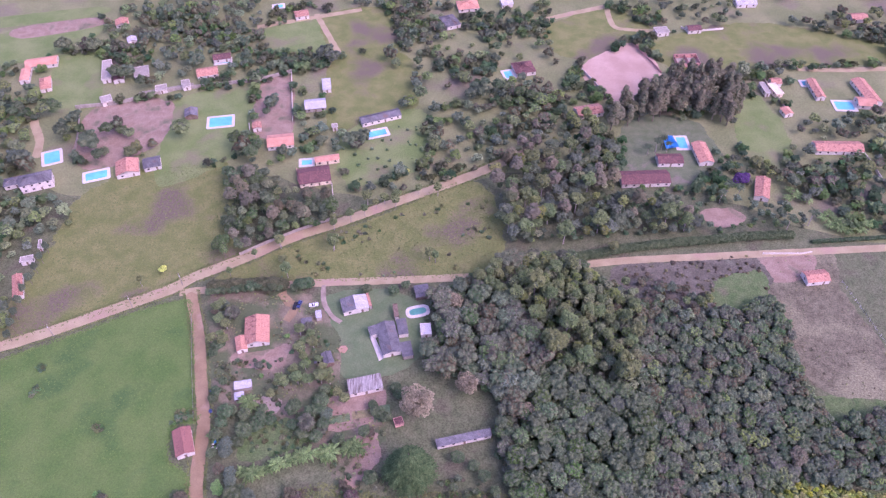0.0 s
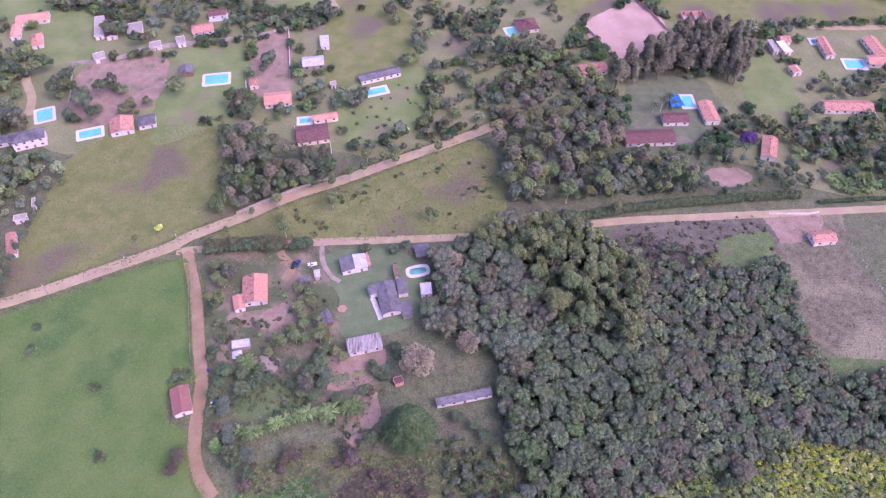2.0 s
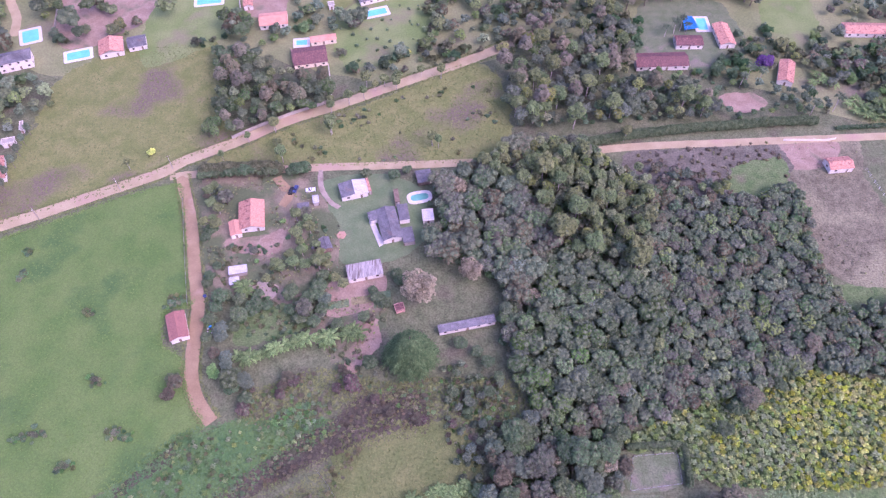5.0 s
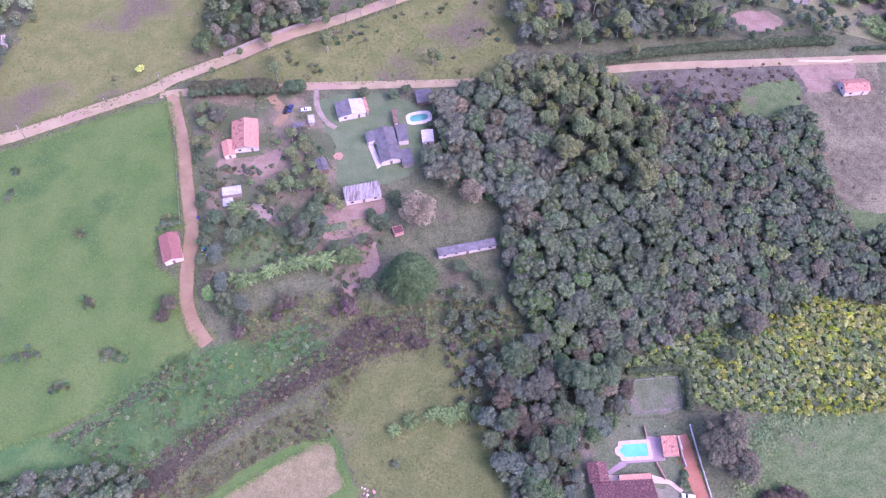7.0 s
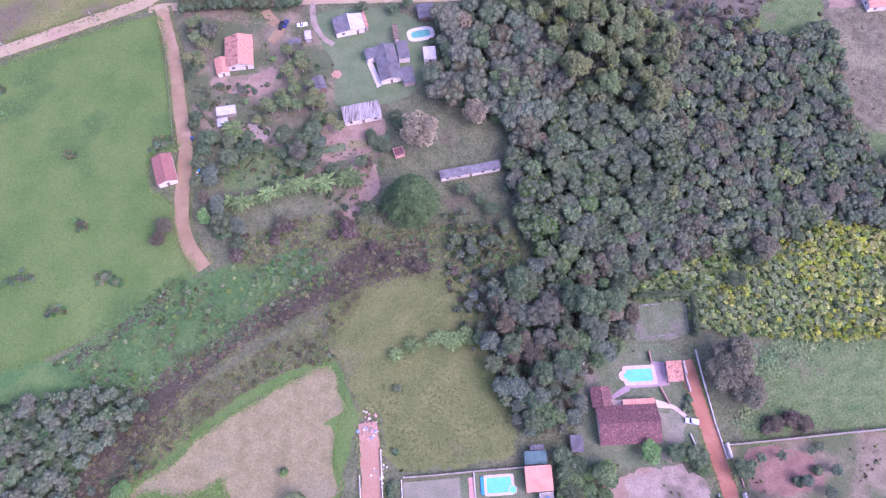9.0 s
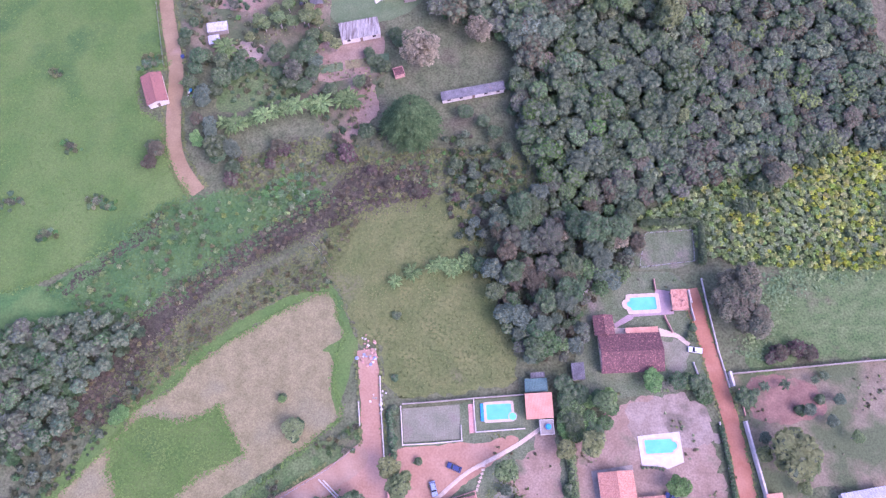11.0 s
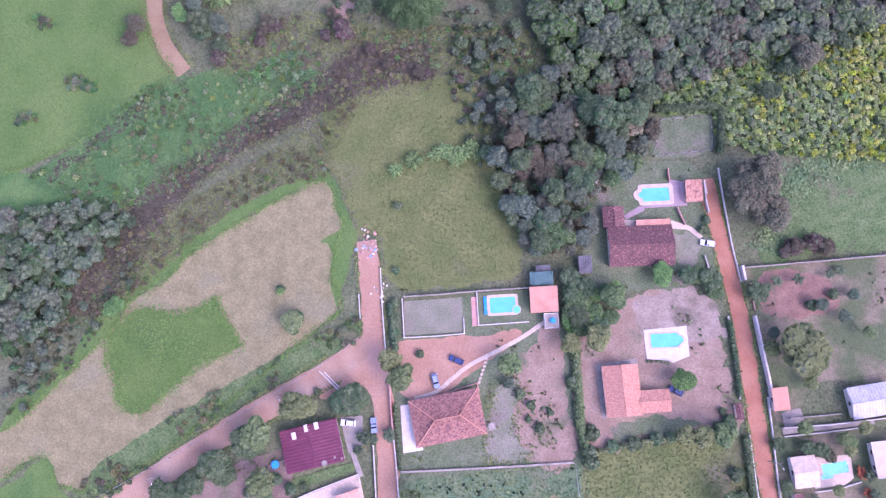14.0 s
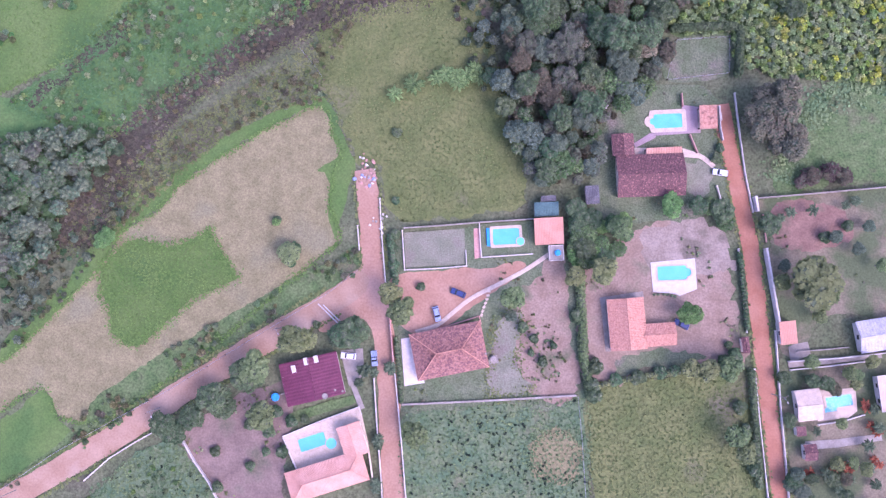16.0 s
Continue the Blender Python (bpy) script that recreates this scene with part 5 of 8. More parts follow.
sheet("far_field_right", [(148.9, 434.9), (221.3, 459.1), (302.5, 428.4), (293.3, 406.8), (238.4, 405.9), (196.3, 400.3), (153.5, 404.3)], "meadow", "pale far pasture", "field", 2.0)
sheet("east_pasture", [(186.6, 366.8), (200.5, 372.4), (204.8, 328.0), (190.2, 303.5), (174.4, 313.5), (175.3, 339.1)], "far_lawn", "grassy strip by the hedge", "field", 2.0)
sheet("pool_lawn_east", [(113.9, 348.4), (154.1, 347.6), (159.0, 304.1), (130.8, 290.6), (102.7, 305.1)], "lawn", "shaded lawn by the tiled houses", "lawn", 2.0)
sheet("bare_patch_east", [(138.0, 270.7), (153.6, 273.4), (160.4, 266.1), (152.8, 260.0), (142.0, 261.0)], "yard", "bare red patch in the grove", "yard", 1.5)

# ---- roads ----
road_main = [(-249.8, 174.4), (-217.1, 182.6), (-195.4, 190.1), (-173.5, 199.4), (-151.1, 210.5), (-127.6, 222.1), (-117.3, 230.1), (-96.1, 241.5), (-72.7, 255.8), (-50.7, 266.0), (-21.9, 280.8), (17.9, 300.9), (50.8, 320.7)]
ribbon("road_main", road_main, 6.2, "road", "pale dirt road with wheel tracks", "road", 0.35)
ribbon("road_branch", [(-122.4, 220.2), (-100.9, 222.7), (-79.5, 223.7), (-58.1, 225.1), (-20.2, 226.3), (15.2, 227.8), (53.3, 231.9), (88.3, 236.7), (128.3, 238.8), (166.0, 240.6), (195.8, 242.1), (224.7, 243.4), (262.8, 245.0)], 4.6, "road", "narrow dirt road between hedges", "road", 0.3)
ribbon("road_farm", [(-117.2, 220.4), (-108.3, 195.2), (-101.7, 170.3), (-96.4, 149.7), (-95.0, 132.7), (-92.9, 118.8), (-87.8, 108.8), (-82.5, 102.3)], 5.2, "track", "sandy farm track", "road", 0.35)
ribbon("track_yard", [(-73.8, 219.6), (-69.6, 212.9), (-66.0, 211.4), (-69.7, 202.5)], 4.0, "track", "short dirt drive", "road", 0.8)
ribbon("track_lawn", [(-54.2, 223.7), (-53.9, 214.5), (-49.3, 205.5), (-44.5, 201.1)], 2.4, "yard_pale", "sandy drive across the lawn", "road", 0.8)
ribbon("road_south", [(-141.4, -56.8), (-117.1, -42.4), (-92.6, -27.7), (-77.3, -17.0), (-61.7, -6.9), (-46.1, 2.8), (-31.9, 11.3), (-22.4, 18.4)], 7.0, "soil_pale", "reddish dirt road", "road", 0.8)
ribbon("road_lane", [(-23.9, 49.2), (-22.9, 42.7), (-21.9, 32.9), (-20.8, 20.0), (-18.7, 7.2), (-16.3, -5.5), (-15.2, -24.3), (-13.7, -43.2), (-11.9, -76.2)], 6.0, "soil", "red dirt lane ending at a rubble heap", "road", 0.6)
sheet("road_fork", [(-36.7, 9.4), (-24.1, 21.6), (-23.4, 26.4), (-18.6, 26.5), (-17.5, 13.6), (-15.7, 0.9), (-19.2, 0.8), (-22.2, 5.6), (-27.0, 7.1), (-34.9, 2.2)], "soil", "wide red dirt fork", "road", 0.6)
ribbon("road_east", [(79.1, 69.7), (81.1, 57.3), (83.8, 44.1), (87.0, 26.3), (88.8, 8.7), (90.8, -13.5), (92.7, -29.0), (94.4, -44.4), (97.5, -77.7)], 5.0, "redroad", "straight red earth lane between walls", "road", 0.4)
ribbon("road_far", [(-123.9, 460.1), (-99.3, 468.0), (-52.5, 482.7)], 5.0, "road", "far grey road", "road", 0.5)
ribbon("road_far_track", [(-84.4, 477.0), (-73.8, 450.2), (-63.9, 425.3)], 4.0, "road", "far dirt track", "road", 0.5)
ribbon("road_far_right", [(71.6, 463.7), (101.0, 475.5), (126.7, 484.5)], 5.0, "road", "far pale dirt road", "road", 0.5)
ribbon("road_far_bend", [(123.4, 484.6), (124.1, 457.3), (132.9, 451.9), (152.0, 449.3)], 4.0, "road", "far pale dirt bend", "road", 0.5)
ribbon("road_far_left", [(-227.4, 320.8), (-230.4, 336.0), (-240.6, 355.0), (-244.0, 366.3)], 5.0, "road", "dirt drive between gardens", "road", 0.5)
ribbon("road_far_east", [(233.2, 401.5), (258.1, 399.7), (290.5, 400.4), (320.3, 399.8)], 5.0, "road", "far grey lane", "road", 0.5)

# ---- houses ----
def built(name, x, y, w, d, turn, *args, **kw):
    KEEP_CLEAR.append((x, y, w + 1, d + 1, turn))
    return house(name, x, y, w, d, turn, *args, **kw)


built("villa", 57.7, 48.2, 19.4, 12.2, 2.8, "gable", "tile_dark", "cream", label="villa with a mossy dark red tiled roof")
built("villa_wing", 49.9, 56.9, 6.3, 6.3, 3.6, "gable", "tile_dark", "cream", h=2.7, along=False, label="small villa wing with dark tiled roof", category="house")
built("porch", 61.7, 55.4, 10.2, 1.8, 3.3, "shed", "tile_new", "cream", h=2.4, label="porch with pale orange tiles beside the villa", category="porch", open_side=True, over=0.2)
built("pool_pavilion", 74.3, 65.2, 5.1, 6.7, 2.6, "shed", "tile", "cream", h=2.6, label="pool pavilion with a red tiled roof", category="pavilion", open_side=True)
built("garden_shed", 41.2, 42.4, 3.9, 5.2, 4.8, "shed", "sheet", "concrete", h=2.3, over=0.2, label="small shed with a grey sheet roof", category="shed")
built("green_shed", 28.2, 38.1, 6.9, 4.0, 3.1, "shed", "sheet_green", "concrete", h=2.4, over=0.2, label="shed with a green corrugated roof", category="shed")
built("tiny_shed", 28.8, 41.2, 4.3, 1.6, 3.7, "shed", "sheet", "concrete", h=2.2, over=0.15, label="tiny lean-to with grey roof", category="shed", windows=False)
built("barbecue_pavilion", 28.8, 31.8, 8.2, 7.5, 3.7, "shed", "tile_new", "cream", label="pavilion with fresh orange roof tiles", category="pavilion", open_side=True, along=False, rise=1.0)
built("tank_house", 31.0, 25.7, 4.1, 4.4, 3.7, "flat", "concrete", "white", h=2.2, over=0.1, label="flat concrete utility room with a blue tank", category="shed")
built("bungalow", 1.1, -2.1, 20.3, 13.2, 11.9, "hip", "tile_worn", "white", over=0.8, label="bungalow with a weathered red hipped roof")
built("maroon_hall", -36.9, -10.4, 16.4, 12.0, 14.0, "gable", "maroon", "white", over=0.3, rise=0.9, along=False, label="long house with a maroon sheet roof", pitch=0.9)
built("pink_house", -32.1, -36.9, 22.1, 8.6, 17.9, "hip", "tile_pale", "white", over=0.5, label="house with a pale pink tiled roof")
built("pink_house_wing", -25.3, -27.0, 6.7, 9.1, 19.0, "gable", "tile_pale", "white", h=2.6, along=False, rise=0.8, label="low wing with a pale pink roof")
built("tile_house", 50.8, 6.0, 10.4, 14.5, 4.7, "gable", "tile_pink", "white", over=0.5, along=False, rise=1.6, label="house with a faded orange tiled roof")
built("tile_house_wing", 60.0, 3.2, 9.2, 6.4, 4.6, "gable", "tile_pink", "white", h=2.4, rise=0.8, label="low wing with faded orange tiles")
built("gate_hut", 84.1, 0.6, 2.1, 4.5, 8.5, "gable", "tile_dark", "white", h=2.2, over=0.25, along=False, label="tiled gate canopy beside the red lane", category="gate", open_side=True)
built("gatehouse", 95.8, 4.2, 4.7, 6.5, 6.5, "shed", "tile_new", "white", h=2.6, over=0.3, label="gatehouse with a pale orange roof", category="house")
built("grey_house", 122.1, 4.2, 13.7, 9.0, 9.7, "gable", "sheet_light", "white", label="house with a pale grey sheet roof", rise=1.2, pitch=0.9)
built("terrace_house", 127.5, -11.5, 14.1, 9.9, 7.1, "flat", "paving", "white", label="flat roofed pale house")
built("beige_house", 101.2, -15.7, 7.0, 8.6, 7.0, "gable", "paving", "white", h=2.5, rise=1.0, over=0.3, label="small house with a beige stone coloured roof", category="house", pitch=2.2)
built("small_red_house", 101.5, -28.7, 3.6, 4.5, 5.6, "gable", "tile_dark", "white", h=2.3, over=0.3, label="small hut with red tiles", category="hut")
built("small_red_hut", 99.1, -23.0, 2.7, 2.6, 6.4, "shed", "tile_dark", "white", h=2.2, over=0.2, label="small hut with dark red roof", category="hut")
# the northern yards
built("cottage", -102.0, 140.8, 7.4, 12.4, 20.0, "gable", "tile_old", "white", over=0.35, along=False, label="cottage with a dark red roof and white front")
built("farmhouse", -81.3, 195.6, 11.1, 15.6, 8.4, "gable", "tile", tile2="tile_pink", wall="white", along=False, over=0.5, label="farmhouse with a pink red tiled roof")
built("farmhouse_wing", -87.3, 188.6, 4.9, 8.1, 15.9, "gable", "tile_pink", "white", h=2.5, over=0.3, along=False, label="low farmhouse wing with red tiles")
built("workshop", -38.6, 210.1, 12.2, 8.6, 14.6, "gable", "sheet", "white", tile2="sheet_light", over=0.3, label="white workshop with pale sheet roof", along=False, rise=1.0, pitch=0.9)
built("grey_farmhouse", -22.1, 190.2, 8.7, 17.4, 13.7, "gable", "sheet", "white", over=0.4, along=False, label="white farmhouse with a dark grey roof", pitch=0.9)
built("grey_farmhouse_wing", -29.1, 194.3, 3.8, 4.9, 21.3, "shed", "sheet", "white", h=2.8, over=0.2, label="white wing with a grey sheet roof", windows=False)
built("grey_farmhouse_annex", -16.1, 196.2, 4.6, 8.4, 9.8, "shed", "sheet", "white", h=2.8, over=0.2, label="white annex with a brownish sheet roof", windows=False)
built("grey_farmhouse_porch", -13.9, 184.2, 4.9, 7.6, 11.9, "shed", "sheet", "white", h=2.4, over=0.2, label="open porch with a grey sheet roof", category="porch", open_side=True)
built("side_porch", -32.1, 212.5, 1.2, 8.0, 16.1, "shed", "tile", "white", h=2.5, over=0.1, label="narrow orange tiled strip beside the workshop", category="porch", open_side=True)
built("pergola", -19.3, 205.8, 2.1, 7.5, 8.3, "flat", "wood", "wood", h=2.4, over=0.1, label="narrow weathered wooden pergola over the path", category="pergola", open_side=True)
built("pump_hut", -5.5, 194.9, 4.9, 6.3, 5.0, "flat", "sheet_light", "white", h=2.4, over=0.1, label="small white flat roofed hut", category="hut")
built("poultry_shed", -31.1, 166.4, 14.4, 7.1, 13.2, "shed", "sheet_rib", "white", h=2.6, over=0.2, rise=0.7, label="white shed with a ribbed fibre cement roof", category="shed", pitch=1.6)
built("long_barn", 9.8, 140.8, 22.7, 3.3, 12.3, "shed", "sheet", "white", h=2.5, over=0.3, rise=0.5, label="long low barn with a lilac grey roof", category="barn", pitch=0.9)
built("white_shed", -82.9, 167.1, 7.4, 3.8, 9.6, "shed", "sheet_light", "concrete", h=2.4, over=0.15, label="open shed with a white roof", category="shed", windows=False)
built("white_lean_to", -83.5, 161.8, 4.0, 3.5, 12.7, "shed", "sheet_light", "concrete", h=2.2, over=0.15, label="lean-to with a white roof", category="shed", windows=False)
built("dark_shed", -48.3, 180.2, 4.5, 6.6, 20.7, "gable", "sheet", "wood", h=2.3, over=0.2, label="dark weathered wooden shed with tin roof", category="shed", along=False)
built("pickup_shelter", -54.7, 204.4, 2.7, 4.2, 10.9, "shed", "sheet_light", "wood", h=2.2, over=0.1, label="small shelter with a white roof", category="shed", open_side=True)
built("tool_shed", -59.7, 200.2, 5.1, 4.3, 10.3, "shed", "sheet", "wood", h=2.2, over=0.15, label="low grey tool shed", category="shed", windows=False)
built("brick_kiln", -16.5, 149.1, 3.7, 3.5, 18.2, "flat", "tile_dark", "brick", h=1.6, over=0.1, label="small red brick kiln", category="kiln", windows=False)
built("log_hut", -7.4, 217.6, 7.0, 7.5, 11.6, "gable", "sheet", "wood", h=2.3, over=0.2, label="dark wooden hut with a grey roof", category="hut")
built("white_hillside_house", 180.7, 223.2, 11.5, 7.5, 5.8, "gable", "tile", "white", over=0.3, label="white house with an orange tiled roof")
# the far slope
FAR = [
    (-171.2, 309.0, 12.5, 12.7, 16.8, "gable", "tile", "white"), (-158.6, 312.8, 9.6, 9.4, 17.2, "gable", "sheet", "white"),
    (-66.8, 300.6, 17.5, 13.6, 10.8, "gable", "tile_dark", "cream"), (-61.2, 314.5, 13.9, 5.2, 11.3, "gable", "tile_new", "cream"),
    (-89.4, 331.0, 15.3, 11.2, 8.5, "gable", "tile_new", "white"), (-73.2, 365.8, 12.9, 10.0, 8.9, "gable", "sheet_light", "concrete"),
    (-68.2, 385.8, 5.5, 10.8, 8.3, "shed", "sheet_light", "white"), (-33.1, 352.7, 24.7, 7.4, 20.5, "gable", "sheet", "white"),
    (-146.9, 358.7, 7.8, 8.2, 11.7, "gable", "sheet", "wood"), 
    (-256.7, 415.5, 19.8, 10.2, 14.3, "gable", "tile_new", "white"), (-261.9, 400.6, 6.1, 14.5, 13.9, "gable", "tile_new", "white"),
    (-245.6, 390.9, 7.0, 13.6, 20.5, "hip", "tile", "white"), (-211.1, 404.6, 5.9, 23.0, 15.6, "flat", "concrete", "white"),
    (-202.5, 400.4, 6.8, 14.9, 16.4, "gable", "tile_dark", "white"), (-146.0, 401.9, 13.4, 9.8, 14.0, "gable", "tile", "white"),
    (-140.1, 419.2, 11.6, 7.4, 12.9, "gable", "tile_dark", "white"), (91.8, 356.5, 16.3, 9.6, 12.8, "gable", "tile", "white"),
    (56.7, 402.7, 13.6, 13.0, 12.0, "hip", "tile_dark", "white"), (149.9, 315.7, 8.5, 17.6, 2.7, "gable", "tile", "white"),
    (130.2, 310.6, 14.4, 8.6, 0.0, "gable", "tile_dark", "white"), (113.0, 295.4, 27.1, 11.1, 2.2, "gable", "tile_dark", "white"),
    (174.5, 285.9, 7.8, 16.9, -19.5, "gable", "tile", "white"), (227.9, 319.6, 27.1, 9.4, -2.3, "gable", "tile", "white"),
    (210.4, 375.7, 5.5, 11.6, 9.5, "flat", "cream", "cream"), (204.1, 376.9, 3.5, 11.7, 3.9, "flat", "concrete", "white"),
    (213.2, 384.4, 6.8, 6.8, 1.4, "gable", "tile", "white"), (210.1, 353.5, 5.7, 7.1, 10.6, "gable", "tile_new", "white"),
    (235.7, 376.2, 5.9, 19.9, 0.2, "gable", "tile", "white"), (265.9, 372.8, 8.7, 25.7, 4.2, "gable", "tile", "white"),
    (260.9, 361.8, 11.2, 9.5, -4.5, "gable", "tile_new", "white"), (-218.4, 464.4, 8.9, 9.1, 17.8, "gable", "tile", "white"),
    (-205.2, 441.7, 6.3, 6.4, 22.1, "gable", "sheet_light", "white"), (-188.3, 402.5, 9.2, 11.2, 16.4, "flat", "concrete", "white"),
    (10.6, 461.3, 10.8, 14.9, 22.9, "hip", "sheet", "white"), (23.7, 483.1, 15.5, 12.6, 7.9, "hip", "tile_new", "white"),
    (154.8, 445.5, 9.3, 7.7, 7.7, "flat", "concrete", "white"), (177.6, 448.5, 9.8, 7.4, 5.2, "gable", "tile_dark", "white"),
    (163.9, 410.2, 15.6, 12.0, 2.4, "none", "brick", "brick"), (-199.4, 223.7, 4.7, 14.8, 21.7, "gable", "tile", "white"), (-201.2, 240.5, 6.0, 3.8, 15.0, "flat", "concrete", "white"), (-198.3, 250.5, 1.7, 5.9, 16.6, "flat", "concrete", "white"), (-105.3, 345.0, 5.4, 6.1, 12.2, "gable", "tile", "white"), (-59.4, 343.6, 3.5, 3.6, 12.6, "flat", "concrete", "white"), (51.8, 486.5, 8.7, 7.8, 11.7, "gable", "sheet_light", "white"), (295.9, 461.3, 11.8, 9.0, 3.1, "gable", "tile", "white"), (223.4, 483.7, 15.0, 9.4, 2.9, "gable", "sheet_light", "white"), (-201.9, 372.8, 6.6, 7.2, 26.3, "flat", "concrete", "white"), (-171.1, 384.2, 7.0, 5.9, 17.7, "flat", "concrete", "white"), (-156.7, 388.4, 5.3, 8.1, 19.7, "flat", "concrete", "white"), (-94.3, 473.4, 10.0, 8.8, 16.5, "gable", "tile", "white"),
]
for x, y, w, d, turn, roof, tile, wall in FAR:
    hh = 5.2 if d * w > 260 and roof == "hip" else 2.8
    built("house", x, y, w, d, turn, roof, tile, wall, h=hh, along=w >= d, over=0.35,
          label={"tile": "far house with a red tiled roof", "tile_dark": "far house with a dark red roof", "tile_new": "far house with a pale orange roof", "sheet": "far house with a grey sheet roof", "sheet_light": "far shed with a pale sheet roof", "concrete": "far flat roofed white house", "cream": "far flat roofed yellow house", "brick": "far unfinished roofless brick house"}[tile], group="houses on the far slope")


built("white_mansion", -216.8, 297.4, 17.0, 9.5, 20.0, "hip", "sheet", "white", h=5.6, storeys=2, over=0.5, label="two storey white house with a grey hipped roof", category="house")
built("mansion_wing", -230.5, 297.9, 9.0, 7.0, 20.0, "hip", "sheet", "white", h=3.0, over=0.4, label="low white wing with a grey roof", category="house")

# ---- pools ----
def swim(x, y, w, d, turn, label, **kw):
    k = kw.get("deck", 1.2) * 2 + 1
    KEEP_CLEAR.append((x, y, w + k, d + k, turn))
    return pool(x, y, w, d, turn, label, **kw)


swim(63.6, 64.6, 8.2, 4.2, 3.4, "turquoise pool with a curved stone rim and mauve deck", bay=1.0, bay_side=-1)
swim(17.0, 30.4, 7.6, 4.6, 3.7, "turquoise pool with a round paved step at one corner", dip=(4.0, -1.6, 1.1), deck=0.8)
swim(64.3, 20.6, 8.2, 4.0, 3.3, "turquoise pool in a wide white deck", bay=1.2, deck=0.4)
swim(-36.8, -28.1, 7.6, 3.6, 18.9, "blue pool with a round bay in a pale terrace", dip=(4.9, -2.0, 1.5), deck=0.5)
swim(110.6, -15.3, 8.2, 3.9, 9.8, "turquoise pool with a stepped end in a stone terrace", deck=0.7, outline=[(-3.3, -0.7), (-4.1, -0.7), (-4.1, -2.1), (-0.6, -2.1), (-0.6, -1.2), (4.1, -1.2), (4.1, 1.95), (-3.3, 1.95)])
swim(-9.3, 207.0, 8.0, 3.8, 13.2, "green pool with rounded white rim", tile="pool_green", rounded=True, deck=1.6, deck_mat="white")
for row in ((-128.5, 352.5, 13.3, 8.9, 9.0,), (-34.5, 339.7, 11.1, 5.2, 18.0,), (-188.0, 305.2, 11.5, 6.4, 18.4,), (-218.0, 321.1, 8.3, 10.5, 21.2,),
            (141.5, 327.6, 5.4, 10.0, -0.2,), (46.9, 398.6, 4.9, 7.6, 13.2,), (-72.8, 314.1, 5.7, 4.2, 6.4,), (248.6, 361.3, 10.7, 8.2, -3.6,), (-139.6, 417.7, 8.8, 4.9, 10.3,), (233.5, 385.1, 4.9, 4.4, -1.7,), (-112.9, 488.3, 6.1, 4.2, 13.9,)):
    swim(*row, "far turquoise pool with a pale rim", deck=1.6, deck_mat="white")


# ---- walls, decks and paths ----
def lane_wall(pts, label="low whitewashed wall along the lane", h=0.9, material="white", thick=0.25):
    return garden_wall("garden_wall", pts, h, thick, material, label)


lane_wall([(-19.9, -10.3), (-18.7, -24.3), (-17.3, -38.3), (-15.7, -61.2)])
lane_wall([(-15.7, 4.8), (-13.5, -13.3), (-11.6, -30.5), (-10.1, -45.9), (-8.4, -68.7)])
lane_wall([(-19.3, 40.8), (-18.5, 29.7), (-17.2, 16.7)], "crumbling whitewashed lane wall", 0.6)
lane_wall([(-25.5, 32.9), (-24.8, 25.6)], "short whitewashed lane wall", 0.5)
lane_wall([(-15.8, 7.7), (-14.4, -7.0)], "brick red wall by the bungalow", 1.6, "brick")
lane_wall([(82.8, 72.9), (84.1, 60.6), (85.5, 49.1), (87.6, 38.0)], h=0.8)
lane_wall([(93.2, 4.6), (94.2, -16.6), (96.0, -41.7), (98.6, -67.2)], h=0.9)
lane_wall([(83.2, 27.7), (84.3, 16.6), (85.2, 3.8)], h=0.7)
lane_wall([(87.1, -6.1), (88.2, -19.8), (90.2, -41.7), (93.1, -67.3)], h=0.8)
lane_wall([(78.3, 68.8), (78.9, 64.7)], h=1.0)
lane_wall([(77.3, 45.7), (78.4, 41.6)], h=0.8)
lane_wall([(90.6, 27.8), (92.3, 16.7), (93.9, 6.7)], "tall white boundary wall", 2.2, thick=0.5)
lane_wall([(87.8, 42.6), (88.4, 38.3)], "tall white gate wall", 2.2, thick=0.6)
lane_wall([(88.1, 42.2), (98.7, 43.2), (111.7, 44.5), (126.0, 46.0), (141.0, 47.4)], "grey boundary wall of the garden", 1.8, "concrete")
lane_wall([(96.8, -3.9), (110.4, -2.8), (124.5, -1.0), (137.6, 0.4)], "white wall between two gardens", 1.6)
lane_wall([(97.3, -6.3), (108.8, -5.0), (120.8, -3.3)], "low white garden wall", 0.8)
lane_wall([(99.3, -1.1), (105.7, -0.6), (114.0, 0.3)], "low pale planter wall", 0.7, "concrete")
lane_wall([(104.8, -21.4), (111.5, -20.4), (117.9, -18.4)], "curved white terrace wall", 0.6)
lane_wall([(90.5, 37.7), (91.3, 29.6)], "low pink kerb wall", 0.4, "brick")
lane_wall([(-74.0, -26.3), (-69.5, -33.6), (-65.0, -39.7), (-62.8, -43.8), (-58.5, -52.7)], "white post wall of the fruit yard", 1.2)
lane_wall([(-93.5, -33.4), (-86.3, -28.8), (-80.9, -25.7)], "low white wall beside the dirt road", 0.6)
lane_wall([(-100.0, -39.4), (-93.5, -33.4)], "low white wall beside the dirt road", 0.5)
lane_wall([(-48.7, -16.1), (-42.4, -13.7)], "low yard wall", 0.8, "concrete")
lane_wall([(-12.7, 31.7), (-12.3, 26.6), (-11.8, 20.4), (-3.2, 20.9), (5.8, 21.8), (5.5, 26.5)], "low white wall of the lawn court", 0.6)
lane_wall([(9.3, 34.3), (9.6, 29.3), (10.0, 24.3), (17.7, 24.9), (24.8, 25.5)], "low white wall round the pool", 0.6)
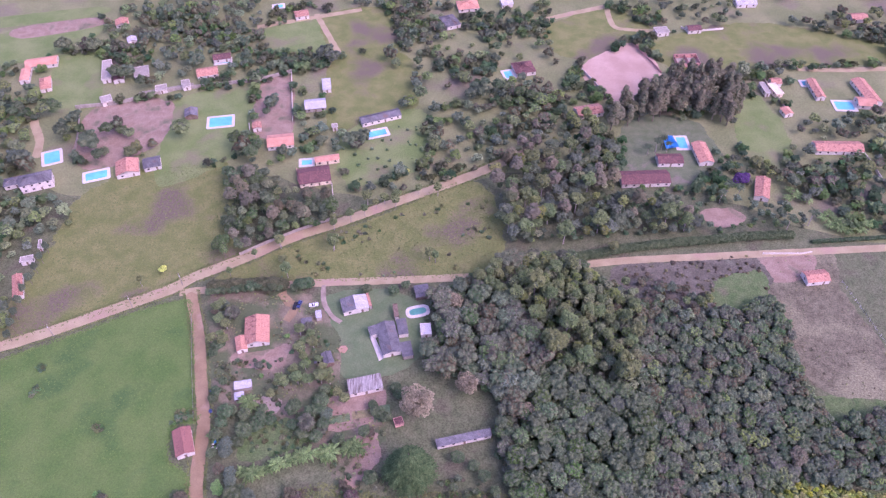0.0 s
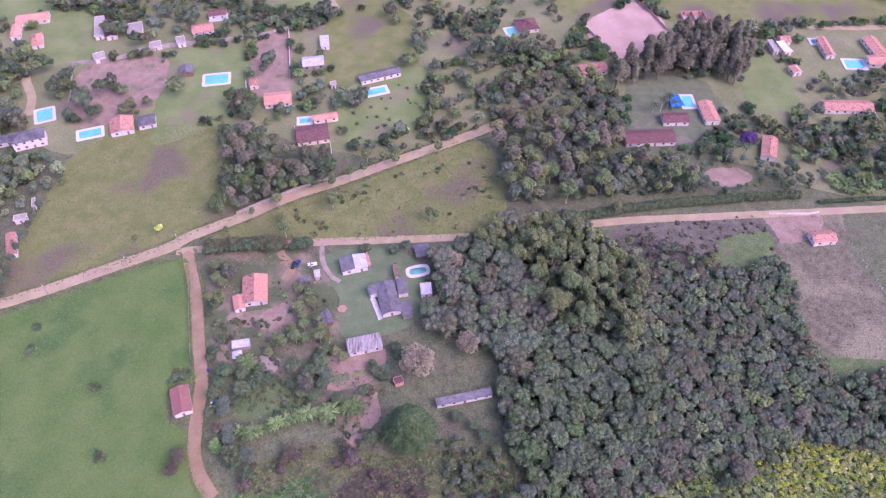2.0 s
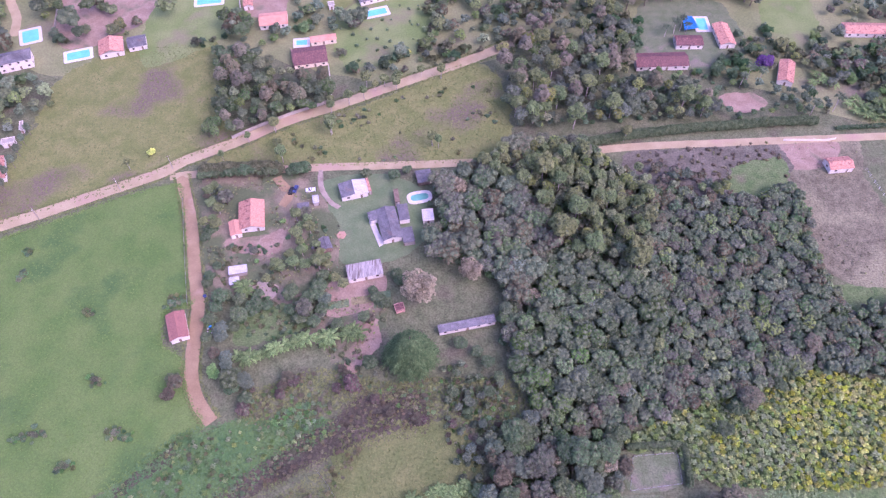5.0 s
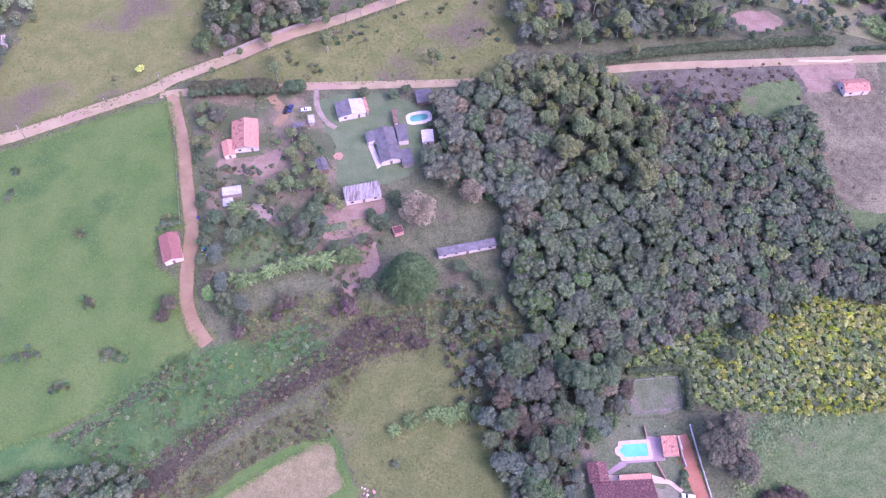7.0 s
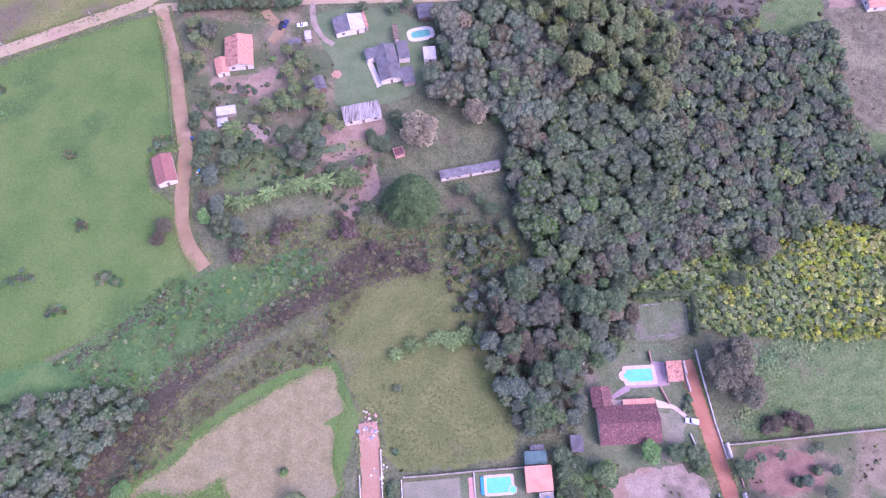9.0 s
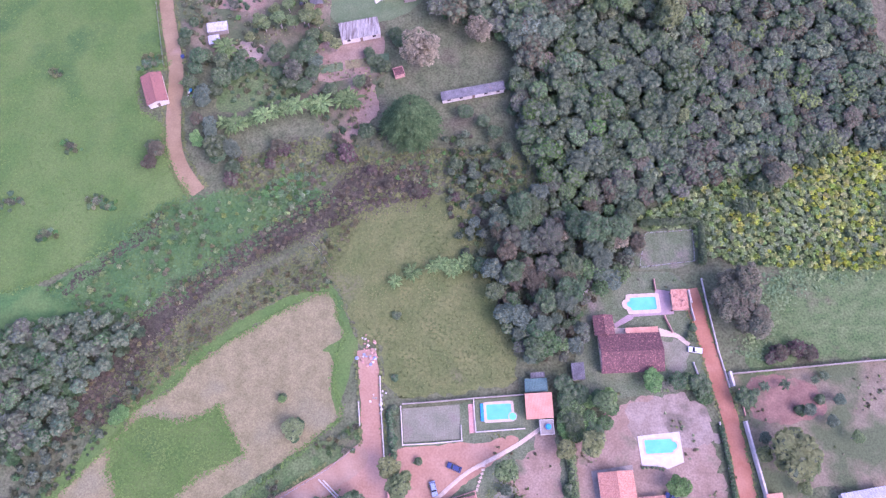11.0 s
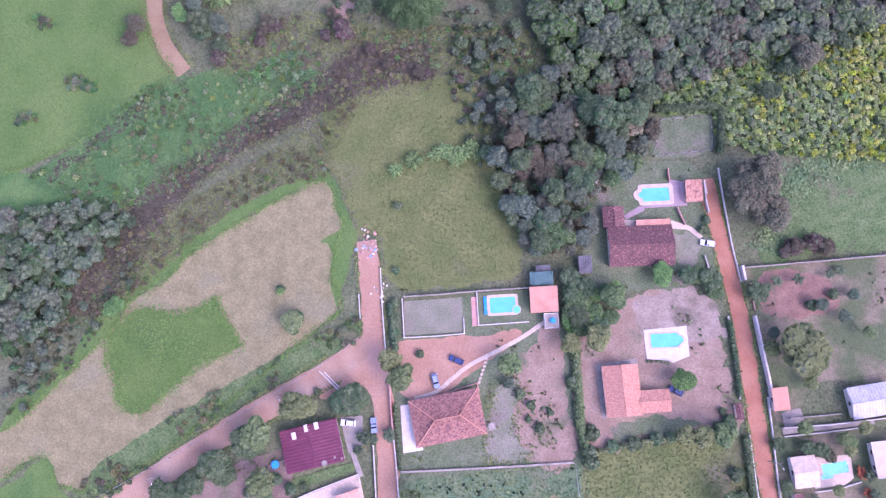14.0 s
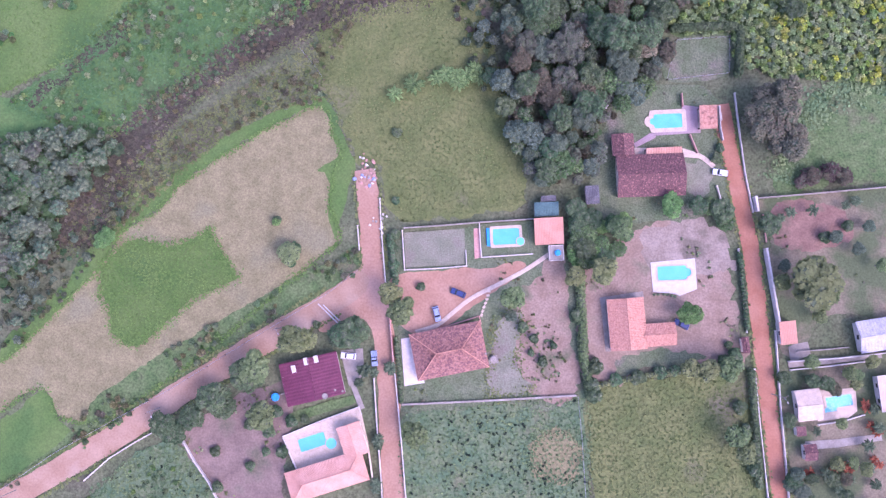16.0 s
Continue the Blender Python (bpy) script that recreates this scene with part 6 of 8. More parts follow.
lane_wall([(-12.1, 32.4), (-1.7, 33.2), (9.6, 34.3), (24.9, 35.5)], "thin grey boundary wall", 1.2, "concrete")
lane_wall([(-11.8, -17.4), (2.1, -16.6), (18.0, -15.6), (37.1, -14.2)], "old stone boundary wall", 0.6, "concrete", 0.5)
lane_wall([(-44.9, -26.6), (-35.8, -22.7), (-24.0, -18.2), (-23.2, -20.5)], "low white terrace wall", 0.7)
lane_wall([(-44.9, -27.0), (-43.2, -30.9), (-40.6, -36.3)], "low white terrace wall", 0.7)
lane_wall([(-23.6, -22.1), (-21.1, -29.0), (-19.7, -37.5)], "cream boundary wall", 1.8, "cream")
lane_wall([(-8.5, 2.2), (0.3, 4.6), (9.5, 7.6), (10.2, 5.2)], "low pink porch wall", 0.5, "brick")
lane_wall([(67.4, 72.4), (67.7, 68.7)], "short pink brick wall", 1.2, "brick")
lane_wall([(69.7, 60.4), (70.7, 57.9), (71.8, 55.1)], "short pink brick wall", 1.2, "brick")
lane_wall([(78.0, 68.8), (78.4, 62.5), (79.1, 58.9)], "white wall of the pool pavilion", 1.4)
# north
lane_wall([(-97.9, 243.8), (-86.4, 251.3), (-73.1, 259.1), (-62.2, 264.6), (-53.2, 268.6)], "grey boundary wall along the dirt road", 1.8, "concrete", thick=0.3)
lane_wall([(-53.2, 268.6), (-55.3, 284.9), (-57.2, 296.2)], "white drive wall", 1.0)
lane_wall([(-219.4, 367.5), (-197.9, 370.6), (-182.3, 376.7), (-163.3, 385.4), (-132.5, 390.9), (-111.7, 394.8), (-92.0, 404.0)], "long grey boundary wall", 2.2, "concrete", 0.6)
lane_wall([(-203.9, 315.4), (-209.7, 340.9), (-216.4, 365.8)], "grey plot wall", 1.8, "concrete")
lane_wall([(-104.9, 322.5), (-108.6, 339.0), (-111.0, 349.8)], "white plot wall", 1.6)
lane_wall([(-85.5, 352.1), (-89.1, 377.9), (-92.6, 402.7)], "white plot wall", 1.5)
lane_wall([(94.5, 401.6), (99.8, 388.9), (108.2, 364.8)], "white wall of the building lot", 1.8)
lane_wall([(133.4, 433.8), (139.3, 415.8), (144.8, 398.1)], "red brick lot wall", 1.5, "brick")
lane_wall([(170.3, 452.7), (176.8, 447.4), (199.1, 450.6)], "white picket wall", 1.3)
lane_wall([(207.0, 393.7), (210.0, 369.3), (211.6, 353.2)], "grey plot wall", 1.8, "concrete")
lane_wall([(241.9, 314.7), (243.0, 288.6), (243.1, 266.8)], "white plot wall", 1.6)
lane_wall([(161.2, 240.2), (180.7, 239.9), (185.8, 240.9)], "white road wall", 0.9)
lane_wall([(-77.7, 308.3), (-76.0, 298.9), (-73.6, 294.2)], "pink terrace wall", 1.0, "brick")


def slab(name, pts, h, material, label, category="terrace"):
    """A paved deck with a real edge."""
    x0, y0 = pts[0]
    root = thing(name, x0, y0, 0, 0, label, category, kind="structure")
    xs, ys = [q[0] for q in pts], [q[1] for q in pts]
    KEEP_CLEAR.append(((min(xs) + max(xs)) / 2, (min(ys) + max(ys)) / 2, max(xs) - min(xs), max(ys) - min(ys), 0))
    bm = bmesh.new()
    ring = [(x - x0, y - y0) for x, y in pts]
    if sum((b[0] - a[0]) * (b[1] + a[1]) for a, b in zip(ring, ring[1:] + ring[:1])) > 0:
        ring = ring[::-1]
    prism(bm, ring, -0.3, h * 0.35)
    part("paving", bm, material, root)
    return root


slab("terrace_mauve", [(67.7, 69.4), (72.6, 68.8), (73.0, 61.3), (60.4, 60.3), (59.6, 61.6), (67.6, 62.2)], 0.10, "mauve", "mauve painted pool deck")
slab("terrace_curve", [(54.2, 56.6), (59.9, 59.6), (60.4, 60.9), (58.3, 60.9), (53.7, 57.9)], 0.12, "mauve", "mauve curved garden path", "path")
slab("terrace_villa", [(53.7, 56.6), (57.4, 56.6), (57.6, 53.3), (54.3, 53.3)], 0.14, "paving", "pale tiled villa terrace")
slab("terrace_villa_front", [(67.7, 56.7), (71.6, 55.5), (72.2, 53.8), (68.0, 54.1)], 0.13, "paving", "pale tiled side terrace")
slab("terrace_white", [(58.2, 23.5), (70.9, 24.9), (71.4, 16.1), (66.4, 14.1), (65.2, 14.7), (58.9, 15.1)], 0.08, "white", "wide white pool deck")
slab("terrace_pink", [(-44.9, -26.6), (-23.7, -18.3), (-21.1, -28.3), (-27.3, -32.5), (-40.6, -36.4)], 0.08, "paving", "pale stone terrace of the pink house")
slab("terrace_stone", [(104.6, -12.0), (115.6, -11.1), (116.0, -17.5), (113.4, -19.4), (104.9, -20.5)], 0.08, "paving", "pale stone pool terrace")
slab("terrace_bricks", [(7.7, 32.5), (9.3, 32.7), (10.0, 24.3), (8.1, 23.9)], 0.05, "brick", "pink brick path by the pool", "path")
slab("terrace_pool", [(9.6, 33.8), (24.5, 35.0), (24.8, 25.6), (10.3, 24.4)], 0.04, "lawn", "small lawn round the pool", "lawn")
slab("driveway_grey", [(-29.6, -2.6), (-23.3, -1.9), (-22.6, -10.0), (-26.9, -12.6), (-28.2, -8.0)], 0.05, "concrete", "grey concrete driveway", "driveway")
slab("walkway_grey", [(-27.9, -8.8), (-26.6, -8.5), (-22.4, -18.5), (-23.8, -19.1)], 0.09, "concrete", "grey concrete garden walkway", "path")
slab("apron_grey", [(43.8, 13.3), (56.0, 15.3), (56.3, 13.2), (46.2, 12.2), (47.1, -1.9), (45.4, -1.8)], 0.07, "concrete", "grey concrete apron round the house", "path")
slab("court_grey", [(96.9, 0.5), (102.5, 1.7), (103.4, -2.3), (97.6, -3.9)], 0.05, "concrete", "grey concrete forecourt", "driveway")
slab("lane_grey", [(96.8, -4.2), (123.2, -1.5), (123.5, -2.6), (97.0, -5.8)], 0.05, "concrete", "grey paved entrance lane", "driveway")
slab("garden_drive", [(101.1, -26.1), (109.8, -25.4), (122.5, -23.7), (122.8, -25.5), (110.1, -27.6), (101.3, -28.5)], 0.05, "concrete", "grey gravel garden drive", "driveway")
slab("court_lawn", [(-12.2, 31.1), (5.1, 32.5), (5.4, 22.3), (-11.5, 21.1)], 0.03, "worn_lawn", "worn pale lawn court")
slab("roof_pad", [(12.2, -3.5), (14.7, -3.2), (15.1, -5.4), (12.5, -5.9)], 0.3, "concrete", "concrete slab with a round tank", "path")
slab("porch_white", [(-12.5, 0.9), (-9.6, 1.4), (-7.6, -5.4), (-5.6, -11.3), (-11.3, -12.3)], 0.12, "white", "white side porch floor", "terrace")
slab("road_far_roof", [(-184.8, 379.7), (-166.9, 385.4), (-153.0, 390.0), (-153.7, 393.2), (-167.8, 389.1), (-185.6, 384.0)], 0.2, "concrete", "grey paved strip by the wall", "path")
ribbon("path_garden", [(29.3, 25.5), (22.6, 20.9), (15.7, 17.1), (7.5, 12.8), (1.8, 8.3), (-2.3, 4.9), (-8.5, 2.9)], 1.2, "paving", "winding pale concrete garden path", "path", 0.0)
ribbon("path_villa", [(71.3, 55.1), (73.7, 53.9), (75.8, 52.2), (76.7, 51.3)], 1.4, "paving", "curved pale path to the car", "path", 0.0)
ribbon("path_hut", [(45.9, 20.9), (43.5, 17.6)], 1.0, "concrete", "thin concrete path", "path", 0.0)
for k, (x, y) in enumerate([(12.3, 14.7), (12.0, 13.5), (11.7, 12.4), (11.3, 11.3), (10.9, 10.2), (10.5, 9.0), (10.2, 7.9)]):
    st = thing("stepping_stone", x, y, 0, 12 * k, "pale square stepping stone in the lawn", "stepping stone", "stepping stones")
    part("stone", boxes((-0.45, 0.45, -0.35, 0.35, -0.05, 0.07), bevel=0.02), "paving", st)
sheet("flower_circle", [(-43.6, 188.2), (-41.4, 188.2), (-40.1, 186.3), (-41.1, 184.3), (-43.4, 184.3), (-44.6, 186.3)], "soil", "round bare red patch in the lawn", "garden", 0.3)
sheet("lawn_strip", [(-43.5, -20.5), (-25.7, -15.0), (-24.8, -16.9), (-35.9, -20.7), (-42.1, -22.8)], "verge", "dark green lawn strip", "lawn", 0.3)

fence("wire_fence", [(-123.4, -42.5), (-108.3, -31.8), (-92.9, -23.0), (-77.4, -14.2), (-61.8, -4.2), (-46.2, 5.6), (-33.6, 13.4), (-24.9, 20.3)], 1.3, "post and wire fence beside the dirt road", 6.0)
fence("wire_fence", [(-113.8, 206.8), (-108.0, 181.1), (-102.9, 159.8), (-100.9, 151.7)], 1.2, "post and wire fence of the pasture", 5.0)
fence("wire_fence", [(-43.5, 84.7), (-39.3, 79.8), (-36.2, 75.2)], 1.1, "old leaning fence in the weeds", 3.0)
fence("wire_fence", [(37.4, -14.2), (38.6, -26.7), (39.6, -42.4)], 1.2, "post and wire fence between the fields", 6.0)
fence("wire_fence", [(193.2, 221.3), (196.4, 202.5), (198.9, 185.0), (200.4, 170.1)], 1.4, "pale post fence of the dry plot", 4.0, "white")
fence("court_fence", [(66.1, 88.5), (81.6, 89.7), (81.3, 78.9), (63.3, 76.6), (66.1, 88.5)], 1.6, "dark fence round the small court", 4.0)


slab("terrace_farm", [(-30.9, 193.3), (-29.0, 194.2), (-23.9, 181.5), (-25.9, 179.8)], 0.3, "white", "white side terrace of the grey farmhouse")


# ---- poles, vehicles and small things ----
def pole(x, y, turn, label="grey concrete power pole with a crossarm"):
    root = thing("power_pole", x, y, 0, turn, label, "power pole", "power poles")
    part("post", tube(bmesh.new(), (0, 0, -0.3), (0, 0, 8.6), 0.16, 0.10, 8), "concrete", root)
    arm = part("crossarm", boxes((-1.0, 1.0, -0.06, 0.06, 8.1, 8.22)), "wood", root)
    for x0 in (-0.9, -0.3, 0.3, 0.9):
        part("insulator", tube(bmesh.new(), (x0, 0, 8.22), (x0, 0, 8.42), 0.05, 0.03, 6), "white", arm)
    lamp = part("lamp_arm", tube(bmesh.new(), (0, 0, 7.6), (0, -1.4, 8.0), 0.04, 0.03, 6), "steel", root)
    part("lamp_head", boxes((-0.14, 0.14, -1.9, -1.3, 7.94, 8.06), bevel=0.03), "white", lamp)
    return root


for x, y in [(-142.4, 211.8), (-173.5, 195.7), (-122.0, 224.9)] + [(-46.4, 3.6), (-79.9, -19.2), (-119.0, -42.4), (92.0, -13.1)]:
    pole(x, y, 30)


def car(x, y, turn, paint, label, pickup=False):
    """A car about 4.3 m long: a shaped body, glass, lamps and wheels."""
    root = thing("pickup_truck" if pickup else "car", x, y, 0, turn, label, "pickup" if pickup else "car", "parked vehicles")
    prof = [(-2.15, 0.35), (-2.15, 0.8), (-1.95, 0.92), (-0.9, 0.95), (2.0, 0.98), (2.15, 0.8), (2.15, 0.35)]
    bm = bmesh.new()
    ring = [[bm.verts.new((px, w, pz)) for px, pz in prof] for w in (-0.85, -0.78, 0.78, 0.85)]
    for v in ring[0] + ring[3]:
        if v.co.z > 0.85:
            v.co.z -= 0.08
    for a, b in zip(ring, ring[1:]):
        for i in range(len(prof)):
            j = (i + 1) % len(prof)
            bm.faces.new((a[i], a[j], b[j], b[i]))
    bm.faces.new(ring[0][::-1])
    bm.faces.new(ring[3])
    body = part("body", bm, paint, root, smooth=False)
    x0, x1 = (-0.9, 0.5) if pickup else (-0.95, 1.8)
    bm = bmesh.new()
    lo = [bm.verts.new(v) for v in ((x0, -0.76, 0.94), (x1, -0.76, 0.94), (x1, 0.76, 0.94), (x0, 0.76, 0.94))]
    hi = [bm.verts.new(v) for v in ((x0 + 0.55, -0.6, 1.44), (x1 - 0.3, -0.6, 1.44), (x1 - 0.3, 0.6, 1.44), (x0 + 0.55, 0.6, 1.44))]
    for i in range(4):
        bm.faces.new((lo[i], lo[(i + 1) % 4], hi[(i + 1) % 4], hi[i]))
    part("window_glass", bm, "car_glass", root)
    part("roof", boxes((x0 + 0.53, x1 - 0.28, -0.62, 0.62, 1.43, 1.48), bevel=0.02), paint, root)
    if pickup:
        part("cargo_bed", boxes((0.6, 2.1, -0.72, -0.66, 0.95, 1.2), (0.6, 2.1, 0.66, 0.72, 0.95, 1.2), (2.04, 2.1, -0.66, 0.66, 0.95, 1.2)), paint, root)
    for sy in (-0.55, 0.55):
        part("headlight", boxes((-2.17, -2.1, sy - 0.18, sy + 0.18, 0.62, 0.76)), "white", root)
        part("tail_light", boxes((2.1, 2.17, sy - 0.16, sy + 0.16, 0.62, 0.78)), "tile", root)
    for px in (-1.35, 1.35):
        for sy in (-1, 1):
            wh = part("wheel", tube(bmesh.new(), (px, sy * 0.66, 0.31), (px, sy * 0.88, 0.31), 0.31, 0.31, 14), "rubber", root)
            part("rim", tube(bmesh.new(), (px, sy * 0.87, 0.31), (px, sy * 0.9, 0.31), 0.19, 0.17, 10), "steel", wh)
    part("bumper", boxes((-2.2, -2.12, -0.8, 0.8, 0.35, 0.5), (2.12, 2.2, -0.8, 0.8, 0.35, 0.5)), "rubber", root)
    return root


car(*(3.5, 14.1), -22, "blue_paint", "dark blue car parked on the red earth")
car(*(-2.5, 8.1), 105, "silver_paint", "grey blue car parked near the bungalow")
car(*(66.7, 6.1), -25, "blue_paint", "blue car parked under a lime tree")
car(*(78.2, 49.6), -8, "white_paint", "white pickup at the villa gate", True)
car(*(-27.2, -4.0), -4, "white_paint", "white car on the grey driveway")
car(*(-19.9, -4.6), 96, "silver_paint", "pale blue pickup parked beside the lane", True)
car(*(-57.8, 211.2), 8, "white_paint", "white pickup in the farmyard", True)
car(*(-64.6, 211.7), 75, "blue_paint", "dark car in the farmyard")
car(*(-66.4, 210.8), 80, "rubber", "dark old car in the farmyard")


def tank(x, y, z, r, h, material, label):
    root = thing("water_tank", x, y, z, 0, label, "water tank")
    part("tank_body", tube(bmesh.new(), (0, 0, 0), (0, 0, h), r * 0.85, r, 18), material, root)
    part("lid", tube(bmesh.new(), (0, 0, h), (0, 0, h + 0.15), r * 1.04, r * 0.7, 18), material, root)
    return root


tank(*(31.3, 25.7), 2.42, 0.85, 0.9, "blue_cover", "round blue plastic water tank on a flat roof")
tank(*(-47.3, -15.7), 0, 1.1, 1.3, "blue_cover", "round blue water tank beside the maroon roof")
tank(*(13.5, -4.4), 0.3, 0.9, 0.8, "concrete", "round grey concrete tank on a slab")
tank(*(-95.9, 165.0), 0, 0.7, 1.1, "blue_paint", "dark blue drum beside the track")
tank(*(-94.5, 155.5), 0, 0.7, 1.1, "blue_paint", "dark blue drum beside the track")
tank(*(-90.2, 141.8), 0, 0.8, 1.0, "blue_cover", "blue plastic drum beside the cottage")
tank(*(25.8, 33.2), 0, 0.35, 0.5, "concrete", "small stone planter by the pool")


def dish(x, y, z, r, label):
    root = thing("satellite_dish", x, y, z, 20, label, "satellite dish")
    bm = bmesh.new()
    bmesh.ops.create_uvsphere(bm, u_segments=18, v_segments=10, radius=r * 1.4)
    bmesh.ops.delete(bm, geom=[v for v in bm.verts if v.co.z > -r * 0.95], context="VERTS")
    for v in bm.verts:
        v.co.z += r * 1.6
    bmesh.ops.solidify(bm, geom=bm.faces[:], thickness=0.04)
    part("reflector", bm, "concrete", root)
    part("mast", tube(bmesh.new(), (0, 0, 0), (0, 0, r * 0.4), 0.05, 0.05, 6), "steel", root)
    part("feed", tube(bmesh.new(), (0, 0, r * 0.2), (0, 0, r * 1.1), 0.03, 0.05, 6), "steel", root)
    return root


dish(*(-33.0, -14.9), 3.5, 1.0, "grey satellite dish on the maroon roof")
dish(*(-30.3, -13.3), 3.22, 0.4, "small white satellite dish")
dish(*(-28.3, -13.6), 3.0, 0.4, "small white satellite dish")
dish(*(11.4, -2.7), 2.95, 0.4, "small white satellite dish on the eaves")
for (x, y), up in zip([(-42.0, -7.7), (-38.6, -5.5), (-35.8, -4.8)], (3.32, 3.7, 3.72)):
    sk = thing("skylight", x, y, up, 15, "white translucent skylight panel on the maroon roof", "skylight", "skylights")
    part("panel", boxes((-0.6, 0.6, -1.0, 1.0, 0.0, 0.12)), "white", sk)
# the blue cover rolled up beside the pool
cv = thing("pool_cover", *(11.9, 30.1), 0.2, 3, "rolled blue plastic pool cover beside the water", "pool cover")
part("roll", boxes((-0.5, 0.5, -2.6, 2.6, 0.0, 0.35), bevel=0.12), "blue_cover", cv)
tp = thing("tarpaulin", *(133.4, 325.7), 0, 10, "bright blue tarpaulin canopy beside the pool", "tarpaulin")
bm = bmesh.new()
q = [bm.verts.new(v) for v in ((-4, -5, 2.0), (4, -5, 2.2), (4, 5, 2.4), (-2, 5, 3.4), (0, 0, 3.0))]
for a, b in ((0, 1), (1, 2), (2, 3), (3, 0)):
    bm.faces.new((q[a], q[b], q[4]))
bmesh.ops.solidify(bm, geom=bm.faces[:], thickness=0.05)
part("canopy", bm, "blue_cover", tp)
for px, py, pz in ((-4, -5, 2.0), (4, -5, 2.2), (4, 5, 2.4), (-2, 5, 3.4)):
    part("pole", tube(bmesh.new(), (px, py, 0), (px, py, pz), 0.05, 0.05, 6), "steel", tp)
# white barrier of two long beams on the fork
for dx, (x, y) in zip((0, 1), [(-33.1, 7.6), (-32.5, 8.1)]):
    ba = thing("barrier_beam", x, y, 0, -43, "long white beam of an open lane barrier", "barrier", "barrier beams")
    part("beam", boxes((-4.2 + dx, 4.2, -0.18, 0.18, 0.35, 0.6), bevel=0.03), "white", ba)
    part("support", boxes((3.6, 3.9, -0.15, 0.15, -0.1, 0.35)), "concrete", ba)
    part("support", boxes((-3.0, -2.7, -0.15, 0.15, -0.1, 0.35)), "concrete", ba)


def heap(name, x, y, n, spread, label, mats, seed, size=0.6):
    """A heap of loose lumps."""
    r = random.Random(seed)
    root = thing(name, x, y, 0, 0, label, "heap")
    for i in range(n):
        bm = bmesh.new()
        bmesh.ops.create_icosphere(bm, subdivisions=1, radius=size * r.uniform(0.5, 1.2))
        for v in bm.verts:
            v.co += noise.noise_vector(v.co * 2 + Vector((i, seed, 0))) * size * 0.5
            v.co.z *= 0.6
        part("lump", bm, r.choice(mats), root, at=pose(r.gauss(0, spread), r.gauss(0, spread), 0.15, 0, 0, r.uniform(0, 360)))
    return root


heap("rubble_heap", *(-22.7, 46.5), 22, 1.1, "heap of white and grey rubble at the lane end", ["soil", "concrete", "silver_paint", "brick", "soil", "white"], 3)
heap("rubble_heap", *(-23.4, 50.6), 14, 1.6, "scattered red earth and brick rubble", ["brick", "soil", "white"], 4, 0.5)
heap("stone_heap", *(-19.8, 32.9), 14, 1.4, "loose white stones by the lane wall", ["white", "concrete"], 5, 0.4)
heap("scrap_heap", *(-90.0, 140.8), 8, 0.9, "pale scrap beside the track", ["white", "concrete", "leaf_lime"], 6, 0.5)
heap("sawn_logs", *(45.3, 68.4), 6, 0.8, "small heap of blue and white scrap", ["white", "silver_paint"], 7, 0.5)


heap("scrap_heap", *(-50.4, 180.8), 16, 1.8, "dark heap of scrap beside the wooden shed", ["rubber", "sheet", "wood"], 8, 0.7)


def hedge(name, pts, w, h, label, leaf="leaf", seed=1, gap=0.55):
    """A clipped hedge: a lumpy core and leaf sprays all over."""
    r = np.random.default_rng(seed)
    line = smooth_line(pts, False, 1.0)
    root = thing(name, line[0].x, line[0].y, 0, 0, label, "hedge")
    o = line[0]
    cs, ns = [], []
    bm = bmesh.new()
    for q in line:
        k = 1 + 0.25 * noise.noise(Vector((q.x * 0.2, q.y * 0.2, seed)))
        m = Matrix.Translation((q.x - o.x, q.y - o.y, h * 0.48 * k)) @ Matrix.Diagonal((w * 0.5, w * 0.5, h * 0.5 * k, 1))
        bmesh.ops.create_icosphere(bm, subdivisions=1, radius=1.0, matrix=m)
        d = r.normal(size=(int(26 * w * h / 3), 3))
        d /= np.linalg.norm(d, axis=1)[:, None]
        d[:, 2] = np.abs(d[:, 2]) * 1.3 - 0.3
        cs.append(np.array([q.x - o.x, q.y - o.y, h * 0.5 * k]) + d * np.array([w * 0.6, w * 0.6, h * 0.55 * k]))
        ns.append(d + np.array([0, 0, 0.4]) + r.normal(size=d.shape) * 0.4)
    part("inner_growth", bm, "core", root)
    v, f = cards(np.concatenate(cs), np.concatenate(ns), gap, r)
    me = mesh_of("foliage", v, f, leaf)
    ob = new("foliage", me)
    ob.parent = root
    return root


hedge("cypress_hedge", [(-106.0, 221.1), (-97.6, 221.6), (-87.0, 222.1), (-73.6, 222.6)], 5.5, 6.0, "tall dense grey green cypress hedge", "leaf_scrub", 1, 0.6)
hedge("cypress_hedge", [(-66.1, 222.2), (-60.8, 222.8)], 4.2, 5.0, "tall dense dark hedge by the gate", "leaf", 2, 0.6)
hedge("road_hedge", [(55.7, 237.6), (74.0, 239.5), (94.3, 243.7), (114.6, 246.5), (137.8, 248.8), (161.3, 251.2), (178.5, 251.7)], 4.0, 4.0, "long clipped hedge along the dirt road", "leaf", 3, 0.7)
hedge("road_hedge", [(188.6, 247.3), (206.1, 248.5), (226.0, 249.8)], 2.0, 2.0, "low dark hedge along the road", "leaf", 4, 0.6)
hedge("garden_hedge", [(59.0, 14.3), (61.7, 14.5), (64.9, 13.9)], 0.9, 1.0, "low clipped hedge by the white deck", "leaf_light", 6, 0.3)
hedge("garden_hedge", [(41.6, -11.7), (51.1, -9.5), (60.6, -7.8), (70.2, -6.6), (81.3, -4.1)], 1.6, 1.5, "uneven green hedge below the yard", "leaf_light", 7, 0.45)
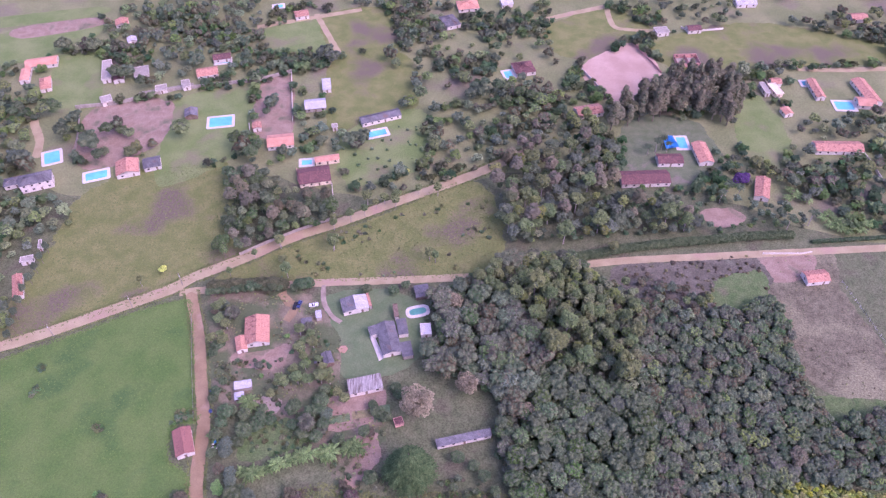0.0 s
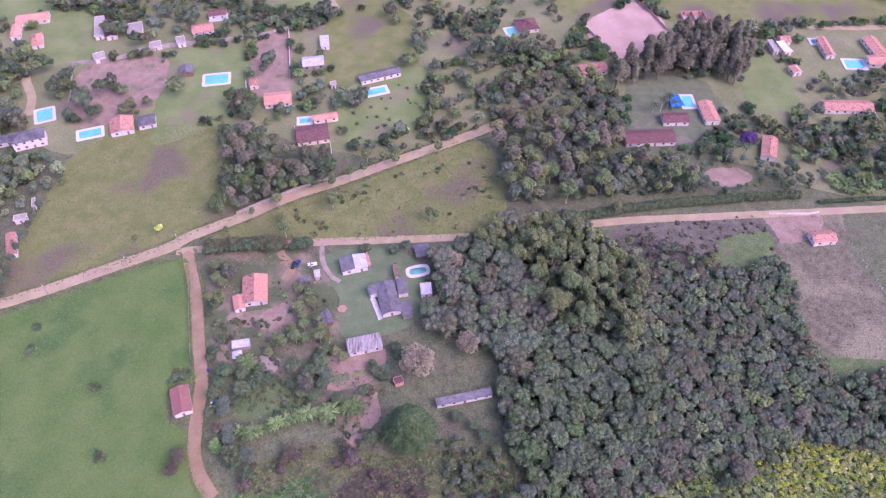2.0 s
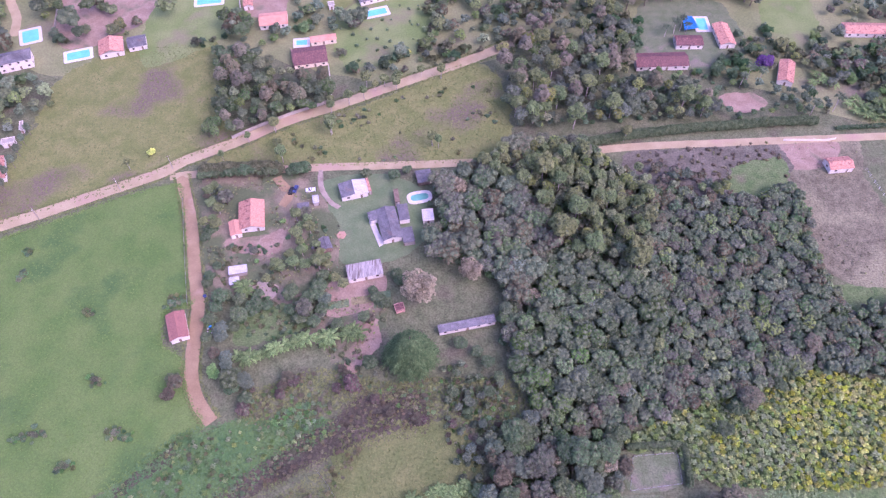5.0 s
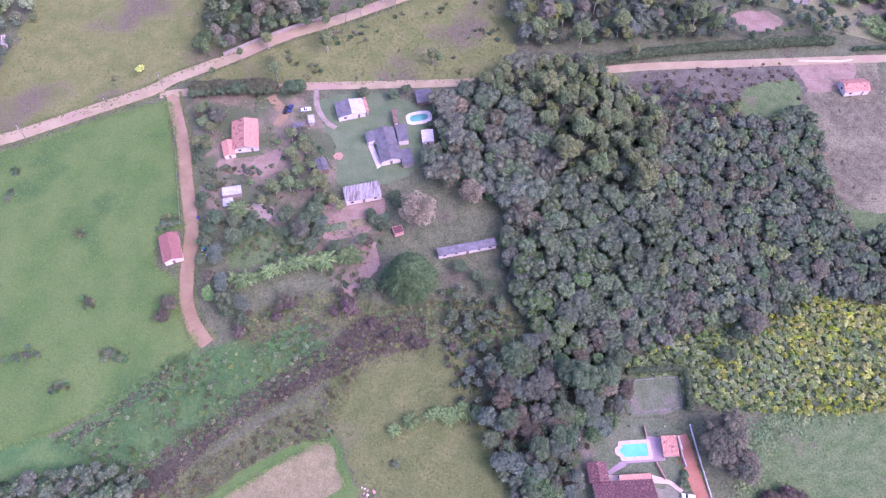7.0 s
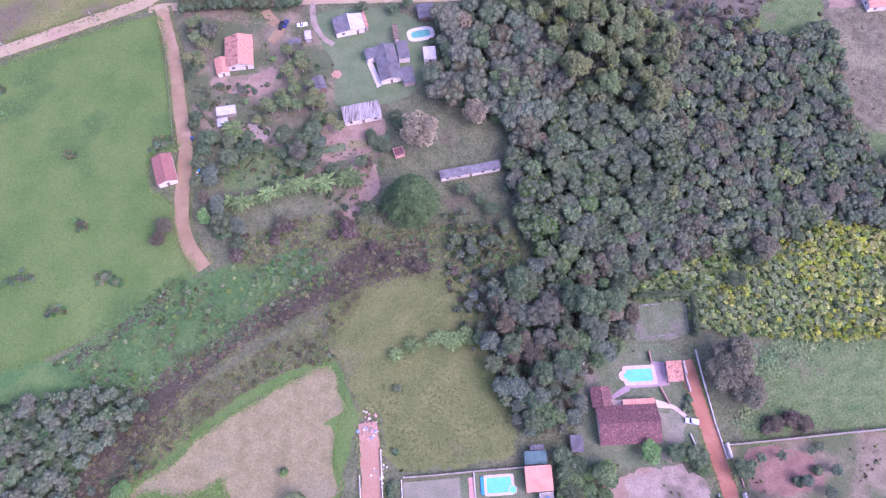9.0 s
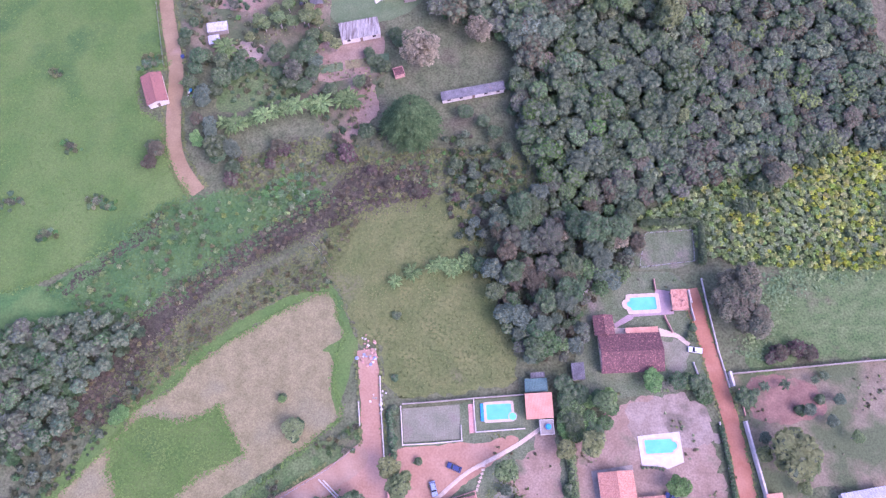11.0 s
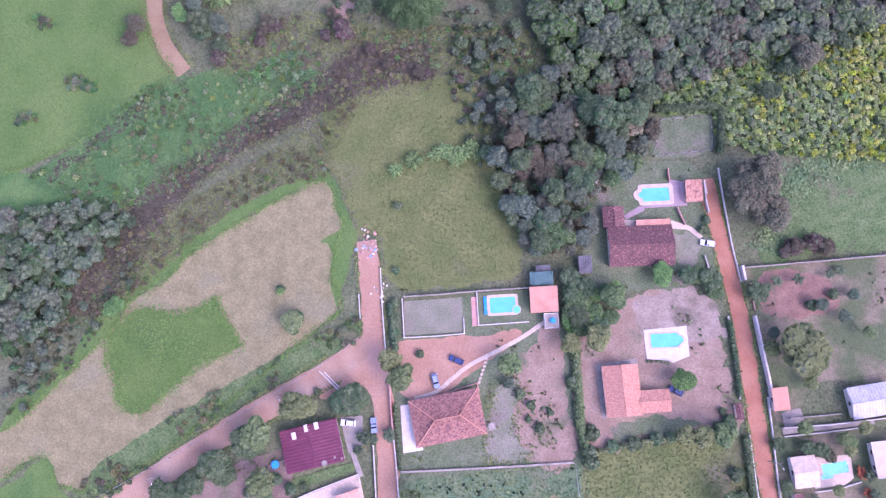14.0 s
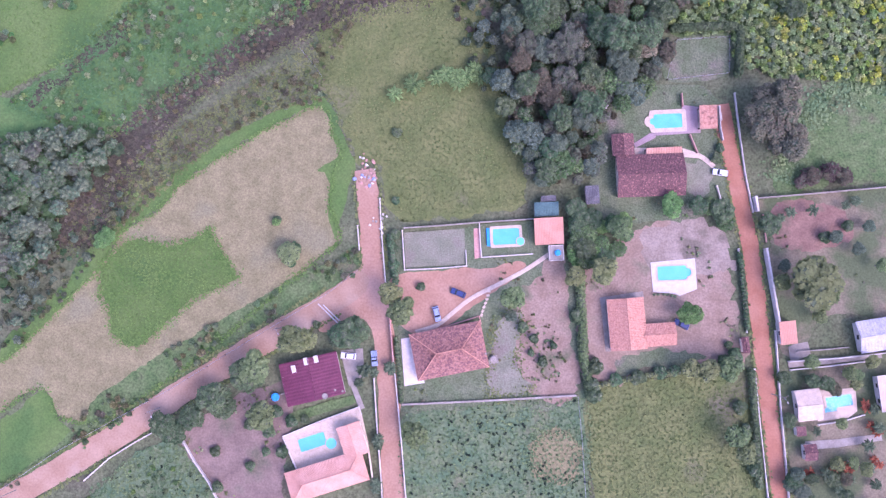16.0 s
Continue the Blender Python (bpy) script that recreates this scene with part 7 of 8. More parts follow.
hedge("garden_hedge", [(83.4, 26.2), (84.5, 15.0), (85.0, 5.5)], 1.4, 1.6, "green hedge beside the red lane", "leaf", 8, 0.45)
hedge("garden_hedge", [(86.0, -7.1), (86.6, -16.5), (87.2, -27.4), (87.8, -38.1)], 2.0, 2.0, "overgrown green hedge beside the red lane", "leaf", 9, 0.5)
hedge("garden_hedge", [(-14.0, 0.9), (-12.9, -8.5), (-12.1, -16.3)], 1.3, 1.4, "green hedge beside the lane", "leaf", 10, 0.45)
hedge("garden_hedge", [(37.7, 20.7), (38.5, 8.0), (39.1, -4.6), (41.3, -12.5)], 2.4, 2.4, "leafy boundary hedge between two yards", "leaf_light", 12, 0.5)
hedge("court_hedge", [(65.0, 91.5), (74.0, 92.0), (83.5, 92.0), (84.0, 85.0), (83.5, 78.5)], 2.2, 3.0, "tall dark hedge round the small court", "leaf", 14, 0.55)
hedge("garden_hedge", [(-16.1, 29.7), (-14.9, 21.6), (-14.3, 16.8)], 1.8, 1.8, "weedy bushes beside the court", "leaf", 13, 0.45)


# ---- woods and trees ----
BROADS = ["far_broad0", "far_broad1", "far_broad2"]
BIG_WOOD = [(-3.4, 214.4), (17.5, 226.7), (51.1, 239.5), (65.4, 239.6), (77.5, 220.7), (94.4, 208.7), (116.2, 202.9), (138.7, 203.0), (155.2, 212.0), (157.1, 200.4), (156.2, 185.7), (154.0, 171.7), (154.9, 158.4), (161.9, 146.8), (190.0, 150.0), (230.0, 146.0), (232.0, 112.0), (181.6, 118.0), (154.8, 118.9), (137.9, 121.1), (116.5, 113.3), (92.1, 107.8), (65.7, 97.2), (33.7, 103.4), (26.7, 118.6), (23.6, 139.4), (24.1, 154.1), (18.2, 166.9), (-3.2, 172.1), (-6.6, 191.2)]
TALL_BAND = [(14.0, 222.0), (22.0, 228.0), (54.0, 236.0), (80.0, 219.0), (93.0, 203.0), (88.0, 186.0), (82.0, 160.0), (66.0, 163.0), (50.0, 172.0), (46.0, 186.0), (40.0, 204.0)]
DARK_CLUMPS = [(40.0, 168.0), (50.0, 172.0), (66.0, 163.0), (82.0, 160.0), (84.0, 140.0), (78.0, 122.0), (64.0, 108.0), (44.0, 106.0), (33.7, 103.4), (26.7, 118.6), (30.0, 140.0)]
r = random.Random(2)
for x, y in scatter(TALL_BAND, 7.6, 11, 0.6, margin=2.0):
    s = r.uniform(0.55, 1.05)
    plant("light", x, y, s, "slender woodland trees", s * r.uniform(1.1, 1.5))
for x, y, s in ((56.7, 190.2, 1.35), (48.9, 178.7, 1.5), (61.6, 173.1, 1.1), (78.1, 164.9, 1.2), (44.8, 213.1, 1.3), (80.0, 128.0, 0.8)):
    plant("light", x, y, s, "slender woodland trees", s * 1.2)
for x, y, s in ((12.1, 163.3, 1.3), (35.5, 150.1, 1.0), (21.6, 179.9, 0.6), (7.6, 208.5, 1.1), (28.0, 160.0, 0.9)):
    plant("bare0", x, y, s, "pale bare trees")
for x, y, s in ((109.3, 107.4, 1.15), (65.1, 112.5, 0.8), (90.2, 117.9, 0.8), (138.9, 129.0, 0.95)):
    plant("pine", x, y, s, "bronze conifers", s * 0.75)
plant("lime", 75.0, 111.4, 0.75)
ZONES = (("round_canopy", 5.0, ["canopy_round0", "canopy_round1", "canopy_round2", "canopy_round0", "canopy_round3"], "woodland of broad grey and mauve crowns", (0.6, 1.15)),
         ("slender_canopy", 4.0, ["far_light0", "far_light1", "canopy_low2", "canopy_low1"], "woodland of slender olive topped trees", (0.7, 1.1)),
         ("clumped_canopy", 4.1, ["canopy_clump0", "canopy_clump1", "canopy_clump2", "canopy_clump3", "canopy_clump0", "canopy_warm1"], "dense dark green broadleaf woodland", (0.6, 1.15)),
         ("low_canopy", 3.0, ["canopy_low0", "canopy_low1", "canopy_low2", "canopy_low3", "canopy_low2", "canopy_warm0", "canopy_warm1"], "low grey green woodland over brown ground", (0.5, 1.25)))
for k, (zone, gap, mix, label, size) in enumerate(ZONES):
    pl = []
    for x, y in scatter(BIG_WOOD, gap, 31 + k, 0.55, margin=2.0):
        at = "slender_canopy" if inside((x, y), TALL_BAND) else "clumped_canopy" if inside((x, y), DARK_CLUMPS) else "round_canopy" if x < 52 and y > 150 else "low_canopy"
        if at == zone:
            pl.append((x, y))
    mass("woodland", pl, mix, label, "woodland", 3 + k, size)
mass("woodland_understory", scatter(BIG_WOOD, 3.4, 41, 0.7, margin=1.5), ["far_scrub0", "canopy_low1", "far_scrub0"], "brown and green understory of the wood", "shrubs", 41, (0.7, 1.2))
yellow = scatter(YELLOW_WOOD, 1.55, 2, 0.5)
r = random.Random(5)
pick = {"shrub_yellow": [], "shrub_green": [], "shrub_dark": []}
for x, y in yellow:
    e = 1.2 * noise.noise(Vector((x * 0.05, y * 0.05, 4.0))) + (x - 114) * 0.012 + r.gauss(0, 0.4)
    pick["shrub_yellow" if e > 0.08 else "shrub_dark" if r.random() < 0.03 else "shrub_green"].append((x, y))
for key, pl in pick.items():
    mass(key + "s", pl, [key + "0", key + "1"], "dense thicket of leafy " + key.split("_")[1] + " shrubs", "thicket", 6, (0.28, 0.44))
VILLA_WOOD = [(16.3, 95.5), (33.8, 102.8), (64.3, 99.7), (64.9, 87.4), (56.7, 71.8), (46.0, 64.3), (43.0, 49.9), (33.9, 44.7), (23.6, 46.4), (17.1, 60.6), (13.9, 77.5)]
wood(VILLA_WOOD, 4.9, ["broad", "broad", "grey", "mauve", "brown", "verdant", "blue", "verdant"], 3, (0.5, 1.15))
mass("villa_understory", scatter(VILLA_WOOD, 3.0, 42, 0.7), ["far_scrub0", "canopy_low1", "canopy_low2", "scrub1"], "tangled understory among the villa trees", "shrubs", 42, (0.5, 1.0))
plant("bare0", 26.2, 82.4, 0.75, "pale bare trees")
plant("bare0", 39.4, 87.2, 0.75, "pale bare trees")
plant("bare0", 30.7, 66.5, 0.75, "pale bare trees")
plant("bare0", 56.8, 84.6, 0.75, "pale bare trees")
WEST_WOOD = [(-138.2, 53.2), (-121.8, 58.6), (-98.7, 58.6), (-94.2, 53.2), (-102.6, 42.8), (-109.5, 34.4), (-112.0, 23.1), (-127.9, 13.8), (-171.8, 23.1), (-182.1, 53.1)]
mass("west_understory", scatter(WEST_WOOD, 3.4, 43, 0.7), ["far_scrub0"], "dark understory of the western wood", "shrubs", 43, (0.7, 1.2))
mass("west_woodland", scatter(WEST_WOOD, 2.7, 4, 0.55), ["canopy_low1", "canopy_low1", "canopy_low3", "canopy_low2", "canopy_low0"], "dense grey green woodland", "woodland", 4, (0.35, 1.15))
NE_WOOD = [(29.7, 294.8), (51.0, 328.5), (89.5, 349.0), (102.5, 327.5), (97.4, 298.2), (97.2, 280.1), (119.8, 274.5), (135.7, 267.5), (134.0, 255.2), (94.9, 251.1), (58.0, 249.4), (36.8, 248.2), (30.8, 264.3)]
mass("grove_woodland", scatter(NE_WOOD, 6.2, 5, 0.6, margin=3), ["far_broad0", "far_broad1", "far_pine0", "far_light0", "far_grey0", "far_grey1", "far_light1", "far_grey0"], "mixed tall grove", "woodland", 5, (0.7, 1.45))
GROVE_EDGE = [(95.8, 285.4), (122.3, 281.8), (139.7, 279.3), (166.3, 278.0), (190.7, 270.7), (187.3, 256.6), (159.5, 255.5), (136.3, 254.3), (93.2, 253.4), (64.1, 249.6), (35.7, 248.1), (33.2, 252.9), (64.8, 254.7)]
BARE = [(137.6, 275.0), (166.2, 275.8), (161.2, 259.1), (137.9, 258.7)]
mass("grove_shrubs", [q for q in scatter(GROVE_EDGE, 4.2, 15, 0.7, 2.0) if not inside(q, BARE)], ["far_grey0", "far_light0", "far_scrub1", "far_broad2", "far_scrub0", "far_grey1"], "small trees and shrubs at the grove edge", "shrubs", 15, (0.4, 0.85))
RIDGE = [(100.7, 338.0), (114.0, 357.0), (149.6, 379.8), (173.7, 391.7), (184.4, 367.2), (176.3, 339.3), (159.5, 350.5), (136.3, 351.0), (111.0, 340.5)]
wood(RIDGE, 7.0, ["tall"], 6, (0.9, 1.3), "tall eucalyptus row")
NW_GROVE = [(-114.9, 303.2), (-100.2, 307.7), (-82.1, 288.8), (-54.4, 281.7), (-52.9, 264.7), (-95.4, 243.7), (-105.2, 251.6), (-112.8, 276.3)]
mass("hillside_grove", scatter(NW_GROVE, 5.0, 7, margin=3), BROADS + ["far_light0", "far_pine0"], "dense dark hillside grove", "woodland", 7, (0.8, 1.2))
for k, (poly, gap, mix) in enumerate((
        ([(-234.5, 473.0), (-214.1, 500.7), (-127.3, 498.8), (-116.8, 444.4), (-115.2, 410.0), (-126.3, 400.5), (-162.5, 417.5), (-172.0, 411.1), (-191.0, 428.2), (-215.3, 421.9)], 6.8, ["dist_broad0", "dist_broad1", "dist_broad2"]),
        ([(-69.9, 501.8), (12.7, 495.9), (19.7, 456.3), (7.6, 431.2), (-25.8, 414.8), (-43.2, 465.1)], 7.2, ["dist_broad0", "dist_broad1", "dist_broad2"]),
        ([(5.9, 326.7), (20.6, 376.1), (57.0, 393.7), (89.7, 371.8), (78.7, 341.0), (51.4, 331.0), (26.9, 297.1), (8.7, 306.9)], 7.6, ["dist_broad0", "dist_broad1", "dist_broad2"]),
        ([(215.2, 456.0), (319.8, 473.2), (360.6, 464.5), (333.1, 407.7), (289.5, 402.0), (250.4, 422.9), (220.8, 436.1)], 7.6, ["dist_broad0", "dist_broad1", "dist_broad2"]),
        ([(209.7, 346.7), (267.9, 351.2), (304.0, 347.7), (272.9, 283.7), (236.0, 282.1), (205.4, 280.4), (189.0, 267.8), (182.2, 283.0), (172.0, 299.2)], 7.6, ["dist_broad0", "dist_broad1", "dist_broad2"]),
        ([(-305.9, 400.8), (-254.3, 387.4), (-240.4, 363.6), (-231.5, 326.0), (-239.8, 306.6), (-260.7, 297.7)], 7.2, ["dist_broad0", "dist_broad1"]),
        ([(-256.7, 288.6), (-214.9, 281.3), (-200.8, 292.1), (-184.8, 261.9), (-200.7, 250.3), (-197.9, 217.5), (-194.1, 191.5), (-208.9, 179.7)], 6.8, ["dist_broad0", "dist_broad1"]),
        ([(-221.1, 350.7), (-201.0, 361.4), (-154.9, 325.8), (-164.5, 313.6), (-184.5, 306.8), (-204.8, 311.9)], 7.2, ["dist_broad0", "dist_broad1", "dist_broad2"]),
        ([(-116.3, 362.6), (-81.5, 356.3), (-43.0, 334.0), (-53.9, 309.2), (-79.6, 314.5), (-109.6, 305.4)], 8.0, ["dist_broad0", "dist_broad1"]),
        ([(-10.5, 355.0), (6.6, 371.8), (8.6, 303.3), (-21.7, 281.1), (-52.4, 290.5), (-41.1, 304.2), (-10.1, 313.2)], 9.6, ["dist_broad0", "dist_broad1", "dist_broad2"]),
        ([(19.3, 443.3), (75.3, 464.5), (84.0, 407.6), (47.9, 414.9), (21.1, 389.7), (-10.7, 366.3), (-14.7, 409.5)], 12.8, ["dist_broad0", "dist_broad1", "dist_broad2"]),
        ([(-194.7, 413.1), (-158.6, 415.7), (-145.2, 386.7), (-181.8, 378.4)], 8.8, ["dist_broad0", "dist_broad1"]),
        ([(195.1, 412.0), (240.3, 414.5), (234.6, 398.1), (203.0, 389.3), (190.5, 395.8)], 6.4, ["dist_broad0", "dist_broad1"]),
        ([(-400.3, 502.3), (420.2, 485.0), (446.1, 532.3), (-424.9, 551.4)], 11.2, ["dist_broad0", "dist_broad1", "dist_broad2"]),
        ([(128.0, 495.3), (218.3, 493.4), (218.8, 453.9), (185.8, 447.2), (168.2, 455.0), (137.0, 455.6)], 9.6, ["dist_broad0", "dist_broad1", "dist_broad2"]))):
    mass("far_woodland", [q for q in scatter(poly, gap * 1.12, 20 + k, margin=2.5) if not any(inside(q, lot) for lot in LOTS)], mix, "far hazy mixed woodland", "woodland", 40 + k, (0.45, 1.1))


FAR_TREES = [(-187, 346), (-183, 341), (-190, 338), (-196, 326), (-178, 338), (-188, 321), (-188, 315), (-219, 347), (-215, 340), (-215, 335), (-250, 361), (-252, 357),
              (-242, 357), (-226, 309), (-230, 313), (-245, 376), (-234, 359), (-232, 363), (-228, 361), (-77, 415), (-72, 417), (-66, 412), (-84, 411), (-109, 322),
              (-114, 327), (-103, 314), (-109, 317), (-101, 322), (-113, 300), (-109, 296), (-104, 293), (-49, 328), (-42, 330), (-45, 325), (41, 423), (-11, 407),
              (-12, 388), (-183, 386), (-179, 389), (-202, 398), (-197, 394), (-195, 399), (-244, 433), (-237, 431), (-232, 432), (-226, 430), (-246, 429), (-25, 408),
              (-29, 415), (-161, 414), (-154, 410), (-154, 418), (-99, 364), (-101, 356), (-107, 350), (-19, 363), (-16, 364), (-9, 368), (-147, 338), (-214, 352),
              (-206, 339), (-201, 332), (18, 389), (24, 379), (31, 382), (38, 376), (45, 379), (28, 373), (51, 370), (58, 367), (22, 371), (64, 364)]
mass("far_garden_trees", FAR_TREES, ["dist_broad0", "dist_broad1", "dist_broad2", "far_broad0", "far_broad1"], "scattered dark trees in the far gardens", "trees", 71, (0.8, 1.7))
mass("ridge_growth", scatter(RIDGE, 5.5, 72, 0.6), ["far_pine0", "far_pine1", "far_grey0"], "dense growth between the tall eucalyptus", "woodland", 72, (0.9, 1.6))
G1 = "garden trees"


def row(kind, pts, size, group, spread=0.15):
    for x, y in pts:
        s = size * rng.uniform(1 - spread, 1 + spread)
        plant(kind, x, y, s, group, s * (0.75 if group == G1 else 1.0))


row("light", [(-15.5, 13.6), (-12.0, 8.9), (-38.7, 0.5), (-51.7, -6.8), (-41.8, 0.7)], 1.2, G1)
row("broad", [(-25.4, 2.8), (-27.5, 2.1), (-63.4, -15.4), (-60.5, -18.4), (-69.4, -21.0), (-74.2, -25.2), (-54.2, -9.1), (-77.1, -23.2)], 1.0, G1)
row("broad", [(90.6, 34.7), (71.0, 39.7), (77.3, 38.2), (37.6, 33.2), (40.9, 35.1), (38.7, 26.9), (44.8, 24.6), (36.4, 38.1)], 0.75, G1)
row("lime", [(39.7, 31.0), (43.2, 26.3), (36.2, 24.6), (43.7, 33.5)], 0.75, G1)
plant("light", 100.8, 18.1, 2.3, G1, 1.0)
row("light", [(48.2, 32.6), (35.6, 19.0), (43.4, 20.7), (72.3, -6.3), (67.6, -5.9), (82.5, -28.4), (79.8, -23.9)], 1.0, G1)
row("lime", [(63.4, 39.7), (67.8, 9.2), (49.0, 34.2)], 1.05, G1)
row("bush", [(-46.8, -19.6), (-38.8, -21.7), (-42.7, -22.2), (40.8, -10.9), (42.0, -6.2), (48.0, -9.5), (54.3, -8.8), (60.6, -7.5), (64.6, -6.7), (78.9, -4.1), (81.3, -2.5), (38.5, -1.5), (38.5, 1.7), (36.9, 8.0), (78.2, 56.7), (77.4, 53.7), (41.6, -14.0), (79.8, 0.6), (82.7, -16.6), (84.1, -22.8), (86.3, -33.6)], 1.25, "garden bushes", 0.35)
row("light", [(18.4, 13.0), (-8.0, -24.2), (77.7, -5.6), (-49.7, -19.8), (103.5, 15.2)], 1.1, G1)
row("bush", [(-48.4, 34.1), (-43.0, 26.1), (-44.1, 22.5), (-14.5, 30.5), (-14.9, 26.5), (-14.7, 21.6), (-7.1, 15.7), (25.0, 1.5), (27.4, -4.8), (21.8, 4.6), (30.5, -0.3), (24.2, -2.5), (-63.7, -31.0), (-54.5, -23.4), (-53.8, -34.7), (-49.0, -24.9), (-44.9, -30.7), (-62.6, -40.5), (-49.6, -30.8), (-36.4, 4.6), (114.1, 34.7), (107.6, 31.3), (96.5, 2.4), (-14.7, 40.2), (-14.8, 59.9)], 1.1, "garden bushes", 0.3)
row("dwarf_palm", [(-31.2, -0.3), (-18.3, -26.9), (-18.6, -38.8), (-22.3, -8.4), (-24.0, -11.3), (94.7, 36.6), (103.5, 38.8), (97.2, 38.2), (113.2, 40.5), (116.4, 41.7), (117.3, -32.7), (112.6, -35.8), (-15.3, -7.1)], 0.75, "garden palms")
row("pine", [(88.8, 70.5), (95.0, 68.2), (90.9, 61.8), (97.1, 59.5), (86.3, 64.9), (95.4, 55.5), (92.6, 65.0), (88.7, 66.5), (92.4, 57.2), (87.8, 60.9), (93.5, 71.4)], 0.9, "tall trees beside the lane", 0.15)
row("verdant", [(36.6, 34.5), (39.7, 30.9), (43.7, 28.6), (46.7, 34.2), (50.6, 31.1), (36.8, 28.0), (39.5, 23.8), (48.2, 27.1), (37.5, 31.2), (74.2, 39.4), (78.8, 34.7)], 0.72, G1)
row("grey", [(18.4, 7.8), (109.7, 31.2), (116.0, 28.1), (119.4, 34.5)], 0.6, G1)
row("broad", [(96.3, -36.0), (101.7, -36.0), (107.1, -35.9), (95.9, -20.0), (110.9, -40.4), (118.5, -43.3), (100.0, -40.5), (106.3, -9.8), (102.4, -9.1), (94.5, -8.4)], 0.5, G1)
row("light", [(109.9, -20.6), (114.2, -7.4), (115.8, -32.7), (112.7, -31.2), (108.0, -31.3), (114.1, -9.7)], 0.55, G1)
row("red_palm", [(119.0, -21.4), (120.6, -22.9), (117.6, -15.2), (118.1, -16.3), (101.5, -34.4), (110.1, -31.8), (112.4, -33.3), (121.0, -32.1), (119.5, -30.6), (108.5, -33.0)], 0.75, "red leaved garden plants")
row("dwarf_palm", [(103.6, -22.9), (120.8, -21.6), (119.7, -16.6), (105.6, -34.4), (119.5, -37.2), (109.4, -38.9), (117.5, -26.6)], 0.7, "garden palms")
row("light", [(118.2, -3.4), (100.9, -3.6), (111.8, -6.6), (93.5, 18.2), (104.4, 8.9), (122.2, 23.4)], 0.7, G1)
row("brown", [(108.6, 49.2), (103.8, 48.5), (112.6, 48.1), (108.6, -11.3), (111.0, -35.8)], 0.6, G1)
row("grey", [(95.5, -37.6), (98.5, -39.0), (97.1, -34.5), (95.2, 23.0)], 0.6, G1)
row("grey", [(14.5, 100.0), (8.5, 88.0), (10.5, 108.0), (19.0, 93.0)], 0.55, "small trees below the wood")
row("broad", [(4.0, 112.0), (17.0, 112.0), (12.0, 76.0), (21.0, 118.0)], 0.5, "small trees below the wood")
plant("light", -44.1, 24.5, 1.0, G1, 0.5)
plant("lime", -48.4, 33.4, 0.45, G1)
plant("plum", 103.5, 48.7, 1.10, "reddish shrubs", 0.66)
plant("plum", 109.2, 50.0, 1.20, "reddish shrubs", 0.72)
plant("plum", 113.7, 48.8, 0.90, "reddish shrubs", 0.54)
plant("plum", 101.1, 47.0, 0.70, "reddish shrubs", 0.42)
# the northern yards
plant("araucaria", *(-11.2, 125.3), 1.12, tall=1.0)
plant("bare0", *(-8.3, 152.8), 1.8)
row("grey", [(-84.0, 135.5), (-80.2, 123.5), (-72.3, 116.8), (-45.9, 152.1)], 0.85, G1)
row("lime", [(-84.2, 120.2)], 0.7, G1)
plant("lime", -95.9, 28.1, 1.0, G1)
row("broad", [(-76.6, 114.5), (-76.3, 120.1), (-98.8, 117.8), (-71.1, 110.2), (-85.0, 154.6), (-76.9, 149.1), (-88.4, 149.1), (-89.6, 143.4), (-73.6, 147.1), (-52.8, 147.2), (-48.8, 154.1), (-49.3, 142.3), (-54.6, 143.5), (-79.4, 152.1), (-97.1, 187.6), (-98.7, 183.4), (-93.6, 163.5), (-33.5, 218.3), (-47.9, 163.6), (-52.3, 153.4)], 0.66, G1)
row("light", [(-68.5, 167.4), (-57.4, 175.4), (-51.6, 170.1), (-60.0, 168.7), (-47.3, 170.1), (-59.0, 180.8), (-56.7, 191.9), (-95.1, 189.0), (-57.5, 189.1)], 0.68, G1)
row("light", [(-61.9, 194.2), (-55.3, 187.1), (-59.9, 188.5), (-51.8, 178.9), (-55.2, 168.2), (-49.7, 174.8), (-46.2, 168.2), (-62.2, 173.5), (-65.4, 166.8), (-70.2, 161.6), (-39.2, 159.1), (-42.5, 161.7), (-101.7, 208.6), (-99.8, 211.6), (-95.8, 207.1), (-99.5, 201.3), (-95.7, 198.4)], 0.7, G1)
row("grey", [(-101.0, 209.5), (-98.2, 211.0), (-95.3, 206.6), (-99.1, 204.5), (-96.0, 202.1)], 0.6, G1)
row("broad", [(-72.7, 155.3), (-68.9, 149.8), (-80.2, 140.4), (-89.8, 135.6), (-59.3, 147.8), (-56.5, 151.5), (-46.8, 147.8), (-40.1, 140.5), (-30.0, 144.2), (-27.4, 156.6), (-25.1, 152.8), (-18.1, 164.3), (-14.9, 161.8), (7.2, 132.3), (13.2, 128.8), (23.5, 133.5), (17.1, 124.2), (-20.8, 217.8), (-15.1, 220.9)], 0.6, G1)
plant("blue", -84.8, 138.4, 1.00, "yard trees", 0.85)
plant("blue", -80.9, 127.0, 0.80, "yard trees", 0.68)
plant("blue", -70.9, 115.9, 0.60, "yard trees", 0.51)
plant("blue", 10.1, 91.3, 0.60, "yard trees", 0.51)
plant("lime", -85.2, 121.9, 0.80, "yard trees", 0.68)
plant("lime", -57.9, 180.0, 0.45, "yard trees", 0.38)
plant("broad", -77.6, 116.3, 0.95, "yard trees", 0.81)
plant("broad", -87.3, 153.2, 0.80, "yard trees", 0.68)
plant("broad", -73.0, 149.8, 0.75, "yard trees", 0.64)
plant("broad", -59.6, 154.8, 0.80, "yard trees", 0.68)
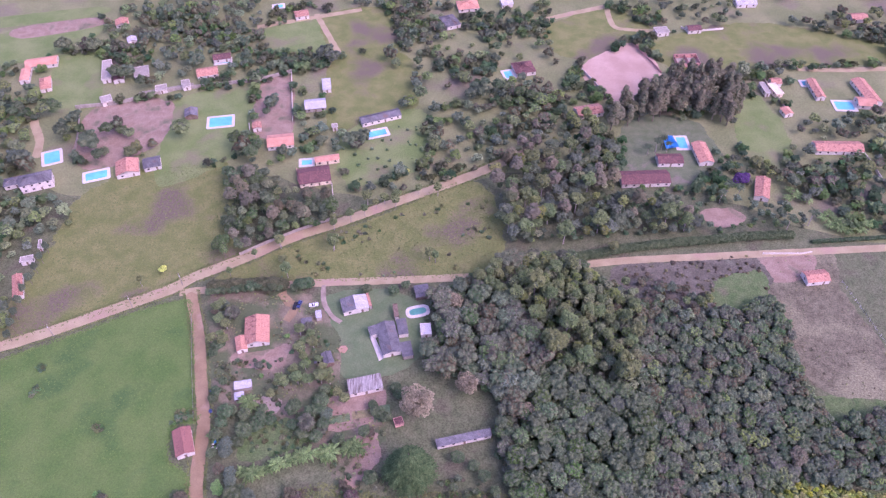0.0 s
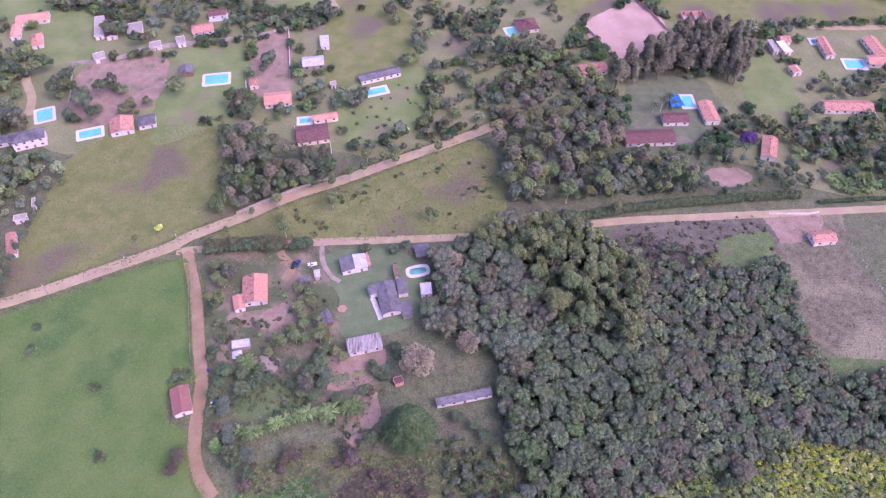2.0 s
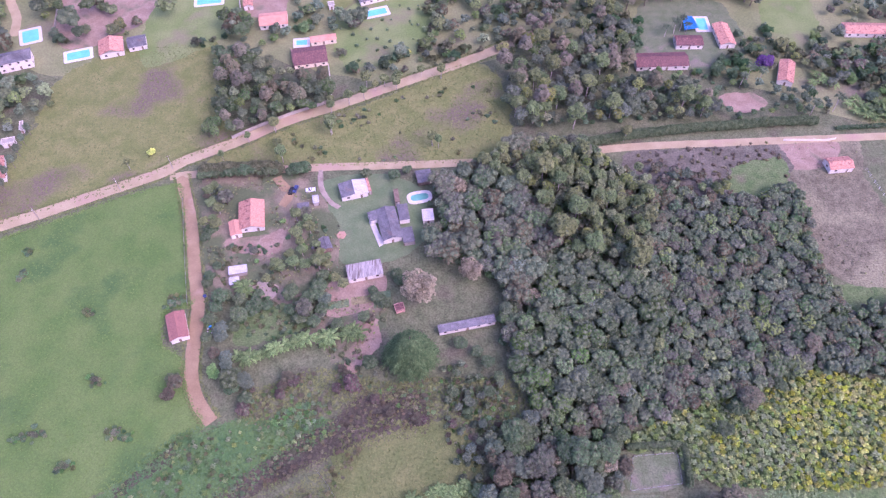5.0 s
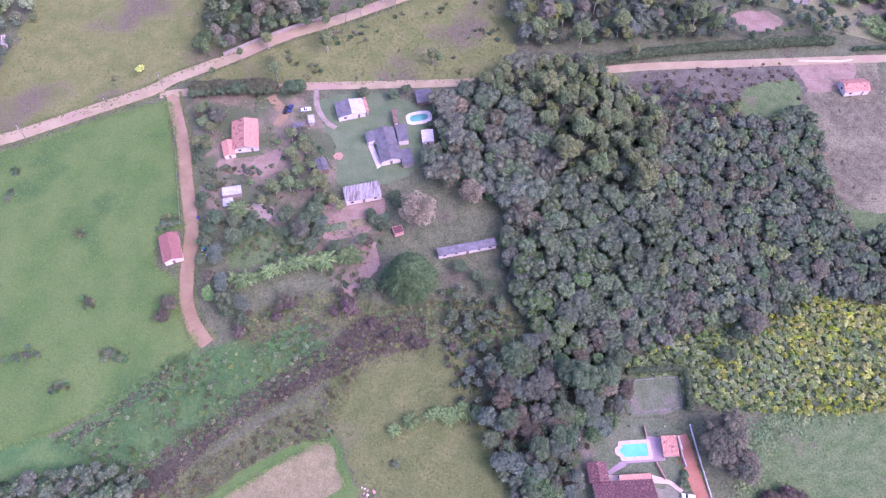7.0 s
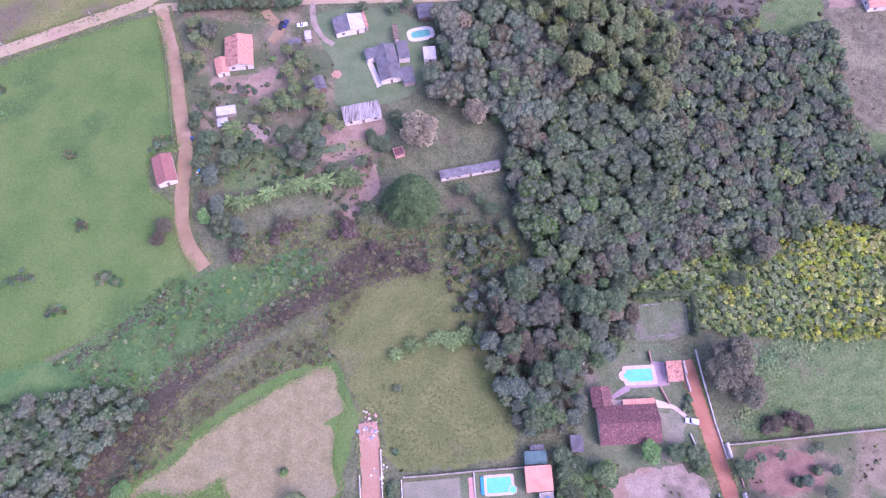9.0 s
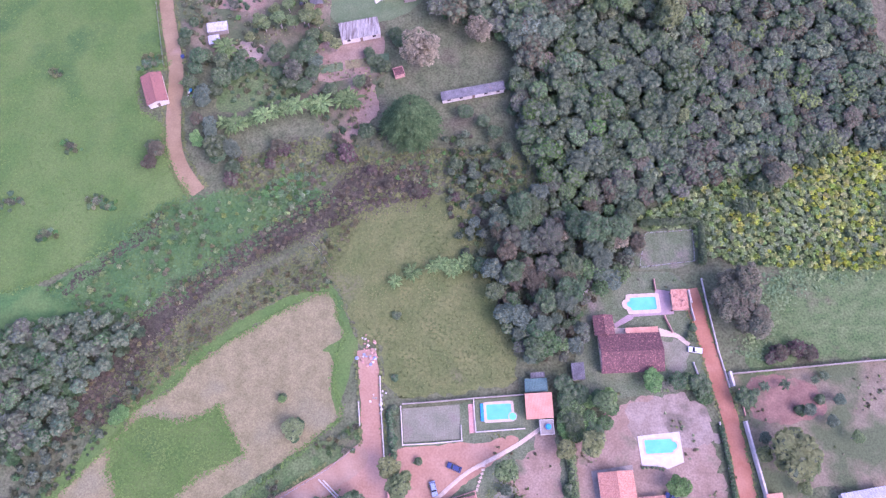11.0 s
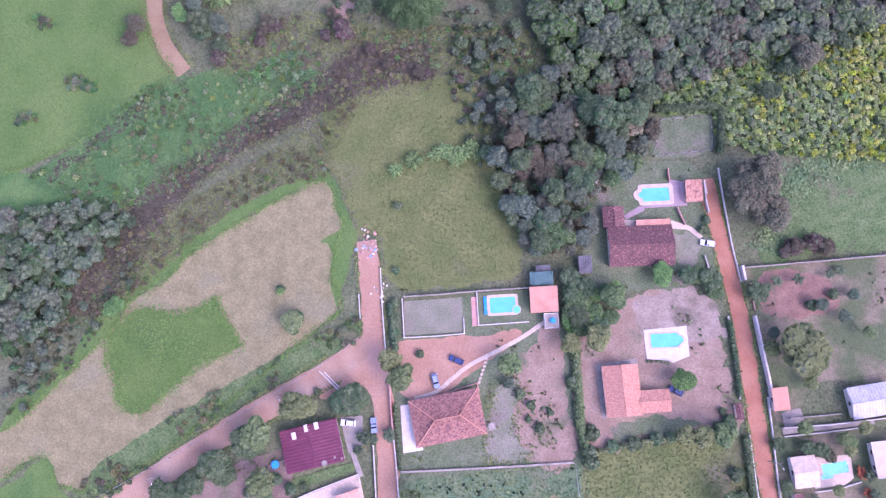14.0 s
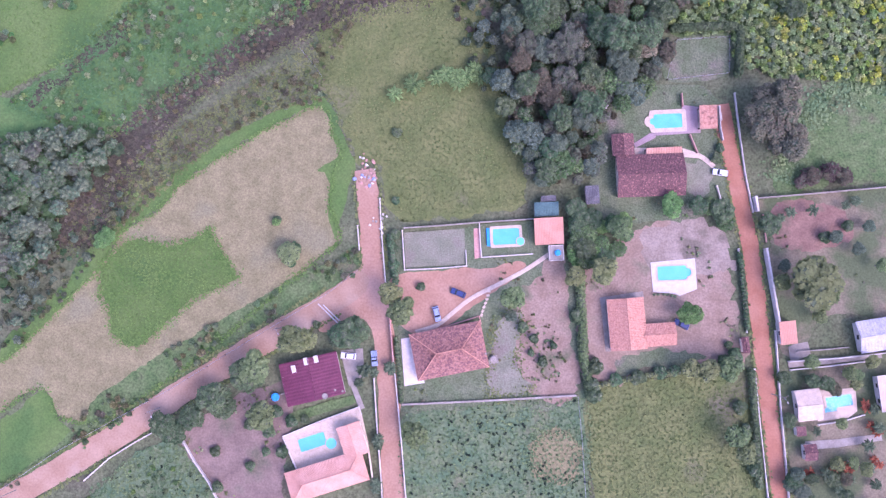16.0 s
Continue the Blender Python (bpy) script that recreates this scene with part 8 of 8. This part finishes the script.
plant("broad", -48.4, 157.4, 0.80, "yard trees", 0.68)
plant("broad", -78.1, 144.5, 0.85, "yard trees", 0.72)
plant("broad", -26.6, 123.8, 0.70, "yard trees", 0.59)
plant("broad", -94.1, 160.7, 0.50, "yard trees", 0.42)
plant("broad", -91.4, 168.8, 0.50, "yard trees", 0.42)
plant("broad", -16.9, 160.7, 0.55, "yard trees", 0.47)
plant("broad", -21.5, 150.2, 0.60, "yard trees", 0.51)
plant("mauve", -53.4, 147.1, 1.00, "yard trees", 0.85)
plant("mauve", -47.1, 145.2, 0.60, "yard trees", 0.51)
plant("mauve", -93.5, 203.8, 0.90, "yard trees", 0.77)
plant("mauve", -58.1, 195.6, 0.70, "yard trees", 0.59)
plant("mauve", -77.7, 176.9, 0.55, "yard trees", 0.47)
plant("plum", -71.3, 106.4, 0.95, "yard trees", 0.81)
plant("plum", -54.7, 117.4, 0.90, "yard trees", 0.77)
plant("plum", -59.0, 112.4, 0.70, "yard trees", 0.59)
plant("plum", -32.8, 115.8, 1.25, "yard trees", 1.06)
plant("plum", -38.6, 114.7, 0.70, "yard trees", 0.59)
plant("plum", -24.4, 110.2, 0.70, "yard trees", 0.59)
plant("plum", -7.3, 101.8, 0.80, "yard trees", 0.68)
plant("plum", 3.4, 100.7, 0.60, "yard trees", 0.51)
plant("light", -100.0, 189.5, 0.75, "yard trees", 0.64)
plant("light", -97.3, 192.9, 0.60, "yard trees", 0.51)
plant("light", -60.3, 183.7, 0.80, "yard trees", 0.68)
plant("light", -59.8, 168.3, 0.85, "yard trees", 0.72)
plant("light", -49.9, 168.6, 0.95, "yard trees", 0.81)
plant("light", -66.8, 167.8, 0.85, "yard trees", 0.72)
plant("light", -46.7, 171.8, 0.60, "yard trees", 0.51)
plant("brown", -85.7, 128.4, 0.70, "yard trees", 0.59)
plant("brown", -97.2, 116.3, 0.95, "yard trees", 0.81)
plant("brown", -98.8, 111.7, 0.80, "yard trees", 0.68)
plant("brown", -102.6, 206.7, 0.50, "yard trees", 0.42)
row("banana", [(-76.9, 128.0), (-74.0, 126.4), (-71.7, 126.9), (-68.8, 128.1), (-65.9, 129.2), (-62.9, 130.4), (-60.0, 131.6), (-57.1, 132.8), (-54.1, 133.9), (-51.1, 135.1), (-46.0, 135.1), (-42.9, 135.1), (-44.2, 132.8), (-33.9, 138.3), (-31.8, 136.8), (-35.5, 136.8), (-90.2, 143.5), (-79.0, 158.5), (-77.5, 156.0)], 1.3, "banana row", 0.25)
row("banana", [(-3.6, 75.8), (-0.8, 77.0), (2.0, 76.2), (5.1, 76.6), (7.5, 78.5), (8.8, 76.2), (-15.5, 70.8), (-10.0, 73.9), (2.9, 74.6)], 1.05, "banana clump on the slope")
row("brown", [(-34.9, 120.1), (-56.8, 118.9), (-32.8, 117.9), (-28.0, 143.6), (-58.4, 115.6), (-37.0, 122.4), (-18.4, 104.7), (-8.6, 102.6)], 0.6, G1)
row("broad", [(-106.8, 217.9), (-103.8, 218.5), (-100.8, 218.9), (-97.5, 219.2), (-94.3, 219.5), (-91.0, 219.8), (-87.7, 219.8), (-84.4, 220.2), (-81.1, 220.2), (-77.7, 220.2), (-74.4, 220.5), (-67.2, 219.9), (-63.7, 220.5)], 0.62, "row of round topped trees beside the road")
row("lime", [(-67.8, 193.0), (-56.6, 178.4), (-44.7, 163.5), (-42.1, 164.0), (-76.0, 172.0)], 0.4, G1)
row("dwarf_palm", [(-30.9, 0.5), (-22.0, -7.2), (-23.4, -7.7), (-19.7, -8.4), (-18.3, -28.4), (-18.5, -40.3)], 0.6, "palms beside the lane")
row("broad", [(106.5, 105.5), (104.5, 104.1), (123.1, 113.8), (98.5, 96.5)], 0.75, "trees in the thicket")
row("broad", [(25.5, 49.9), (29.7, 47.2), (33.5, 50.7), (28.3, 53.4), (38.3, 57.0), (23.0, 52.5)], 0.5, "small trees below the wood")
row("palm", [(17.7, 88.2), (24.6, 145.4)], 1.0, "palms")
row("palm", [(124.5, 319.5), (128.3, 322.0), (119.3, 317.1), (130.9, 319.4), (161.0, 356.1), (165.3, 357.2), (169.0, 354.8), (153.6, 281.3), (149.4, 277.0), (158.9, 279.1), (190.4, 259.5), (177.7, 255.7)], 0.95, "tall palms")
row("light", [(-78.1, 249.2), (-74.9, 235.9), (-52.5, 260.6), (-51.3, 246.8), (-21.5, 276.8), (0.7, 285.1), (-44.4, 266.6), (-36.4, 279.2), (-3.8, 238.4), (86.2, 240.6), (38.5, 269.4), (39.3, 261.1), (50.4, 256.8)], 0.8, "roadside trees")
row("banana", [(198.4, 263.4), (203.2, 266.2), (205.2, 262.1), (207.5, 259.1), (212.9, 263.2), (213.3, 257.0), (207.5, 253.1), (204.0, 255.1), (200.7, 258.0), (214.9, 253.8), (219.4, 257.7), (217.2, 263.1), (191.1, 280.6), (189.2, 283.8), (192.8, 278.4), (195.6, 276.2), (185.9, 278.5)], 1.25, "banana thicket")
row("light", [(39.5, 284.5), (36.0, 257.1), (44.2, 253.0), (63.4, 248.7), (116.3, 259.8), (125.6, 256.8), (81.4, 256.3), (55.9, 284.2), (66.5, 297.6), (51.9, 304.9), (72.0, 270.9), (56.6, 262.8), (79.8, 283.8), (75.2, 316.7), (46.2, 275.6), (93.6, 304.2)], 1.15, "grove trees")
for x, y in [(-191.1, 192.9), (-191.9, 199.0), (-192.6, 205.0), (-193.4, 212.0), (-194.0, 219.0), (-194.0, 226.0), (-193.9, 233.0), (-193.8, 240.0), (-193.7, 247.0)]:
    plant("grey", x, y, 0.5, "cypress row", 1.0)
for x, y, k in [(-78.2, 248.0, 0.75), (-72.0, 228.5, 0.85), (-51.5, 245.6, 0.6), (-0.9, 237.0, 0.6), (-53.0, 265.0, 0.6), (-27.5, 279.1, 0.7), (-31.8, 276.0, 0.5), (-21.6, 280.3, 0.7), (-141.3, 224.5, 0.5), (-99.8, 229.9, 0.5), (-37.4, 270.4, 0.6), (-9.4, 286.4, 0.6), (-89.6, 241.1, 0.5)]:
    plant("light", x, y, k, "roadside trees", k * 1.1)
for x, y in [(-106.7, 246.9), (-108.9, 244.8), (-105.1, 249.9), (-105.0, 243.3), (-108.3, 249.1)]:
    plant("verdant", x, y, 0.6, "bamboo clump by the road", 1.2)
plant("purple0", *(163.2, 290.1), 1.3)
row("yellow", [(-133.0, 233.1), (-16.2, 303.7)], 0.6, G1)

# ---- undergrowth and grass ----
FAR_SLOPE = [(-339.7, 455.6), (-190.4, 483.1), (12.7, 495.1), (213.8, 474.7), (358.1, 471.8), (253.0, 250.3), (186.1, 255.4), (157.6, 276.8), (94.1, 291.2), (33.8, 306.3), (-22.0, 284.3), (-56.0, 293.9), (-148.7, 309.6), (-207.0, 296.6), (-213.3, 235.3), (-237.7, 228.5)]
mass("far_shrubs", [q for q in scatter(FAR_SLOPE, 4.6, 67, 0.8, 2.0, 0.05, 0.025) if not any(inside(q, lot) for lot in LOTS)], ["far_scrub0", "far_scrub1", "far_scrub2"], "scattered shrubs and young trees on the far slope", "shrubs", 67, (0.6, 1.7))
CLUMPS = [(-150.2, 96.9), (-143.7, 98.0), (-116.8, 98.6), (-130.5, 86.6), (-139.0, 149.3), (-172.3, 178.0), (-171.5, 167.0), (-108.0, 151.9), (-105.3, 154.4), (-112.3, 97.2), (-129.5, 119.3)]
r = random.Random(57)
mass("pasture_clumps", [(x + r.gauss(0, 1.6), y + r.gauss(0, 1.1)) for x, y in CLUMPS for i in range(16)], ["weed1", "weed_green0", "scrub0"], "low ragged clumps of weeds in the pasture", "weeds", 57, (0.4, 0.9))
SCRUB_A = [(-70.7, 114.3), (-45.4, 123.4), (-16.9, 116.7), (-4.9, 118.9), (23.2, 119.0), (34.4, 103.6), (14.6, 97.2), (-8.7, 105.7), (-28.7, 112.2), (-43.9, 103.5), (-67.2, 101.3), (-73.6, 105.6)]
mass("undergrowth", scatter(SCRUB_A, 2.3, 60, 0.8, patch=-0.35), ["scrub0", "scrub1", "weed0", "weed_green0", "weed_green1"], "tangled low scrub", "scrub", 60, (0.25, 0.8))
WOOD_EDGE = [(-2.0, 124.0), (20.0, 126.0), (27.0, 106.0), (16.0, 96.0), (13.0, 84.0), (11.0, 70.0), (6.0, 82.0), (1.0, 96.0)]
mass("wood_edge_shrubs", scatter(WOOD_EDGE, 2.4, 58, 0.8, patch=-0.4), ["shrub_dark0", "weed_green0", "scrub0", "scrub1", "canopy_low1", "weed_green1", "canopy_low0"], "mixed shrubs at the edge of the wood", "shrubs", 58, (0.3, 0.75))
SCRUB_W = [(-126.6, 20.1), (-117.2, 24.9), (-103.1, 31.7), (-93.2, 43.2), (-89.7, 36.8), (-102.5, 20.4), (-110.0, 9.2), (-119.0, -0.5), (-125.0, -6.9)]
mass("slope_scrub", scatter(SCRUB_W, 2.0, 87, 0.8, patch=-0.35), ["scrub0", "weed0", "weed1", "canopy_low0", "scrub0", "weed_green0"], "tangled olive scrub below the western wood", "scrub", 87, (0.3, 0.75))
SCRUB_B = [(-65.3, 69.0), (-42.5, 84.7), (-27.8, 92.9), (-34.5, 76.8), (-35.8, 69.1), (-52.0, 65.3), (-65.8, 57.9), (-79.9, 43.6), (-91.8, 31.7), (-99.4, 26.5), (-109.6, 26.8), (-102.0, 40.1), (-86.8, 54.2)]
mass("ditch_scrub", scatter(SCRUB_B, 2.1, 61, 0.8, patch=-0.3), ["scrub0", "weed0", "weed0", "weed_green0", "scrub0", "scrub0"], "grey green weeds along the ditch", "scrub", 61, (0.2, 0.7))
mass("verge_scrub", scatter(VERGE, 2.0, 62, 0.8, patch=-0.15), ["bush0", "weed_green0", "weed_green1", "weed0", "scrub0"], "bushy roadside verge", "scrub", 62, (0.3, 0.8))
SCRUB_D = [(-37.1, 118.9), (-44.0, 131.6), (-75.2, 135.1), (-96.1, 165.0), (-98.5, 181.1), (-67.5, 181.2), (-64.4, 195.3), (-43.9, 192.5), (-42.3, 167.8), (-48.2, 159.9), (-47.1, 144.8), (-21.9, 144.9), (-19.0, 118.9)]
mass("yard_scrub", scatter(SCRUB_D, 3.0, 63, 0.8, patch=-0.1), ["scrub0", "weed1", "weed0"], "weedy shrubs in the yard", "scrub", 63, (0.25, 0.9))
SCRUB_E = [(-104.6, 228.0), (-90.0, 238.8), (-66.6, 252.6), (-27.4, 269.4), (8.4, 290.5), (26.6, 287.9), (29.0, 231.2), (-20.3, 228.4)]
mass("meadow_scrub", scatter(SCRUB_E, 4.0, 64, 0.8, patch=0.25), ["scrub0", "weed1", "weed0"], "scattered meadow shrubs", "scrub", 64, (0.4, 1.0))
mass("burnt_weeds", [q for q in scatter([(85.5, 232.1), (118.2, 236.0), (155.4, 239.5), (159.0, 220.1), (136.2, 201.8), (109.6, 199.0), (91.5, 212.6)], 3.6, 65, 0.8) if not inside(q, GRASS_PLOT)], ["scrub1", "weed0", "scrub1", "scrub0"], "charred weeds and small shrubs", "scrub", 65, (0.25, 0.8))
mass("scorched_trees", scatter([(78.1, 220.9), (95.0, 222.5), (114.0, 221.6), (128.4, 210.0), (122.8, 193.5), (74.8, 193.4)], 4.6, 68, 0.8, patch=-0.2), ["far_brown0", "far_light1", "far_grey0", "far_brown1", "far_light0"], "scorched brown trees on charred ground", "woodland", 68, (0.55, 1.0))
mass("dry_plot_weeds", scatter(DRY_PLOT, 2.2, 69, 0.8, patch=-0.1), ["tuft0", "scrub0", "tuft0", "scrub1"], "dead brown weeds and debris on dry ground", "weeds", 69, (0.1, 0.28))
mass("wet_weeds", scatter(WETLAND, 2.4, 59, 0.8, patch=-0.05), ["weed_green0", "weed_green1", "weed_green0", "weed0"], "rank weeds and shrubs in the wet meadow", "weeds", 59, (0.25, 0.7))
mass("wet_shrubs", scatter(WETLAND, 3.0, 88, 0.8, patch=0.0, grain=0.09), ["shrub_green0", "shrub_green1", "weed_green1"], "pale leafy plants in the wet meadow", "weeds", 88, (0.18, 0.42))
mass("bracken_tangle", scatter(BRACKEN, 2.1, 89, 0.8, patch=-0.25), ["scrub1", "scrub1", "scrub0"], "tangled brown growth along the ditch", "scrub", 89, (0.25, 0.6))
mass("slope_shrubs", scatter([(-53.6, 340.7), (-9.0, 361.8), (-7.0, 311.9), (-40.7, 293.6), (-54.1, 307.9)], 9.0, 66), ["bush0", "bush1"], "small garden shrubs on the slope", "scrub", 66, (0.4, 0.9))
M["blade_crop"] = mat("crop_leaf_blades", (0.10, 0.175, 0.07), (0.165, 0.225, 0.085), 0.12, 2.0, vary=0.12, bump=0)
M["blade_green"] = mat("pasture_blades", (0.093, 0.182, 0.037), (0.136, 0.22, 0.053), 0.1, 2.0, vary=0.08, bump=0, grit=0.6)
M["blade_olive"] = mat("olive_blades", (0.12, 0.16, 0.047), (0.178, 0.206, 0.07), 0.1, 2.0, vary=0.08, bump=0, grit=0.6)
M["blade_teal"] = mat("wet_blades", (0.066, 0.158, 0.05), (0.11, 0.196, 0.066), 0.1, 2.0, vary=0.08, bump=0, grit=0.6)
M["blade_brown"] = mat("bracken_blades", (0.07, 0.065, 0.04), (0.12, 0.106, 0.07), 0.1, 2.0, vary=0.12, bump=0)
mass("crop_weeds", scatter(LEAFY, 2.4, 81, 0.8, patch=-0.05), ["tuft_dark"], "dark leafy weeds dotted through the crop", "weeds", 81, (0.28, 0.6))
mass("marsh_plants", scatter([(-61.5, 103.4), (-56.2, 108.8), (-44.4, 110.0), (-46.5, 99.2), (-55.1, 97.1)], 1.8, 82, 0.8), ["weed_green0", "weed_green1"], "pale broad leaved marsh plants", "weeds", 82, (0.5, 0.9))
YARDS = {"yard_weeds": [(40.3, 27.3), (53.2, 30.7), (63.0, 37.3), (77.4, 31.0), (82.0, 15.0), (83.2, -7.3), (40.2, -12.6), (38.7, 8.0)], "orchard_weeds": [(13.1, 1.3), (17.8, 10.9), (27.4, 20.6), (33.8, 22.3), (36.7, -12.6), (11.7, -16.1)], "maroon_weeds": [(-73.7, -26.6), (-48.8, -12.2), (-42.4, -15.3), (-44.8, -40.2), (-42.6, -61.6), (-56.8, -55.7), (-63.6, -42.0)], "garden_weeds": [(90.6, 42.6), (126.0, 46.3), (147.4, 46.6), (145.9, 9.4), (110.7, 9.0), (97.6, -3.9), (93.9, 8.7), (92.0, 31.2)], "farm_weeds": [(-106.5, 218.9), (-66.8, 220.6), (-51.7, 207.0), (-41.6, 192.5), (-42.3, 167.8), (-30.9, 157.4), (-22.2, 152.3), (-25.7, 135.2), (-37.1, 118.9), (-46.1, 132.8), (-77.0, 149.7), (-93.6, 162.4), (-100.5, 186.7)], "villa_weeds": [(40.3, 45.2), (47.7, 70.1), (58.4, 75.2), (76.4, 73.8), (79.4, 57.2), (80.8, 39.2), (62.9, 35.7), (43.5, 35.4)], "lawn_weeds": [(-16.2, 28.1), (24.1, 33.5), (33.8, 27.2), (37.1, -14.2), (11.7, -16.9), (-11.8, -19.6), (-13.9, -7.0), (-15.8, 7.2)]}
for k, (nm, poly) in enumerate(YARDS.items()):
    pts = scatter(poly, 1.7, 90 + k, 0.8, 0.4, {"lawn_weeds": 0.3, "farm_weeds": 0.05, "yard_weeds": 0.3, "orchard_weeds": 0.25, "garden_weeds": 0.38}.get(nm, 0.15), 0.09)
    mass(nm, pts, ["tuft0", "tuft1"], "small weeds and tufts on trodden ground", "weeds", 90 + k, (0.25, 0.8))
for nm, pts, width in (("lane_fringe", [(-23.9, 49.2), (-22.9, 42.7), (-21.9, 32.9), (-20.8, 20.0)], 6.8), ("south_fringe", [(-141.4, -56.8), (-117.1, -42.4), (-92.6, -27.7), (-77.3, -17.0), (-61.7, -6.9), (-46.1, 2.8), (-31.9, 11.3)], 8.0), ("main_fringe", road_main, 7.6), ("farm_fringe", [(-117.2, 220.4), (-108.3, 195.2), (-101.7, 170.3), (-96.4, 149.7), (-95.0, 132.7), (-92.9, 118.8), (-87.8, 108.8), (-82.5, 102.3)], 6.5), ("east_fringe", [(79.1, 69.7), (81.1, 57.3), (83.8, 44.1), (87.0, 26.3), (88.8, 8.7), (90.8, -13.5), (92.7, -29.0), (94.4, -44.4)], 5.3)):
    fringe(nm, pts, width, 0.5, "blade_olive", "weedy grass along the road edge", len(nm), 2.2, 0.3)
for k, (nm, pts, material, loose) in enumerate((("stubble_edge", STUBBLE + STUBBLE[:1], "blade_green", 0.5), ("patch_growth", GREEN_PATCH + GREEN_PATCH[:1], "blade_green", 1.1), ("orchard_edge", ORCHARD + ORCHARD[:1], "blade_olive", 1.0), ("brown_edge", BROWN_PATCH + BROWN_PATCH[:1], "blade_crop", 1.2), ("bracken_edge", BRACKEN + BRACKEN[:1], "blade_olive", 1.1), ("bracken_spill", BRACKEN + BRACKEN[:1], "blade_brown", 1.8), ("pasture_edge", PASTURE + PASTURE[:1], "blade_green", 0.6))):
    fringe(nm, pts, 0.0, 0.34, material, "ragged growth where two fields meet", 200 + k, 2.6, loose)
tufts("pasture_grass", PASTURE, 1.7, 0.3, "blade_green", "tufts of lush pasture grass", "grass", 70, 4)
tufts("patch_grass", GREEN_PATCH, 0.9, 0.35, "blade_green", "weedy grass in the stubble", "grass", 83, 4)
tufts("west_crop", CROP_SW, 1.1, 0.4, "blade_crop", "leafy growth of the roadside plot", "crop", 85, 4)
mass("west_crop_weeds", scatter(CROP_SW, 2.6, 86, 0.8, patch=-0.1), ["weed_green0", "tuft_dark"], "leafy clumps dotted through the plot", "weeds", 86, (0.3, 0.6))
tufts("olive_grass", OLIVE_MID, 1.1, 0.32, "blade_olive", "long olive grass tufts", "grass", 71, 4)
tufts("wet_grass", WETLAND, 1.1, 0.45, "blade_teal", "rank wet meadow growth", "grass", 72, 4)
fringe("weedy_clearing", [(96.3, 47.6), (99.0, 59.2), (105.8, 69.2), (115.8, 75.2), (127.0, 78.7), (138.9, 79.7)], 3.0, 0.6, "blade_crop", "rank weeds along the thicket", 301, 6.0, 2.5)
tufts("bracken_fronds", BRACKEN, 1.1, 0.5, "blade_brown", "dead brown bracken fronds", "bracken", 73, 5)
tufts("meadow_grass", MEADOW_N, 2.0, 0.4, "blade_olive", "rough meadow tufts", "grass", 74, 4)
tufts("middle_grass", MEADOW_MID, 1.6, 0.4, "blade_olive", "rough meadow tufts", "grass", 75, 4)
tufts("crop_leaves", LEAFY, 1.2, 0.35, "blade_crop", "leafy weeds of the crop field", "crop", 76, 3)
tufts("south_grass", OLIVE_S, 1.1, 0.32, "blade_olive", "long grass tufts", "grass", 77, 4)
tufts("ditch_growth", SCRUB_B, 0.85, 0.34, "blade_olive", "mixed grey green weeds", "weeds", 78, 4)
tufts("slope_growth", SCRUB_A, 1.2, 0.5, "blade_olive", "mixed rank weeds", "weeds", 79, 4)
